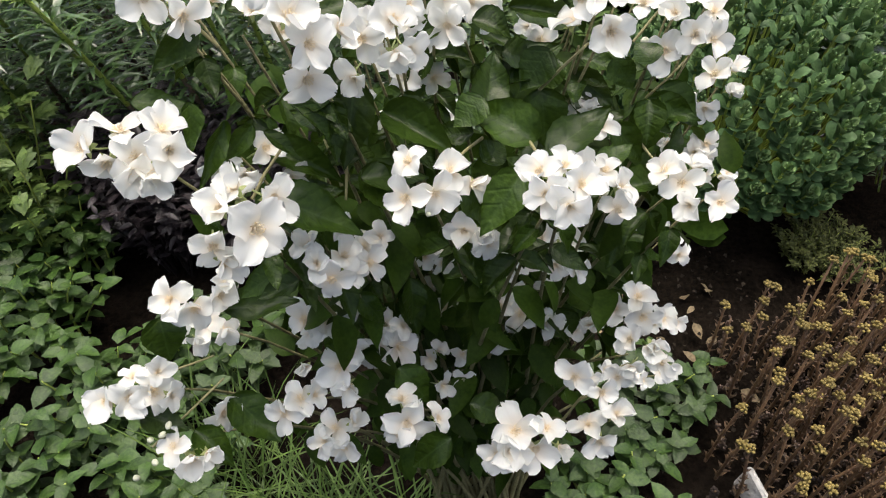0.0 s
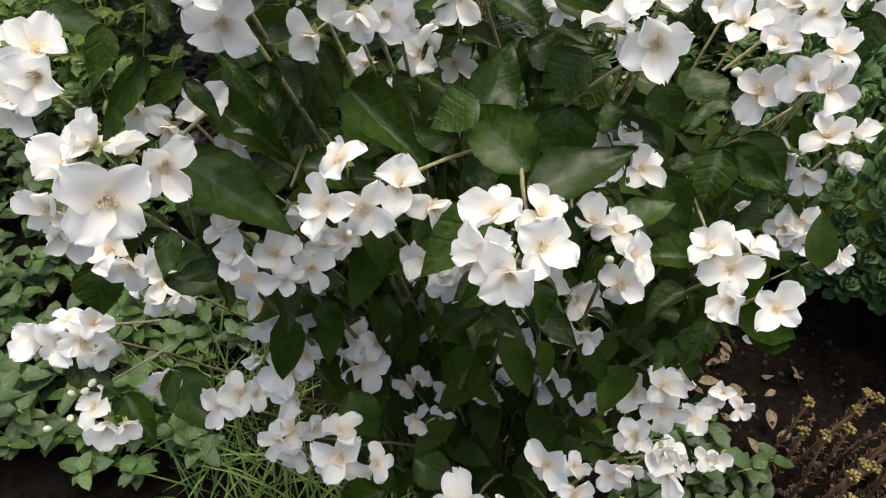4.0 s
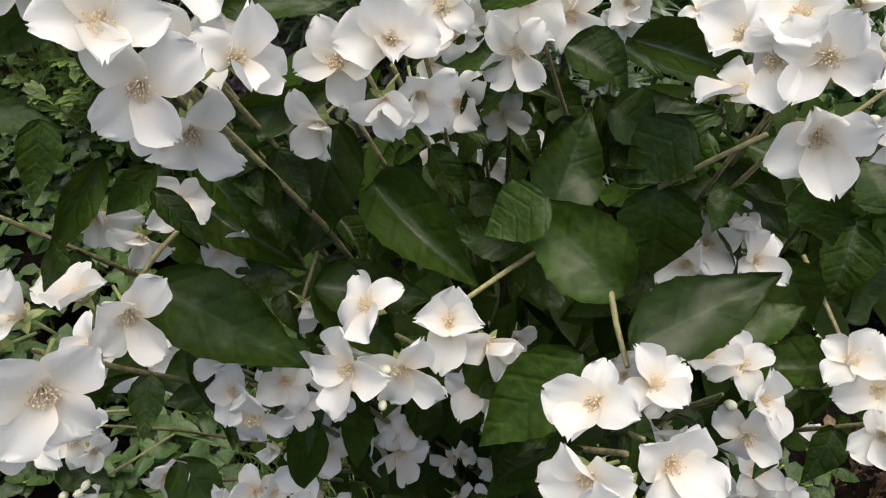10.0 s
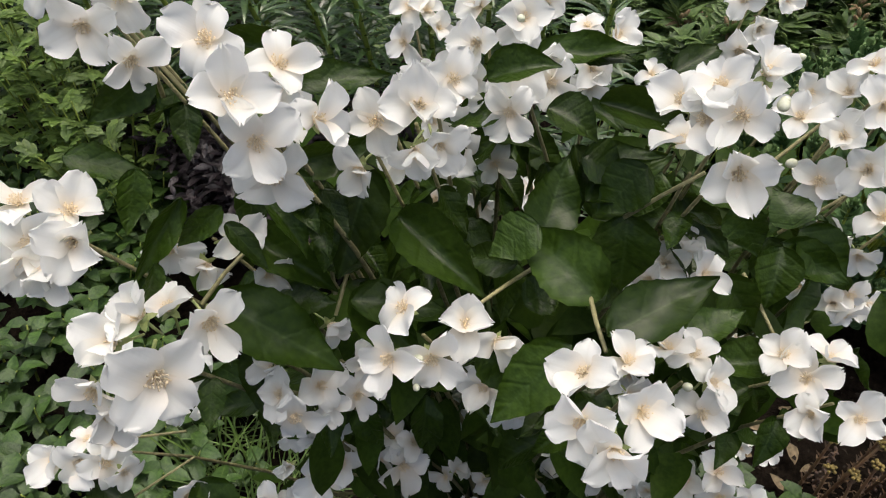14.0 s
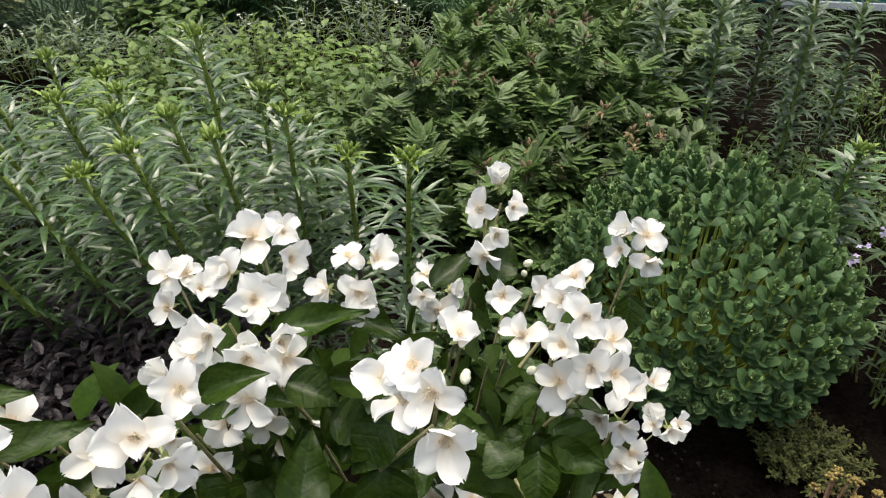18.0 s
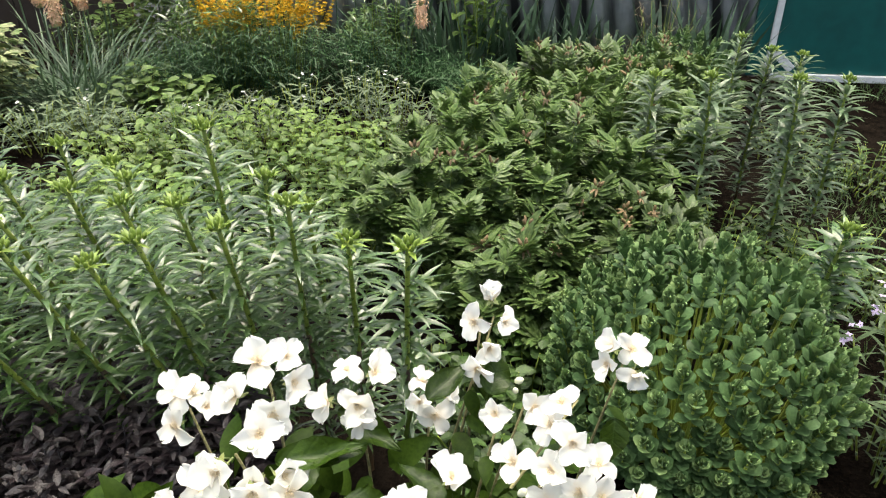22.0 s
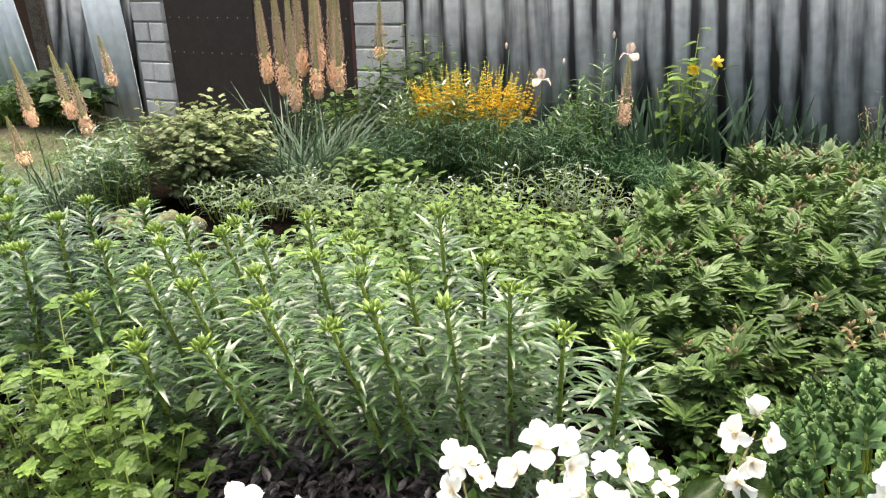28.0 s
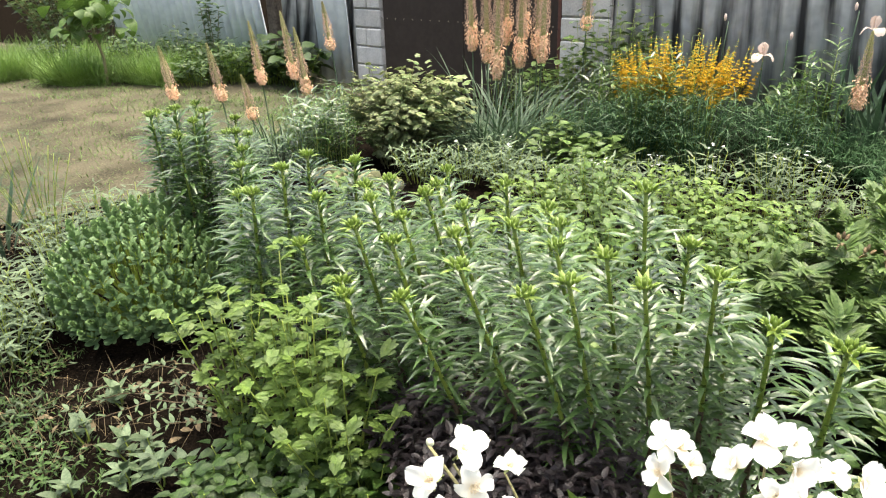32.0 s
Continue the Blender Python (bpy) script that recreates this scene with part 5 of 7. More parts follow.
PETALS = [mesh_of("petal", *petal_shape(w, f, d, c, i), M["petal"]) for i, (w, f, d, c) in enumerate(((0.0184, 0.30, 0.35, 0.40), (0.0170, 0.45, 0.85, 0.35), (0.0194, 0.35, 0.0, 0.40), (0.0156, 0.75, 0.35, 0.50), (0.0178, 0.25, 0.60, 0.35), (0.0188, 0.45, -0.15, 0.30), (0.0164, 0.20, 1.25, 0.25), (0.0150, 0.95, -0.4, 0.30)))]


def stamen_tuft(seed):
    """Many pale filaments tipped with yellow anthers, spreading from the throat."""
    b, g = Bag(), np.random.RandomState(seed)
    for i in range(34):
        a, e = i * 2.399 + g.uniform(-0.3, 0.3), math.sqrt((i + 0.5) / 34) * g.uniform(0.8, 1.1)
        tip = Vector((0.0050 * e * math.cos(a), 0.0050 * e * math.sin(a), 0.0058 - 0.0030 * e * e + g.uniform(-0.0008, 0.0008)))
        b.add(tube([(0.0016 * e * math.cos(a), 0.0016 * e * math.sin(a), 0.0), tip], 0.00028, 0.00020, 3))
        b.add(orb(0.00045, 0.0007, 5, 3), Matrix.Translation(tip) @ Matrix.Rotation(g.uniform(-0.9, 0.9), 4, "X"))
    return b.mesh("stamen_tuft", M["stamen"])


STAMENS = [stamen_tuft(k) for k in (3, 4)]


def calyx_mesh(seed):
    b, g = Bag(), np.random.RandomState(seed)
    b.add(orb(0.0034, 0.003, 7, 4), Matrix.Translation((0, 0, -0.0055)))
    x, y = g.uniform(-0.007, 0.007, 2)
    b.add(tube([(0, 0, -0.005), (x * 0.2, y * 0.2, -0.010), (x, y, -0.019)], 0.0010, 0.0008, 5))
    for k in range(4):
        b.add(blade(0.0085, 0.0048, "lance", 3, 0.2, 0.2), turn((0, 0, -0.0022), k * 1.571 + 0.785, 0.05))
    return b.mesh("flower", M["calyx"])


CALYXES = [calyx_mesh(k) for k in (1, 2, 3)]
BUD = mesh_of("flower_bud", *orb(0.0039, 0.0056, 9, 8, 0.45), M["bud"])


def toward(d, spin=0.0):
    return Vector(d).normalized().to_track_quat("Z", "Y").to_matrix().to_4x4() @ Matrix.Rotation(spin, 4, "Z")


def bloom(p, d, s=1.0, axis=None):
    """One mock orange flower at p, facing along d; axis: the way in which one of its four petals points."""
    if axis is None:
        q = toward(d, uni(0, 6.28))
    else:
        z = Vector(d).normalized()
        y = (Vector(axis) - z * z.dot(Vector(axis))).normalized()
        q = Matrix((y.cross(z), y, z)).transposed().to_4x4()
    fl = placed("flower", CALYXES[RNG.randint(3)], SHRUB, Matrix.Translation(Vector(p) - FOOT) @ q @ Matrix.Scale(s, 4))
    cup = uni(0.05, 0.65) + (0.4 if axis is None and uni(0, 1) < 0.15 else 0)
    for k in range(4):
        placed("petal", PETALS[RNG.randint(8)], fl, turn((0, 0, 0.0003 * (k % 2)), k * 1.571 + uni(-0.10, 0.10), cup + uni(-0.28, 0.32), uni(-0.32, 0.32), uni(0.86, 1.14)))
    placed("stamen_tuft", STAMENS[RNG.randint(2)], fl)
    return fl


def bud_at(p, s):
    placed("flower_bud", BUD, SHRUB, Matrix.Translation(Vector(p) - FOOT) @ toward((uni(-0.6, 0.6), uni(-1, 0), uni(0, 1))) @ Matrix.Scale(0.82 * s, 4))


HEADS = []


def leaf_shape(fold, droop, ripple, seed):
    """An ovate pointed leaf: sparse teeth, a channelled midrib, a wavy margin and puckers between the side veins."""
    g = np.random.RandomState(seed)
    length, width, n, across, v, f = 0.055, 0.027, 30, 8, [], []
    y = z = 0.0
    ph = g.uniform(0, 6.28, 3)
    for i in range(n + 1):
        s = i / n
        a = 0.12 - (droop + 0.12) * s + 0.25 * ripple * math.sin(5 * s + ph[0])
        y += length / n * math.cos(a) * (i > 0)
        z += length / n * math.sin(a) * (i > 0)
        w = width / 2 * max(1.06 * math.sin(math.pi * s ** 0.72) ** 0.8 * (1 - 0.42 * s ** 3), 0.02)
        for c in (-1, -0.92, -0.6, -0.3, 0, 0.3, 0.6, 0.92, 1):
            k = w * c * (1 + (0.045 if i % 4 == 1 else 0.01 if i % 4 == 2 else -0.01) * (abs(c) == 1))
            lift = fold * abs(c) ** 1.1 * abs(w) + (0.0011 if abs(c) == 1 else 0) + ripple * width * 0.09 * math.sin(11 * s + 2.5 * c + ph[1]) * abs(c) + 0.0004 * math.cos(26 * s - 5 * abs(c)) * abs(c) * (1 - abs(c)) * 4
            v.append((k, y, z + lift))
    w = across + 1
    for i in range(n):
        for j in range(across):
            f.append((i * w + j, i * w + j + 1, (i + 1) * w + j + 1, (i + 1) * w + j))
    return np.array(v), f


LEAVES = [mesh_of("leaf", *leaf_shape(f, d, r, i), M["orange_leaf"]) for i, (f, d, r) in enumerate(((0.40, 0.6, 0.6), (0.60, 0.9, 0.8), (0.25, 0.3, 0.7), (0.50, 0.25, 1.1), (0.90, 0.5, 0.5)))]
LEAF_SHAPES = [blade(0.055, 0.027, "ovate", 5, 0.35, d) for d in (0.3, 0.8)]


def key_leaf(base, tip, width, up):
    """A large leaf from base to tip, its upper face turned towards up."""
    a, b = Vector(base), Vector(tip)
    y = (b - a)
    L = y.length
    y.normalize()
    z = Vector(up)
    z = (z - y * z.dot(y)).normalized()
    m = Matrix((y.cross(z), y, z)).transposed().to_4x4()
    placed("leaf", LEAVES[RNG.randint(5)], SHRUB, Matrix.Translation(a - FOOT) @ m @ Matrix.Diagonal((0.98 * width / 0.027, 1.08 * L / 0.053, L / 0.055, 1)))


def twig(a, b):
    """A straight young shoot from a to b."""
    one, a, b = Bag(), Vector(a) - FOOT, Vector(b) - FOOT
    k = a.lerp(b, 0.5) + Vector((uni(-1, 1), uni(-1, 1), uni(-1, 1))) * 0.0012
    one.add(tube([a, k, b], 0.0013, 0.0010, 7))
    part("branch", one, M["twig"], SHRUB)


# every flower of the shrub, head by head
bloom((-0.081, 0.343, 1.128), (0.430, -0.581, 0.691), 0.87, (-0.326, 0.623, 0.711))
bloom((-0.072, 0.339, 1.116), (0.517, -0.836, 0.183), 0.78, (-0.637, -0.633, -0.441))
bloom((-0.081, 0.362, 1.081), (0.602, -0.797, 0.053), 0.85, (-0.095, -0.721, -0.686))
bloom((-0.059, 0.361, 1.112), (0.840, -0.292, 0.458), 0.74, (-0.076, 0.697, 0.713))
bloom((-0.082, 0.383, 1.119), (0.499, -0.344, 0.796), 0.74)
bloom((-0.079, 0.367, 1.107), (0.696, -0.522, 0.492), 0.74)
bloom((-0.098, 0.363, 1.137), (0.128, -0.599, 0.791), 0.74)
bloom((-0.053, 0.416, 1.077), (0.033, -0.902, 0.431), 0.85, (-0.405, 0.588, 0.700))
bloom((-0.032, 0.412, 1.092), (0.270, -0.791, 0.550), 0.96, (-0.326, 0.623, 0.711))
bloom((-0.031, 0.402, 1.075), (0.342, -0.940, 0.006), 0.74)
bloom((-0.059, 0.407, 1.055), (0.014, -1.000, 0.006), 0.74)
bloom((-0.024, 0.415, 1.071), (0.588, -0.805, 0.086), 0.74)
bloom((-0.025, 0.450, 1.084), (0.185, -0.758, 0.625), 0.76)
bloom((-0.026, 0.471, 1.061), (0.243, -0.920, 0.308), 0.74)
bloom((0.001, 0.480, 1.077), (0.269, -0.882, 0.386), 0.87, (0.498, 0.684, 0.533))
bloom((0.003, 0.465, 1.062), (0.109, -0.994, 0.033), 0.74)
bloom((0.019, 0.490, 1.067), (0.574, -0.767, 0.286), 0.74)
bloom((-0.021, 0.493, 1.082), (-0.383, -0.859, 0.340), 0.74, (-0.076, 0.697, 0.713))
bloom((-0.002, 0.520, 1.085), (0.186, -0.719, 0.670), 0.88)
bloom((-0.031, 0.514, 0.992), (0.070, -0.871, 0.486), 0.91)
bloom((-0.009, 0.516, 0.988), (0.433, -0.881, 0.192), 0.74)
bloom((-0.044, 0.503, 0.960), (0.273, -0.902, 0.335), 0.74)
bloom((-0.024, 0.586, 0.891), (0.219, -0.948, 0.230), 0.74)
bloom((0.012, 0.603, 0.897), (0.238, -0.479, 0.845), 0.76)
bloom((0.108, 0.418, 1.082), (-0.144, -0.972, 0.188), 0.94, (-0.405, 0.588, 0.700))
bloom((0.088, 0.447, 1.071), (-0.404, -0.120, 0.907), 0.76, (0.807, 0.519, 0.280))
bloom((0.102, 0.423, 1.106), (-0.230, -0.898, 0.376), 0.80)
bloom((0.090, 0.427, 1.099), (-0.632, -0.663, 0.401), 0.74)
bloom((-0.108, 0.331, 1.014), (0.759, -0.597, 0.261), 0.89, (-0.843, 0.239, 0.481))
bloom((-0.109, 0.291, 1.026), (0.719, -0.623, 0.306), 1.09, (-0.569, -0.661, -0.489))
bloom((-0.118, 0.305, 1.043), (-0.159, -0.277, 0.947), 0.74)
bloom((-0.128, 0.332, 1.014), (-0.098, -0.182, 0.979), 0.74)
bloom((-0.126, 0.296, 1.036), (-0.057, -0.595, 0.802), 0.74)
bloom((-0.130, 0.281, 1.022), (0.321, -0.914, 0.249), 0.74)
bloom((-0.126, 0.279, 1.012), (0.584, -0.812, 0.009), 0.74)
bloom((-0.209, 0.330, 1.054), (-0.269, -0.672, 0.690), 0.84)
bloom((-0.189, 0.336, 1.060), (0.237, -0.126, 0.963), 0.79)
bloom((-0.179, 0.326, 1.050), (0.389, -0.806, 0.447), 0.89)
bloom((-0.160, 0.329, 1.053), (0.595, -0.706, 0.385), 0.85)
bloom((-0.196, 0.324, 1.048), (0.134, -0.981, 0.139), 0.79)
bloom((-0.181, 0.320, 1.044), (0.276, -0.958, -0.082), 0.74)
bloom((-0.170, 0.320, 1.044), (0.423, -0.903, -0.074), 0.74)
bloom((-0.165, 0.337, 1.061), (0.521, -0.211, 0.827), 0.74)
bloom((-0.155, 0.377, 1.005), (0.495, -0.864, 0.091), 0.74)
bloom((-0.136, 0.375, 0.999), (0.546, -0.837, 0.040), 0.74)
bloom((-0.124, 0.389, 1.009), (0.780, -0.271, 0.564), 0.74)
bloom((-0.111, 0.392, 0.982), (0.598, -0.767, 0.233), 0.74)
bloom((0.004, 0.363, 1.008), (0.098, -0.496, 0.863), 0.90, (-0.076, 0.697, 0.713))
bloom((-0.006, 0.339, 1.012), (0.304, -0.867, 0.394), 0.74, (-0.095, -0.721, -0.686))
bloom((-0.021, 0.350, 1.027), (-0.327, -0.354, 0.876), 0.74)
bloom((-0.023, 0.334, 1.012), (-0.291, -0.839, 0.461), 0.74)
bloom((0.019, 0.370, 0.993), (0.631, -0.586, 0.508), 0.74)
bloom((-0.091, 0.347, 0.938), (0.146, -0.598, 0.788), 0.79)
bloom((-0.075, 0.362, 0.930), (0.433, -0.358, 0.827), 0.88)
bloom((-0.081, 0.341, 0.930), (0.434, -0.869, 0.237), 0.83)
bloom((-0.071, 0.361, 0.915), (0.593, -0.740, 0.318), 0.74)
bloom((-0.058, 0.374, 0.911), (0.646, -0.582, 0.494), 0.74)
bloom((-0.096, 0.356, 0.946), (-0.153, 0.016, 0.988), 0.74)
bloom((0.059, 0.331, 1.035), (-0.336, -0.497, 0.800), 0.74, (0.044, 0.752, 0.658))
bloom((0.077, 0.349, 1.024), (0.059, -0.264, 0.963), 0.74)
bloom((0.081, 0.318, 1.036), (0.233, -0.638, 0.734), 0.74)
bloom((0.072, 0.299, 1.037), (0.014, -0.929, 0.369), 0.74)
bloom((0.060, 0.306, 1.040), (-0.434, -0.783, 0.445), 0.74)
bloom((0.116, 0.393, 0.985), (-0.062, -0.130, 0.990), 0.74)
bloom((0.125, 0.374, 0.967), (-0.022, -0.844, 0.537), 0.74)
bloom((0.126, 0.386, 0.977), (0.431, -0.416, 0.801), 0.74)
bloom((0.103, 0.392, 0.987), (-0.263, -0.101, 0.960), 0.74)
bloom((0.175, 0.432, 0.955), (-0.472, -0.299, 0.829), 0.74)
bloom((0.189, 0.426, 0.947), (-0.352, -0.647, 0.676), 0.84)
bloom((0.193, 0.408, 0.941), (-0.392, -0.820, 0.417), 0.74)
bloom((0.217, 0.412, 0.940), (-0.109, -0.776, 0.621), 0.75)
bloom((0.199, 0.436, 0.954), (0.156, -0.033, 0.987), 0.74)
bloom((0.102, 0.458, 0.983), (-0.190, -0.617, 0.763), 0.74)
bloom((0.096, 0.450, 0.977), (-0.510, -0.733, 0.449), 0.74)
bloom((0.124, 0.458, 0.979), (0.268, -0.371, 0.889), 0.74)
bloom((0.113, 0.465, 0.987), (0.126, -0.320, 0.939), 0.74)
bloom((-0.178, 0.396, 1.115), (0.506, -0.855, 0.113), 0.80)
bloom((-0.183, 0.424, 1.137), (0.433, -0.218, 0.875), 0.79)
bloom((-0.193, 0.402, 1.126), (0.074, -0.748, 0.659), 0.74)
bloom((-0.156, 0.392, 1.105), (0.651, -0.747, -0.133), 0.74)
bloom((-0.171, 0.415, 1.121), (0.661, -0.737, 0.141), 0.74)
bloom((-0.148, 0.426, 1.098), (0.466, -0.082, 0.881), 0.74)
bloom((-0.123, 0.425, 1.091), (0.498, -0.448, 0.742), 0.74)
bloom((-0.184, 0.498, 1.067), (0.406, -0.432, 0.805), 0.74)
bloom((-0.112, 0.445, 1.066), (0.369, -0.277, 0.887), 0.74)
bloom((-0.023, 0.610, 1.072), (0.058, -0.619, 0.783), 0.99)
bloom((-0.003, 0.614, 1.073), (0.432, -0.605, 0.669), 0.78)
bloom((-0.038, 0.593, 1.054), (-0.379, -0.695, 0.611), 0.89)
bloom((-0.007, 0.573, 1.054), (0.271, -0.960, 0.077), 0.90)
bloom((0.002, 0.603, 1.058), (0.570, -0.738, 0.362), 0.84)
bloom((-0.024, 0.505, 1.076), (-0.067, -0.952, 0.298), 0.74)
bloom((0, 0.494, 1.069), (0.138, -0.926, 0.352), 0.82)
bloom((-0.002, 0.482, 1.054), (0.183, -0.983, -0.028), 0.74)
bloom((-0.052, 0.538, 1.023), (-0.096, -0.729, 0.678), 0.96)
bloom((-0.059, 0.508, 1.035), (-0.426, -0.524, 0.737), 0.84)
bloom((-0.025, 0.491, 1.058), (0.330, -0.909, 0.254), 0.74)
bloom((0.014, 0.498, 1.071), (0.635, -0.569, 0.522), 0.74)
bloom((-0.096, 0.629, 1.027), (0.021, -0.488, 0.873), 0.81)
bloom((-0.096, 0.614, 1.008), (-0.249, -0.898, 0.362), 0.75)
bloom((-0.074, 0.624, 1.016), (0.516, -0.514, 0.685), 0.74)
bloom((-0.085, 0.630, 1.026), (0.549, -0.310, 0.776), 0.74)
bloom((0.042, 0.663, 0.983), (0.016, -0.903, 0.430), 1.11)
bloom((0.033, 0.680, 1.007), (-0.206, -0.313, 0.927), 0.74)
bloom((0.056, 0.681, 1.003), (0.444, -0.547, 0.709), 0.93)
bloom((0.016, 0.662, 0.987), (-0.534, -0.628, 0.566), 0.86)
bloom((0.044, 0.655, 0.972), (0.092, -0.993, -0.072), 0.74)
bloom((0.147, 0.718, 1.030), (-0.402, -0.833, 0.381), 0.86)
bloom((0.162, 0.716, 1.056), (-0.165, -0.415, 0.894), 0.90)
bloom((0.158, 0.692, 1.021), (-0.018, -0.969, 0.246), 0.90)
bloom((0.148, 0.680, 1.008), (-0.190, -0.981, 0.038), 0.90)
bloom((0.172, 0.704, 1.039), (0.345, -0.803, 0.486), 0.74)
bloom((0.110, 0.731, 0.908), (-0.057, -0.938, 0.341), 1.00)
bloom((0.098, 0.751, 0.935), (0.066, -0.318, 0.946), 0.74)
bloom((0.122, 0.744, 0.922), (0.507, -0.564, 0.651), 0.74)
bloom((0.096, 0.738, 0.920), (-0.506, -0.749, 0.427), 0.74)
bloom((0.157, 0.611, 1.016), (-0.340, -0.796, 0.501), 0.80)
bloom((0.189, 0.623, 1.011), (0.173, -0.867, 0.467), 0.74)
bloom((0.264, 0.674, 1.031), (-0.581, -0.428, 0.692), 0.85)
bloom((0.281, 0.675, 1.028), (-0.030, -0.632, 0.774), 0.79)
bloom((0.282, 0.662, 1.012), (-0.155, -0.987, 0.031), 0.74)
bloom((0.259, 0.665, 1.021), (-0.647, -0.725, 0.237), 0.74)
bloom((0.200, 0.535, 1.058), (-0.203, -0.872, 0.445), 0.83)
bloom((0.198, 0.566, 1.065), (-0.362, -0.240, 0.901), 0.74)
bloom((0.192, 0.564, 1.047), (-0.661, -0.466, 0.588), 0.74)
bloom((0.187, 0.530, 1.038), (-0.429, -0.735, 0.525), 0.85)
bloom((0.161, 0.531, 1.045), (-0.494, -0.392, 0.776), 0.74)
bloom((0.116, 0.462, 1.104), (-0.162, -0.303, 0.939), 0.74)
bloom((0.094, 0.437, 1.109), (-0.573, -0.405, 0.713), 0.74)
bloom((0.080, 0.439, 1.098), (-0.614, -0.543, 0.574), 0.74)
bloom((0.206, 0.525, 1.022), (-0.353, -0.728, 0.587), 0.86)
bloom((0.220, 0.537, 1.035), (-0.051, -0.308, 0.950), 0.74)
bloom((0.188, 0.534, 1.003), (-0.371, -0.858, 0.355), 0.90)
bloom((0.220, 0.524, 1.018), (0.221, -0.789, 0.574), 0.74)
bloom((0.230, 0.564, 0.934), (-0.519, -0.720, 0.461), 0.97)
bloom((0.249, 0.564, 0.961), (-0.280, -0.492, 0.824), 0.94)
bloom((0.265, 0.557, 0.949), (0.063, -0.871, 0.487), 0.78)
bloom((0.266, 0.569, 0.963), (0.209, -0.295, 0.932), 0.74)
bloom((0.247, 0.562, 0.928), (0.021, -0.994, 0.107), 0.74)
bloom((0.413, 0.815, 0.637), (-0.041, -0.921, 0.387), 1.02)
bloom((0.392, 0.817, 0.644), (-0.617, -0.430, 0.659), 0.83)
bloom((0.426, 0.820, 0.640), (0.327, -0.555, 0.765), 0.83)
bloom((0.228, 0.573, 0.880), (-0.361, -0.871, 0.333), 0.74)
bloom((0.017, 0.379, 0.940), (-0.199, -0.788, 0.583), 0.90)
bloom((0.033, 0.374, 0.934), (0.436, -0.817, 0.377), 0.78)
bloom((-0.234, 0.393, 0.845), (-0.027, -0.644, 0.765), 1.00)
bloom((-0.214, 0.389, 0.840), (0.401, -0.819, 0.412), 1.08)
bloom((-0.193, 0.395, 0.848), (0.655, -0.361, 0.663), 1.00)
bloom((-0.189, 0.400, 0.855), (0.461, -0.119, 0.879), 0.74)
bloom((-0.253, 0.429, 0.764), (-0.184, -0.715, 0.674), 0.88)
bloom((-0.232, 0.431, 0.768), (0.345, -0.552, 0.759), 0.96)
bloom((-0.216, 0.427, 0.762), (0.708, -0.599, 0.374), 0.88)
bloom((-0.240, 0.422, 0.755), (0.366, -0.931, 0), 0.80)
bloom((-0.131, 0.421, 0.785), (-0.166, -0.717, 0.677), 1.01)
bloom((-0.111, 0.422, 0.787), (0.255, -0.848, 0.465), 1.09)
bloom((-0.088, 0.428, 0.796), (0.458, -0.339, 0.822), 0.94)
bloom((-0.124, 0.414, 0.776), (0.024, -0.994, 0.105), 0.78)
bloom((-0.309, 0.357, 0.745), (-0.256, -0.757, 0.601), 1.05)
bloom((-0.290, 0.360, 0.749), (0.350, -0.906, 0.237), 1.12)
bloom((-0.268, 0.362, 0.753), (0.606, -0.490, 0.626), 1.12)
bloom((-0.263, 0.372, 0.767), (0.411, -0.060, 0.910), 0.82)
bloom((-0.285, 0.370, 0.763), (0.168, -0.071, 0.983), 0.75)
bloom((-0.253, 0.360, 0.749), (0.743, -0.595, 0.306), 0.82)
bloom((-0.153, 0.366, 0.711), (-0.114, -0.902, 0.417), 0.94)
bloom((-0.139, 0.374, 0.721), (0.302, -0.288, 0.909), 1.01)
bloom((-0.125, 0.376, 0.724), (0.577, -0.311, 0.755), 0.78)
bloom((-0.098, 0.393, 0.748), (-0.057, -0.771, 0.634), 1.17)
bloom((-0.091, 0.383, 0.734), (0.236, -0.970, 0.065), 0.94)
bloom((-0.087, 0.402, 0.760), (0.209, -0.179, 0.961), 0.86)
bloom((-0.135, 0.405, 0.730), (-0.028, -0.670, 0.741), 0.74)
bloom((-0.070, 0.425, 0.729), (-0.101, -0.777, 0.621), 1.07)
bloom((-0.046, 0.428, 0.733), (0.514, -0.716, 0.473), 1.07)
bloom((-0.060, 0.440, 0.750), (0.180, -0.200, 0.963), 0.90)
bloom((-0.041, 0.440, 0.751), (0.491, -0.310, 0.814), 0.82)
bloom((-0.034, 0.344, 0.731), (0.173, -0.869, 0.463), 1.20)
bloom((-0.038, 0.356, 0.746), (0.061, -0.155, 0.986), 0.90)
bloom((-0.006, 0.346, 0.732), (0.590, -0.371, 0.718), 0.75)
bloom((-0.041, 0.338, 0.721), (-0.227, -0.922, 0.313), 0.75)
bloom((-0.237, 0.325, 0.699), (0.529, -0.794, 0.301), 1.13)
bloom((-0.252, 0.331, 0.707), (-0.046, -0.377, 0.925), 0.83)
bloom((-0.221, 0.327, 0.703), (0.761, -0.415, 0.499), 0.75)
bloom((-0.219, 0.373, 0.698), (0.584, -0.651, 0.485), 0.95)
bloom((-0.120, 0.412, 0.602), (-0.087, -0.384, 0.919), 1.07)
bloom((-0.101, 0.416, 0.608), (0.396, -0.165, 0.903), 0.98)
bloom((-0.112, 0.400, 0.586), (0.248, -0.898, 0.363), 1.07)
bloom((-0.132, 0.403, 0.590), (-0.332, -0.673, 0.661), 0.89)
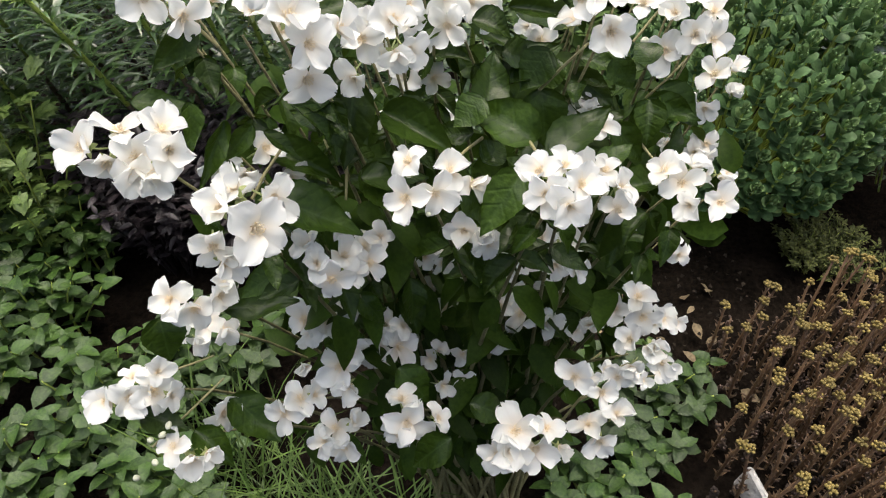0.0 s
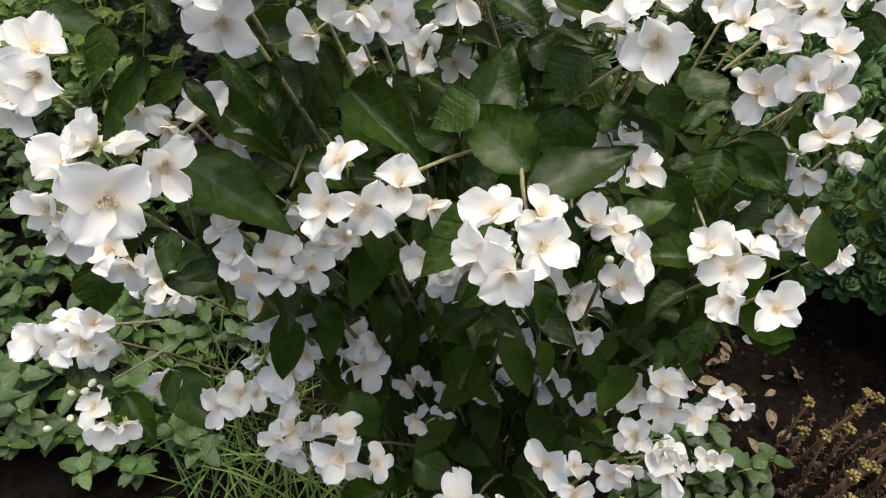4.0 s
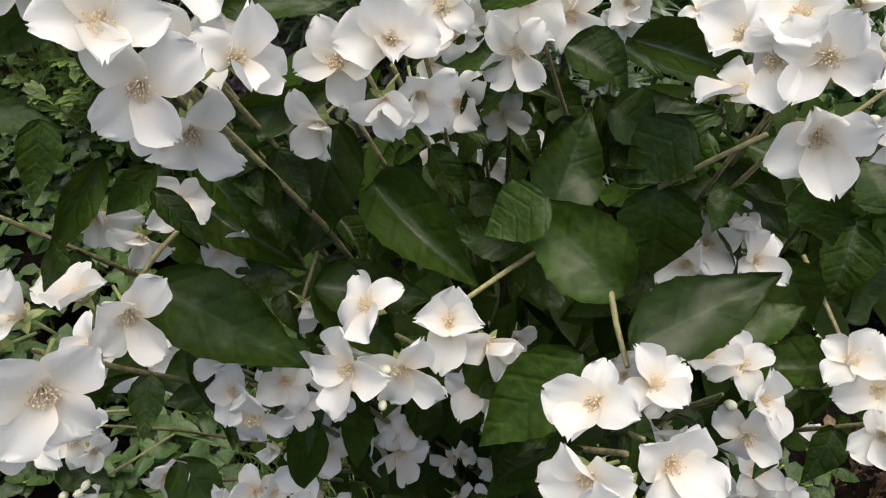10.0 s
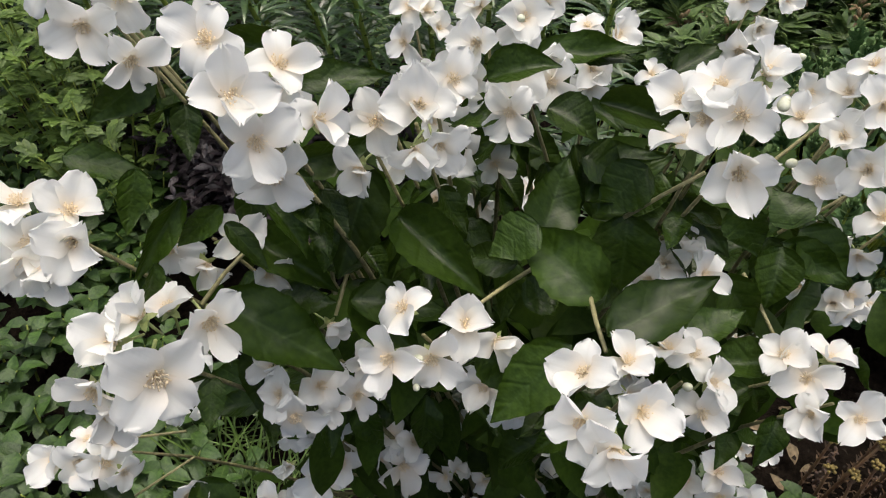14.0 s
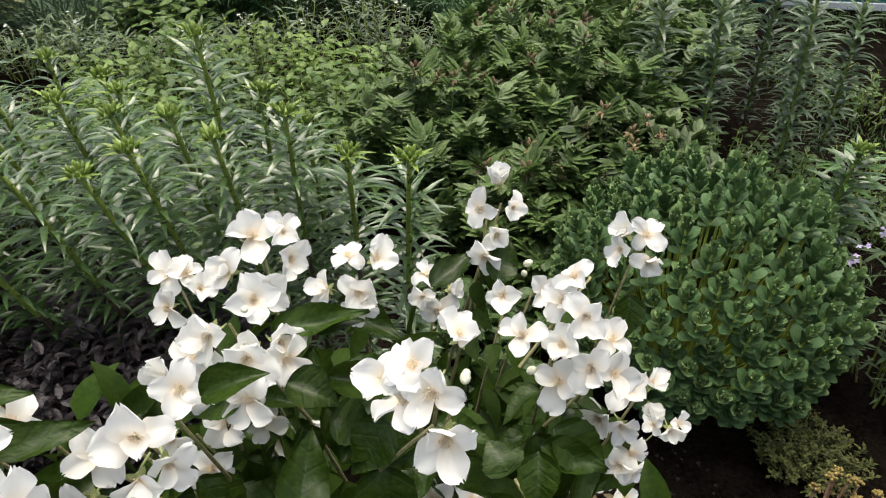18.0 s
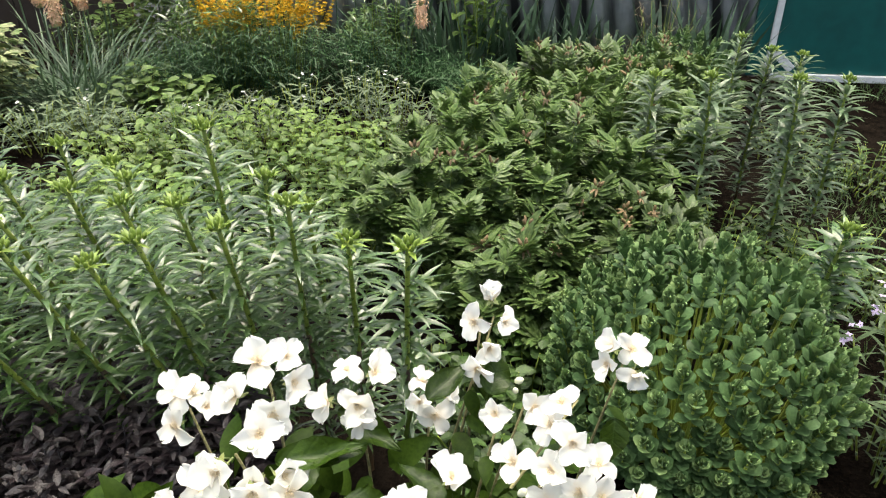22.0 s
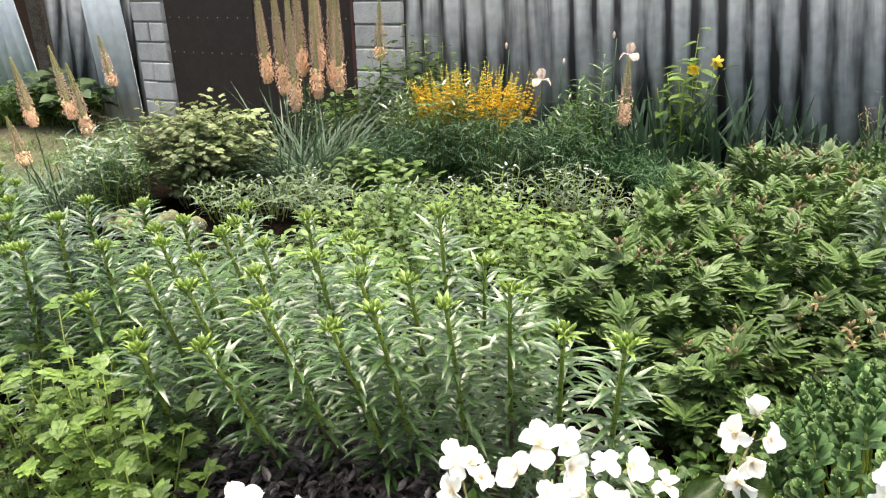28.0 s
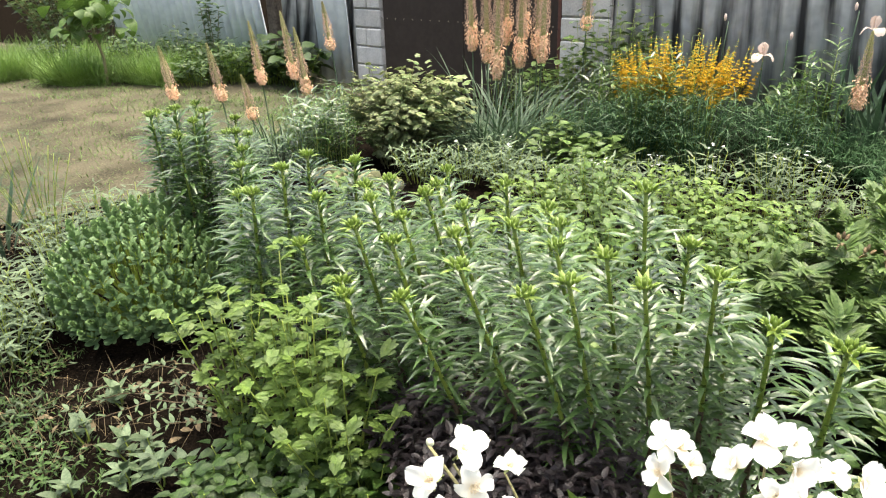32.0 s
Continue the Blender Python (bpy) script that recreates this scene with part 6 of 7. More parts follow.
bloom((0.066, 0.332, 0.733), (-0.147, -0.391, 0.909), 1.25)
bloom((0.093, 0.333, 0.735), (0.427, -0.414, 0.804), 0.88)
bloom((0.064, 0.322, 0.719), (-0.249, -0.849, 0.465), 1.11)
bloom((0.083, 0.323, 0.721), (0.293, -0.879, 0.376), 1.03)
bloom((0.051, 0.319, 0.714), (-0.482, -0.707, 0.518), 0.88)
bloom((-0.017, 0.487, 0.803), (-0.291, -0.821, 0.492), 0.74)
bloom((-0.005, 0.493, 0.811), (0.172, -0.450, 0.876), 0.83)
bloom((-0.001, 0.484, 0.799), (0.344, -0.935, 0.092), 0.74)
bloom((0.092, 0.465, 0.848), (-0.306, -0.469, 0.829), 0.94)
bloom((0.110, 0.463, 0.845), (0.318, -0.616, 0.721), 0.94)
bloom((0.105, 0.452, 0.830), (-0.010, -0.982, 0.186), 0.94)
bloom((0.123, 0.450, 0.827), (0.444, -0.840, 0.312), 0.74)
bloom((-0.010, 0.508, 0.733), (-0.317, -0.517, 0.795), 0.89)
bloom((0.014, 0.507, 0.732), (0.411, -0.545, 0.731), 0.89)
bloom((0.002, 0.496, 0.718), (0.116, -0.986, 0.123), 0.89)
bloom((0.002, 0.516, 0.745), (0.023, -0.339, 0.941), 0.74)
bloom((-0.013, 0.460, 0.668), (-0.168, -0.841, 0.515), 0.74)
bloom((0.020, 0.464, 0.673), (0.346, -0.845, 0.407), 0.74)
bloom((0.022, 0.446, 0.649), (0.093, -0.945, 0.315), 0.74)
bloom((0.065, 0.505, 0.766), (-0.154, -0.264, 0.952), 0.87)
bloom((0.084, 0.508, 0.770), (0.275, -0.317, 0.908), 0.87)
bloom((0.057, 0.493, 0.750), (-0.359, -0.842, 0.402), 0.87)
bloom((0.077, 0.490, 0.746), (0.279, -0.894, 0.350), 0.78)
bloom((0.082, 0.472, 0.733), (-0.160, -0.701, 0.695), 1.03)
bloom((0.105, 0.467, 0.727), (0.368, -0.790, 0.491), 1.03)
bloom((0.062, 0.475, 0.737), (-0.467, -0.384, 0.797), 0.86)
bloom((0.062, 0.456, 0.711), (-0.173, -0.984, 0.032), 0.86)
bloom((0.229, 0.753, 0.619), (-0.281, -0.752, 0.596), 1.30)
bloom((0.257, 0.747, 0.611), (0.258, -0.872, 0.416), 0.94)
bloom((0.206, 0.760, 0.629), (-0.476, -0.449, 0.757), 0.94)
bloom((0.276, 0.748, 0.612), (0.062, -0.554, 0.830), 0.90)
bloom((0.228, 0.779, 0.655), (-0.168, -0.401, 0.900), 0.90)
bloom((0.181, 0.468, 0.744), (-0.569, -0.439, 0.696), 0.94)
bloom((0.202, 0.475, 0.753), (-0.064, -0.307, 0.949), 1.02)
bloom((0.207, 0.464, 0.738), (0.136, -0.915, 0.381), 1.02)
bloom((0.234, 0.475, 0.719), (0.337, -0.623, 0.705), 0.87)
bloom((0.153, 0.458, 0.729), (-0.123, -0.480, 0.869), 0.85)
bloom((0.185, 0.422, 0.753), (-0.586, -0.496, 0.641), 0.96)
bloom((0.207, 0.418, 0.747), (-0.047, -0.665, 0.745), 1.04)
bloom((0.214, 0.409, 0.736), (0.260, -0.918, 0.301), 0.96)
bloom((0.188, 0.406, 0.731), (-0.433, -0.893, 0.126), 0.80)
bloom((0.372, 0.806, 0.509), (-0.254, -0.524, 0.813), 1.17)
bloom((0.383, 0.795, 0.494), (0.057, -0.942, 0.331), 1.04)
bloom((0.354, 0.828, 0.539), (-0.242, -0.449, 0.860), 0.91)
bloom((0.404, 0.830, 0.297), (-0.470, -0.517, 0.715), 1.16)
bloom((0.433, 0.822, 0.286), (0.189, -0.819, 0.541), 1.16)
bloom((0.395, 0.820, 0.283), (-0.469, -0.603, 0.645), 1.02)
bloom((0.120, 0.366, 0.771), (-0.215, -0.644, 0.735), 0.89)
bloom((0.144, 0.357, 0.759), (0.194, -0.797, 0.572), 0.74)
bloom((0.148, 0.374, 0.673), (-0.337, -0.286, 0.897), 0.97)
bloom((0.175, 0.380, 0.682), (0.198, -0.272, 0.942), 0.89)
bloom((0.159, 0.365, 0.661), (0.069, -0.923, 0.378), 0.97)
bloom((0.206, 0.839, 0.445), (-0.111, -0.730, 0.674), 1.23)
bloom((0.192, 0.830, 0.432), (-0.336, -0.846, 0.414), 0.96)
bloom((0.339, 0.720, 0.262), (-0.332, -0.588, 0.738), 1.10)
bloom((0.355, 0.715, 0.254), (0.235, -0.766, 0.598), 0.96)
bloom((0.420, 0.752, 0.221), (-0.119, -0.493, 0.862), 1.14)
bloom((-0.055, 0.440, 0.745), (0.053, -0.968, 0.246), 0.79)
bloom((-0.066, 0.427, 0.734), (0.313, -0.907, 0.282), 0.82)
bloom((-0.033, 0.483, 0.717), (-0.200, -0.822, 0.534), 0.74)
bloom((-0.006, 0.461, 0.682), (0.553, -0.199, 0.809), 0.78)
bloom((-0.002, 0.436, 0.652), (0.659, -0.608, 0.443), 0.78)
bloom((0.102, 0.550, 0.742), (0.199, -0.915, 0.352), 0.84)
bloom((0.119, 0.515, 0.804), (-0.131, -0.975, 0.180), 0.74)
bloom((0.125, 0.722, 0.573), (-0.355, -0.490, 0.796), 0.90)
bloom((0.155, 0.770, 0.540), (0.326, -0.386, 0.863), 0.99)
bloom((0.197, 0.838, 0.445), (0.476, -0.789, 0.389), 1.28)
bloom((0.268, 0.751, 0.603), (-0.332, -0.665, 0.669), 1.09)
bloom((0.260, 0.759, 0.615), (0.078, -0.380, 0.922), 0.91)
bloom((0.296, 0.778, 0.545), (0.531, -0.807, 0.259), 0.87)
bloom((0.314, 0.765, 0.483), (-0.016, -0.561, 0.828), 0.75)
bloom((0.338, 0.818, 0.536), (-0.024, -0.944, 0.329), 0.84)
bloom((0.296, 0.729, 0.447), (0.045, -0.952, 0.302), 1.17)
bloom((0.327, 0.716, 0.264), (0.256, -0.117, 0.960), 1.23)
bloom((0.394, 0.731, 0.256), (-0.092, -0.784, 0.614), 1.02)
bloom((0.258, 0.653, 0.373), (0.448, -0.386, 0.806), 0.98)
bloom((0.117, 0.518, 0.716), (0.414, -0.198, 0.888), 0.83)
bloom((0.143, 0.478, 0.698), (0.090, -0.738, 0.669), 0.75)
bloom((0.145, 0.400, 0.717), (0.229, -0.647, 0.727), 0.74)
bloom((0.176, 0.406, 0.712), (-0.280, -0.812, 0.512), 0.74)
bloom((0.116, 0.355, 0.664), (0.615, -0.725, 0.310), 0.77)
bloom((0.146, 0.695, 0.662), (-0.487, -0.678, 0.551), 0.83)
bloom((0.258, 0.575, 0.866), (-0.319, -0.801, 0.506), 0.74)
bloom((0.270, 0.583, 0.871), (-0.039, -0.938, 0.344), 0.77)
bloom((0.266, 0.571, 0.860), (0.607, -0.745, 0.278), 0.74)
bloom((0.019, 0.500, 0.809), (0.183, -0.933, 0.311), 0.74)
bloom((0.026, 0.378, 0.940), (0.469, -0.833, 0.294), 0.74)
bloom((-0.066, 0.412, 0.890), (0.174, -0.546, 0.820), 0.74)
bloom((-0.053, 0.420, 0.895), (0.099, -0.785, 0.611), 0.74)
bloom((-0.089, 0.414, 0.918), (0.790, -0.597, 0.139), 0.74)
bloom((-0.073, 0.518, 0.972), (-0.038, -0.994, 0.107), 0.74)
bloom((-0.057, 0.537, 0.997), (0.650, -0.548, 0.528), 0.80)
bloom((-0.018, 0.541, 1.003), (-0.021, -0.984, 0.180), 0.86)

# where the flower heads sit on their twigs
HEADS.append(Vector((-0.096, 0.365, 1.117)))
HEADS.append(Vector((-0.082, 0.356, 1.113)))
HEADS.append(Vector((-0.093, 0.378, 1.080)))
HEADS.append(Vector((-0.087, 0.378, 1.100)))
HEADS.append(Vector((-0.054, 0.434, 1.068)))
HEADS.append(Vector((-0.033, 0.446, 1.076)))
HEADS.append(Vector((-0.037, 0.426, 1.072)))
HEADS.append(Vector((-0.060, 0.427, 1.054)))
HEADS.append(Vector((-0.008, 0.499, 1.064)))
HEADS.append(Vector((-0.020, 0.523, 1.065)))
HEADS.append(Vector((-0.035, 0.544, 0.988)))
HEADS.append(Vector((-0.061, 0.529, 0.962)))
HEADS.append(Vector((-0.011, 0.610, 0.882)))
HEADS.append(Vector((0.111, 0.437, 1.078)))
HEADS.append(Vector((0.096, 0.450, 1.053)))
HEADS.append(Vector((0.106, 0.450, 1.090)))
HEADS.append(Vector((-0.126, 0.341, 0.999)))
HEADS.append(Vector((-0.128, 0.306, 1.017)))
HEADS.append(Vector((-0.188, 0.344, 1.042)))
HEADS.append(Vector((-0.144, 0.398, 0.994)))
HEADS.append(Vector((0.004, 0.378, 0.986)))
HEADS.append(Vector((-0.014, 0.356, 1.004)))
HEADS.append(Vector((-0.093, 0.359, 0.922)))
HEADS.append(Vector((-0.079, 0.403, 0.898)))
HEADS.append(Vector((0.066, 0.341, 1.019)))
HEADS.append(Vector((0.076, 0.354, 1.004)))
HEADS.append(Vector((0.076, 0.331, 1.021)))
HEADS.append(Vector((0.070, 0.320, 1.030)))
HEADS.append(Vector((0.117, 0.394, 0.961)))
HEADS.append(Vector((0.192, 0.438, 0.934)))
HEADS.append(Vector((0.210, 0.426, 0.930)))
HEADS.append(Vector((0.110, 0.469, 0.965)))
HEADS.append(Vector((-0.185, 0.418, 1.113)))
HEADS.append(Vector((-0.192, 0.428, 1.119)))
HEADS.append(Vector((-0.136, 0.437, 1.068)))
HEADS.append(Vector((-0.192, 0.507, 1.051)))
HEADS.append(Vector((-0.018, 0.615, 1.051)))
HEADS.append(Vector((-0.003, 0.509, 1.059)))
HEADS.append(Vector((-0.050, 0.536, 1.015)))
HEADS.append(Vector((-0.093, 0.637, 1.005)))
HEADS.append(Vector((0.039, 0.684, 0.978)))
HEADS.append(Vector((0.155, 0.735, 1.023)))
HEADS.append(Vector((0.165, 0.723, 1.032)))
HEADS.append(Vector((0.155, 0.705, 1.012)))
HEADS.append(Vector((0.106, 0.756, 0.908)))
HEADS.append(Vector((0.163, 0.626, 1.006)))
HEADS.append(Vector((0.185, 0.640, 1.002)))
HEADS.append(Vector((0.280, 0.685, 1.013)))
HEADS.append(Vector((0.206, 0.566, 1.043)))
HEADS.append(Vector((0.184, 0.542, 1.028)))
HEADS.append(Vector((0.217, 0.542, 1.010)))
HEADS.append(Vector((0.195, 0.552, 0.996)))
HEADS.append(Vector((0.241, 0.584, 0.908)))
HEADS.append(Vector((0.260, 0.575, 0.942)))
HEADS.append(Vector((0.413, 0.832, 0.626)))
HEADS.append(Vector((0.020, 0.394, 0.929)))
HEADS.append(Vector((-0.216, 0.405, 0.832)))
HEADS.append(Vector((-0.242, 0.443, 0.752)))
HEADS.append(Vector((-0.117, 0.437, 0.775)))
HEADS.append(Vector((-0.286, 0.375, 0.740)))
HEADS.append(Vector((-0.145, 0.383, 0.703)))
HEADS.append(Vector((-0.105, 0.410, 0.729)))
HEADS.append(Vector((-0.062, 0.448, 0.727)))
HEADS.append(Vector((-0.033, 0.359, 0.718)))
HEADS.append(Vector((-0.242, 0.351, 0.690)))
HEADS.append(Vector((-0.118, 0.420, 0.580)))
HEADS.append(Vector((0.072, 0.340, 0.711)))
HEADS.append(Vector((-0.003, 0.508, 0.796)))
HEADS.append(Vector((0.108, 0.486, 0.821)))
HEADS.append(Vector((-0.004, 0.493, 0.684)))
HEADS.append(Vector((0.081, 0.524, 0.733)))
HEADS.append(Vector((0.080, 0.484, 0.716)))
HEADS.append(Vector((0.243, 0.766, 0.602)))
HEADS.append(Vector((0.187, 0.482, 0.714)))
HEADS.append(Vector((0.189, 0.427, 0.721)))
HEADS.append(Vector((0.354, 0.817, 0.498)))
HEADS.append(Vector((0.416, 0.838, 0.276)))
HEADS.append(Vector((0.132, 0.376, 0.751)))
HEADS.append(Vector((0.146, 0.382, 0.655)))
HEADS.append(Vector((0.175, 0.814, 0.473)))
HEADS.append(Vector((0.326, 0.724, 0.294)))
HEADS.append(Vector((0.422, 0.762, 0.204)))
HEADS.append(Vector((0.263, 0.594, 0.858)))

# closed buds
bud_at((0.071, 0.313, 1.033), 0.64)
bud_at((0.114, 0.381, 0.975), 0.72)
bud_at((-0.013, 0.336, 1.012), 0.67)
bud_at((-0.021, 0.344, 1.022), 0.56)
bud_at((-0.018, 0.523, 0.998), 0.76)
bud_at((-0.017, 0.518, 0.992), 0.64)
bud_at((0.117, 0.430, 1.111), 0.83)
bud_at((0.172, 0.538, 1.011), 0.95)
bud_at((0.174, 0.634, 1.028), 0.93)
bud_at((0.175, 0.629, 1.022), 0.77)
bud_at((-0.203, 0.420, 1.136), 0.83)
bud_at((-0.259, 0.340, 0.717), 0.95)
bud_at((-0.282, 0.307, 0.692), 0.95)
bud_at((-0.270, 0.320, 0.701), 0.95)
bud_at((-0.002, 0.499, 1.096), 0.67)
bud_at((0.117, 0.431, 1.110), 0.64)
bud_at((-0.254, 0.345, 0.728), 0.95)
bud_at((-0.272, 0.335, 0.713), 0.95)
bud_at((-0.010, 0.329, 1.003), 0.51)
bud_at((-0.161, 0.441, 0.903), 0.51)
bud_at((-0.150, 0.440, 0.898), 0.51)
bud_at((-0.038, 0.485, 0.936), 0.72)

# the large leaves that show one by one
key_leaf((-0.042, 0.412, 1.024), (0.006, 0.384, 1.012), 0.028, (0.187, -0.643, 0.743))
key_leaf((-0.062, 0.428, 1.039), (-0.066, 0.387, 0.999), 0.031, (0.330, -0.637, 0.697))
key_leaf((0.065, 0.394, 1.012), (0.019, 0.412, 1.036), 0.033, (-0.051, -0.601, 0.798))
key_leaf((0.031, 0.418, 1.017), (0.037, 0.450, 1.047), 0.028, (0.197, -0.696, 0.691))
key_leaf((0.068, 0.361, 1.024), (0.108, 0.391, 1.042), 0.027, (-0.243, -0.463, 0.852))
key_leaf((-0.122, 0.356, 0.995), (-0.057, 0.353, 0.973), 0.035, (0.453, -0.335, 0.826))
key_leaf((0.054, 0.363, 1.011), (0.026, 0.331, 0.988), 0.028, (-0.019, -0.482, 0.876))
key_leaf((-0.092, 0.400, 1.057), (-0.052, 0.415, 1.060), 0.019, (0.435, -0.853, 0.290))
key_leaf((-0.096, 0.377, 1.052), (-0.072, 0.366, 1.034), 0.015, (0.746, -0.339, 0.573))
key_leaf((-0.197, 0.376, 1.055), (-0.161, 0.381, 1.049), 0.017, (0.586, -0.304, 0.751))
key_leaf((-0.161, 0.378, 1.054), (-0.158, 0.358, 1.033), 0.016, (0.784, -0.339, 0.520))
key_leaf((-0.143, 0.381, 1.038), (-0.155, 0.349, 1.009), 0.014, (0.728, -0.270, 0.630))
key_leaf((-0.128, 0.390, 1.028), (-0.145, 0.371, 1.013), 0.014, (0.545, -0.520, 0.658))
key_leaf((-0.131, 0.336, 1.040), (-0.128, 0.323, 1.026), 0.009, (0.839, -0.156, 0.521))
key_leaf((-0.001, 0.468, 1.059), (-0.031, 0.458, 1.058), 0.018, (0.095, -0.621, 0.778))
key_leaf((0.046, 0.467, 1.074), (0.093, 0.462, 1.070), 0.019, (-0.192, -0.644, 0.741))
key_leaf((0.050, 0.455, 1.019), (0.088, 0.483, 1.036), 0.021, (-0.174, -0.566, 0.806))
key_leaf((0.044, 0.476, 1.027), (0.087, 0.494, 1.032), 0.020, (-0.181, -0.516, 0.837))
key_leaf((0.074, 0.457, 1.014), (0.079, 0.427, 0.983), 0.035, (-0.061, -0.606, 0.793))
key_leaf((0.116, 0.425, 1.058), (0.128, 0.413, 1.042), 0.020, (-0.448, -0.699, 0.558))
key_leaf((0.172, 0.502, 0.977), (0.215, 0.494, 0.962), 0.023, (-0.384, -0.561, 0.734))
key_leaf((0.170, 0.492, 0.982), (0.167, 0.465, 0.959), 0.026, (-0.122, -0.704, 0.700))
key_leaf((-0.057, 0.376, 0.993), (-0.012, 0.387, 0.991), 0.024, (0.178, -0.406, 0.897))
key_leaf((-0.104, 0.382, 0.973), (-0.075, 0.390, 0.972), 0.019, (0.314, -0.364, 0.877))
key_leaf((0.022, 0.412, 1.006), (-0.007, 0.415, 1.003), 0.019, (0.065, -0.586, 0.808))
key_leaf((-0.043, 0.486, 0.969), (-0.018, 0.472, 0.947), 0.031, (0.171, -0.688, 0.706))
key_leaf((0.029, 0.402, 0.987), (0.047, 0.416, 0.997), 0.022, (0.084, -0.609, 0.788))
key_leaf((0.119, 0.421, 0.967), (0.145, 0.439, 0.977), 0.020, (-0.323, -0.382, 0.866))
key_leaf((-0.031, 0.442, 0.820), (-0.023, 0.410, 0.790), 0.024, (0.320, -0.420, 0.850))
key_leaf((0.175, 0.441, 0.938), (0.134, 0.428, 0.936), 0.024, (-0.340, -0.411, 0.846))
key_leaf((-0.130, 0.385, 0.892), (-0.161, 0.367, 0.882), 0.023, (0.363, -0.279, 0.889))
key_leaf((-0.152, 0.399, 1.096), (-0.173, 0.376, 1.079), 0.019, (0.801, -0.360, 0.479))
key_leaf((-0.112, 0.395, 1.118), (-0.073, 0.401, 1.113), 0.014, (0.484, -0.622, 0.615))
key_leaf((-0.142, 0.432, 1.089), (-0.100, 0.443, 1.093), 0.021, (0.322, -0.367, 0.873))
key_leaf((0.103, 0.658, 0.990), (0.136, 0.681, 1.012), 0.023, (-0.192, -0.579, 0.792))
key_leaf((0.158, 0.666, 0.988), (0.170, 0.688, 1.014), 0.027, (0.072, -0.768, 0.636))
key_leaf((-0.080, 0.391, 1.106), (-0.046, 0.402, 1.112), 0.015, (0.248, -0.434, 0.866))
key_leaf((-0.130, 0.403, 0.999), (-0.075, 0.394, 0.980), 0.025, (0.379, -0.526, 0.761))
key_leaf((-0.116, 0.372, 1.035), (-0.093, 0.364, 1.023), 0.011, (0.713, -0.405, 0.572))
key_leaf((-0.080, 0.413, 1.037), (-0.083, 0.392, 1.020), 0.019, (0.497, -0.449, 0.742))
key_leaf((0.003, 0.533, 1.003), (0.036, 0.520, 0.985), 0.023, (-0.218, -0.553, 0.804))
key_leaf((0.039, 0.487, 1.032), (0.050, 0.464, 1.010), 0.017, (0.375, -0.697, 0.611))
key_leaf((0.091, 0.496, 1.017), (0.081, 0.476, 1.000), 0.021, (-0.011, -0.459, 0.888))
key_leaf((0.101, 0.480, 1.017), (0.131, 0.462, 0.995), 0.023, (-0.362, -0.745, 0.560))
key_leaf((0.135, 0.464, 0.977), (0.163, 0.444, 0.955), 0.024, (-0.182, -0.676, 0.714))
key_leaf((0.013, 0.373, 0.988), (0.038, 0.357, 0.969), 0.025, (0.049, -0.569, 0.821))
key_leaf((-0.192, 0.395, 0.833), (-0.133, 0.400, 0.838), 0.032, (0.233, -0.312, 0.921))
key_leaf((-0.249, 0.389, 0.827), (-0.237, 0.361, 0.799), 0.037, (0.353, -0.409, 0.842))
key_leaf((-0.208, 0.382, 0.714), (-0.163, 0.353, 0.685), 0.039, (0.248, -0.423, 0.872))
key_leaf((-0.042, 0.385, 0.758), (-0.010, 0.360, 0.734), 0.032, (0.038, -0.476, 0.879))
key_leaf((0.123, 0.488, 0.722), (0.135, 0.465, 0.698), 0.037, (-0.161, -0.459, 0.873))
key_leaf((-0.039, 0.467, 0.773), (-0.025, 0.437, 0.743), 0.026, (0.236, -0.546, 0.804))
key_leaf((0.035, 0.455, 0.823), (0.046, 0.434, 0.802), 0.037, (-0.060, -0.516, 0.854))
key_leaf((0.024, 0.348, 0.753), (0.062, 0.341, 0.746), 0.028, (-0.062, -0.365, 0.929))
key_leaf((0.008, 0.328, 0.728), (-0.033, 0.308, 0.708), 0.031, (0.018, -0.396, 0.918))
key_leaf((-0.240, 0.353, 0.700), (-0.204, 0.330, 0.677), 0.030, (0.389, -0.449, 0.804))
key_leaf((-0.283, 0.352, 0.728), (-0.243, 0.345, 0.720), 0.029, (0.329, -0.244, 0.912))
key_leaf((-0.091, 0.436, 0.770), (-0.058, 0.442, 0.776), 0.033, (0.104, -0.478, 0.872))
key_leaf((-0.058, 0.392, 0.989), (-0.020, 0.369, 0.966), 0.028, (0.078, -0.692, 0.718))
key_leaf((0.029, 0.416, 1.032), (0.009, 0.403, 1.020), 0.025, (0.022, -0.492, 0.870))
key_leaf((0.058, 0.491, 0.978), (0.074, 0.514, 1.010), 0.032, (0.178, -0.752, 0.634))
key_leaf((0.024, 0.481, 1.021), (0.036, 0.467, 1.000), 0.020, (0.289, -0.575, 0.766))
key_leaf((0.102, 0.488, 0.996), (0.069, 0.477, 0.989), 0.020, (-0.142, -0.477, 0.867))
key_leaf((-0.060, 0.430, 1.014), (-0.092, 0.420, 1.008), 0.023, (0.222, -0.406, 0.887))
key_leaf((0.010, 0.507, 1.073), (0.060, 0.510, 1.085), 0.019, (0.182, -0.395, 0.901))
key_leaf((0.022, 0.676, 0.964), (0.074, 0.655, 0.941), 0.029, (0.112, -0.479, 0.871))
key_leaf((0.109, 0.681, 0.979), (0.139, 0.693, 1.002), 0.022, (-0.191, -0.586, 0.788))
key_leaf((0.236, 0.564, 1.052), (0.233, 0.547, 1.027), 0.021, (0.051, -0.765, 0.642))
key_leaf((0.182, 0.512, 0.981), (0.218, 0.494, 0.960), 0.034, (-0.154, -0.471, 0.869))
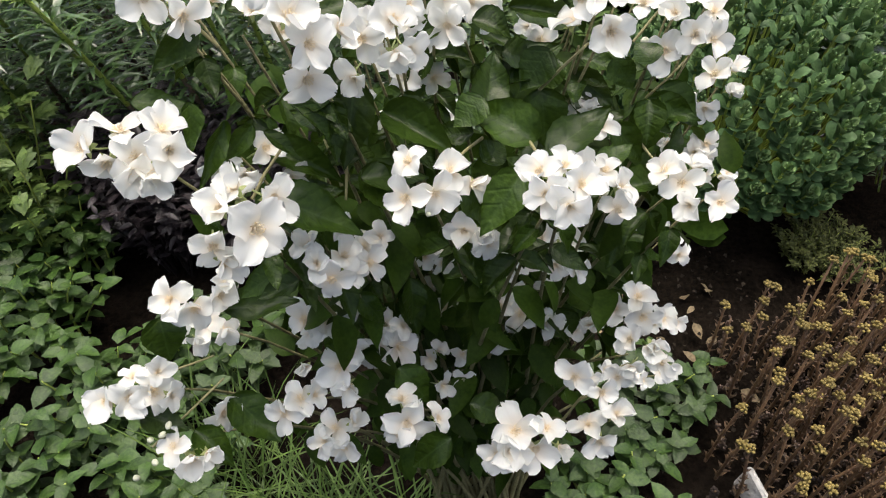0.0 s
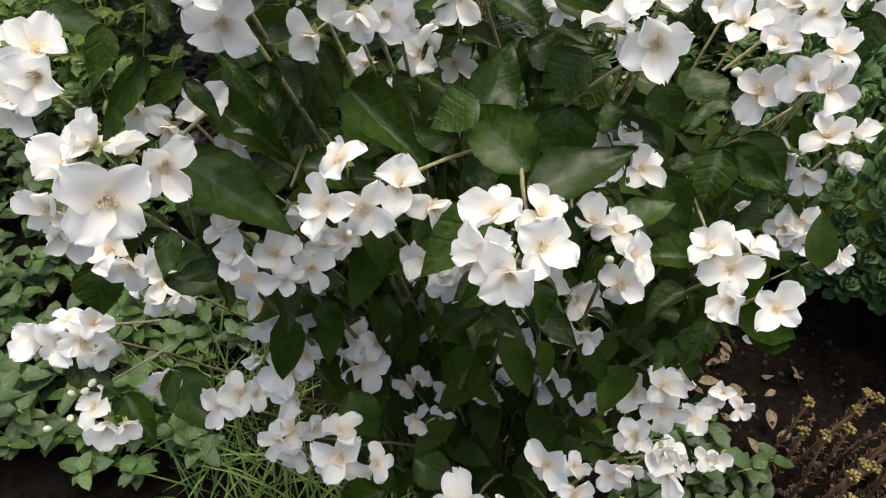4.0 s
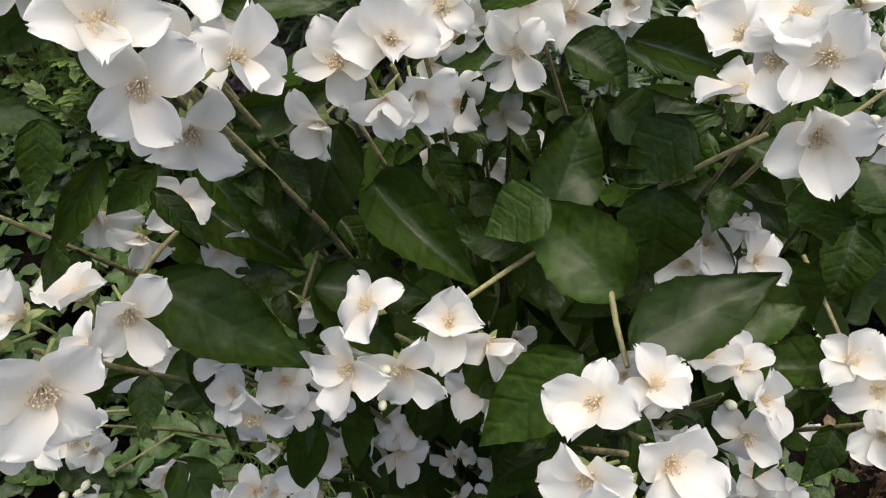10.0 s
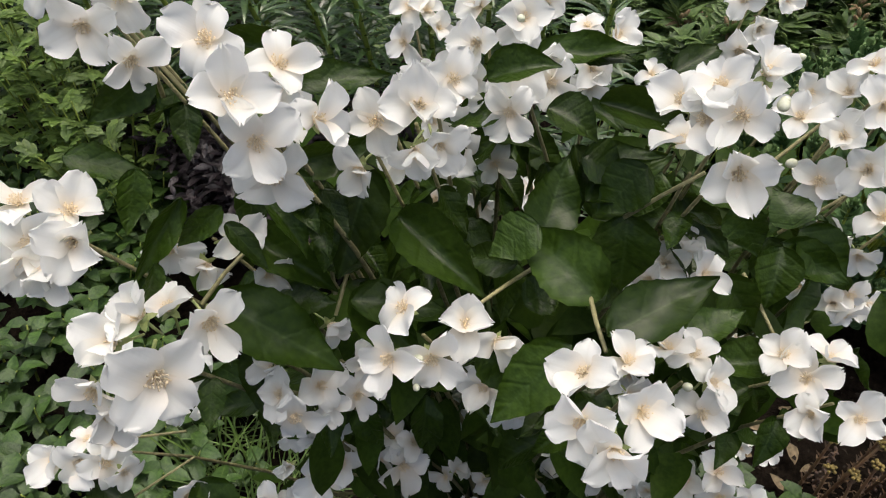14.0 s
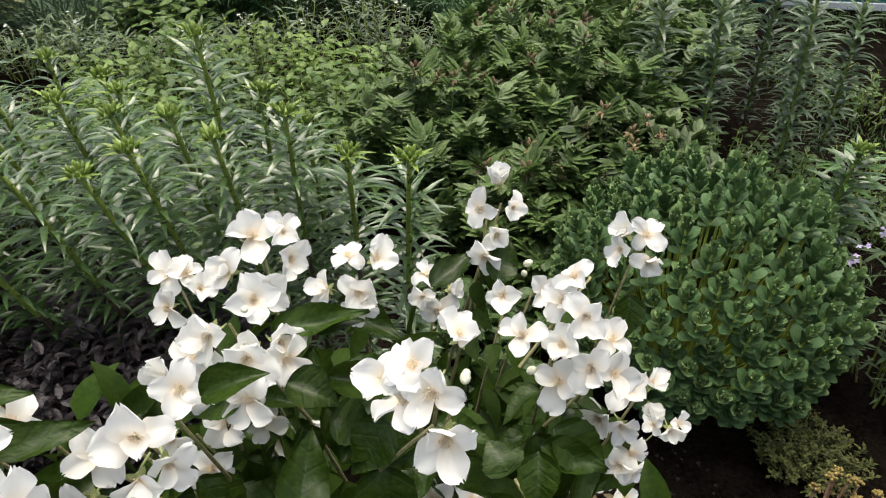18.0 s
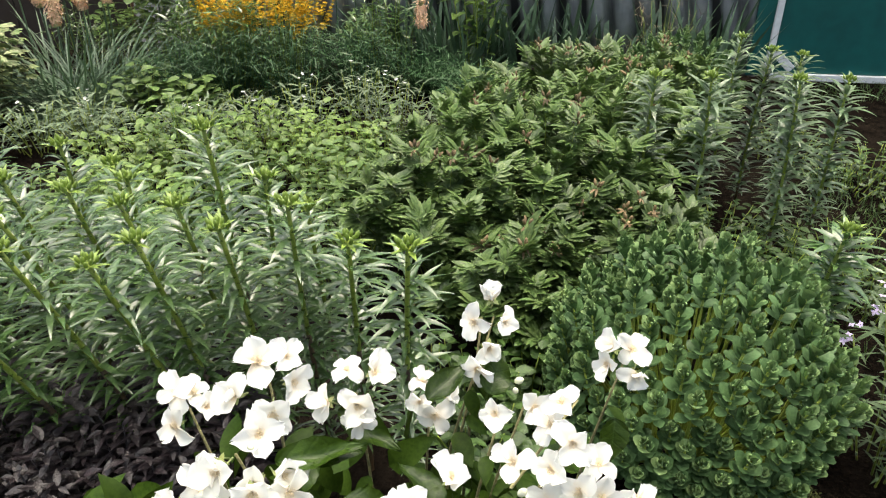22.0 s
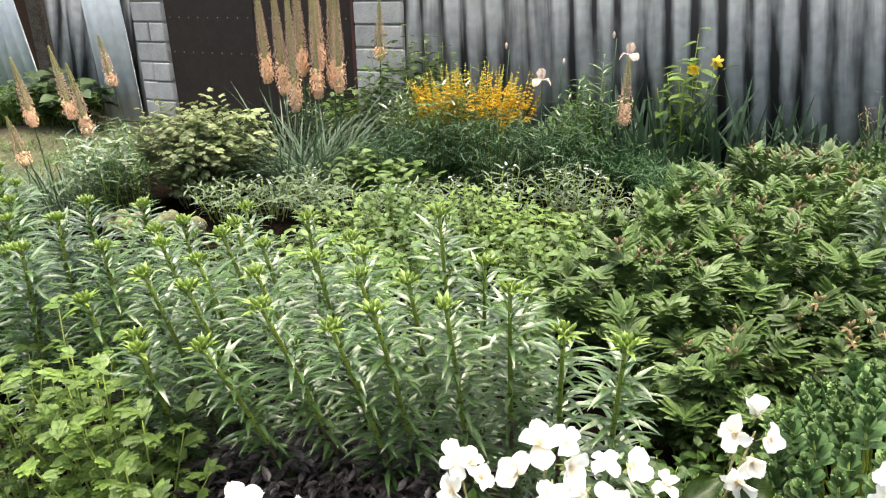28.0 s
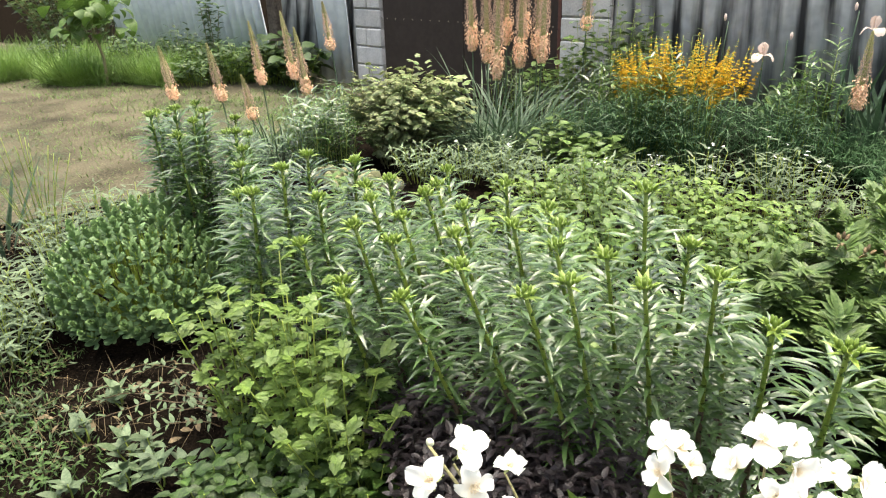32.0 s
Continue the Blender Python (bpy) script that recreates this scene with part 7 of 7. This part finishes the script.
key_leaf((0.174, 0.529, 0.957), (0.188, 0.507, 0.927), 0.032, (-0.027, -0.622, 0.782))
key_leaf((0.027, 0.510, 1.074), (0.059, 0.511, 1.080), 0.018, (0.165, -0.397, 0.903))
key_leaf((0.051, 0.480, 1.067), (0.091, 0.471, 1.060), 0.025, (0.109, -0.343, 0.933))
key_leaf((0.021, 0.478, 1.059), (0.049, 0.470, 1.052), 0.025, (0.185, -0.387, 0.903))
key_leaf((0.044, 0.472, 1.036), (0.070, 0.467, 1.034), 0.028, (0.133, -0.363, 0.922))
key_leaf((0.078, 0.462, 1.044), (0.058, 0.448, 1.021), 0.028, (0.114, -0.408, 0.906))
key_leaf((-0.005, 0.427, 1.101), (0.023, 0.431, 1.112), 0.018, (0.280, -0.375, 0.884))
key_leaf((0.138, 0.412, 1.061), (0.130, 0.422, 1.074), 0.022, (0.051, -0.400, 0.915))

# twigs in plain sight
twig((-0.128, 0.354, 0.993), (-0.109, 0.381, 1.015))
twig((-0.072, 0.412, 0.976), (-0.071, 0.386, 0.965))
twig((0.029, 0.422, 0.994), (0.006, 0.376, 1.007))
twig((0.059, 0.396, 1.012), (0.069, 0.359, 1.016))
twig((0.072, 0.452, 1.016), (0.102, 0.447, 1.057))
twig((0.026, 0.498, 1.008), (0.006, 0.485, 1.067))
twig((0.156, 0.491, 0.956), (0.177, 0.443, 0.947))
twig((0.086, 0.451, 0.955), (0.090, 0.430, 0.962))
twig((-0.146, 0.413, 1.073), (-0.203, 0.416, 1.139))
twig((-0.159, 0.410, 1.074), (-0.148, 0.397, 1.102))
twig((-0.075, 0.398, 0.968), (-0.087, 0.418, 0.996))
twig((-0.271, 0.390, 0.739), (-0.220, 0.401, 0.754))
twig((-0.281, 0.341, 0.688), (-0.216, 0.395, 0.725))
twig((0.182, 0.539, 0.953), (0.215, 0.547, 0.991))
twig((0.162, 0.545, 1.005), (0.212, 0.579, 1.056))


# branches from the foot to every flower head, with pairs of leaves along them
def branches():
    g, rest = np.random.RandomState(12), Bag()
    for h in HEADS:
        foot = FOOT + Vector((g.uniform(-0.08, 0.08), g.uniform(-0.06, 0.06), 0))
        mid = foot.lerp(h, 0.55) + Vector((0, 0.05, 0.10 + 0.05 * (h.z > 0.8)))
        pts = []
        for k in range(8):
            s = k / 7
            pts.append(foot * (1 - s) ** 2 + mid * (2 * s * (1 - s)) + h * s * s)
        b = Bag()
        b.add(tube([p - FOOT for p in pts], 0.0042, 0.0010, 5))
        part("branch", b, M["bark"], SHRUB)
        for s in (0.30, 0.42, 0.54, 0.64, 0.74, 0.84, 0.92) if h.z > 0.88 else (0.25, 0.40, 0.54, 0.66):
            p = along(pts, s) - FOOT
            dr = (along(pts, min(1, s + 0.06)) - along(pts, s - 0.06)).normalized()
            yaw = math.atan2(-dr.x, dr.y)
            for side in (-1, 1):
                if g.uniform() < 0.15:
                    continue
                m = turn(p, yaw + side * g.uniform(0.7, 1.5), g.uniform(-0.8, 0.15), g.uniform(-0.5, 0.5), g.uniform(0.65, 1.1) * (1.0 if s < 0.8 else 0.7))
                if s > 0.8 and h.y < 0.56 and h.z > 0.85:
                    placed("leaf", LEAVES[g.randint(5)], SHRUB, m)
                else:
                    rest.add(LEAF_SHAPES[g.randint(2)], m)
    for i in range(520):
        p = Vector((g.uniform(-0.22, 0.28), 0, g.uniform(0.48, 0.93)))
        p.y = g.uniform(0.46, 0.66) if p.z > 0.86 else g.uniform(0.56, 0.76)
        p.z -= 0.25 * max(0, abs(p.x - 0.03) - 0.12)
        m = Matrix.Translation(p - FOOT) @ toward((g.uniform(-1, 1), g.uniform(-1.0, 0.3), g.uniform(0.0, 1.0)), g.uniform(0, 6.28)) @ Matrix.Scale(g.uniform(0.7, 1.15), 4)
        if i % 4 == 0 and p.z > 0.85:
            placed("leaf", LEAVES[g.randint(5)], SHRUB, m)
        else:
            rest.add(LEAF_SHAPES[g.randint(2)], m)
    part("inner_foliage", rest, M["inner_leaf"], SHRUB, "", "stuff")


branches()
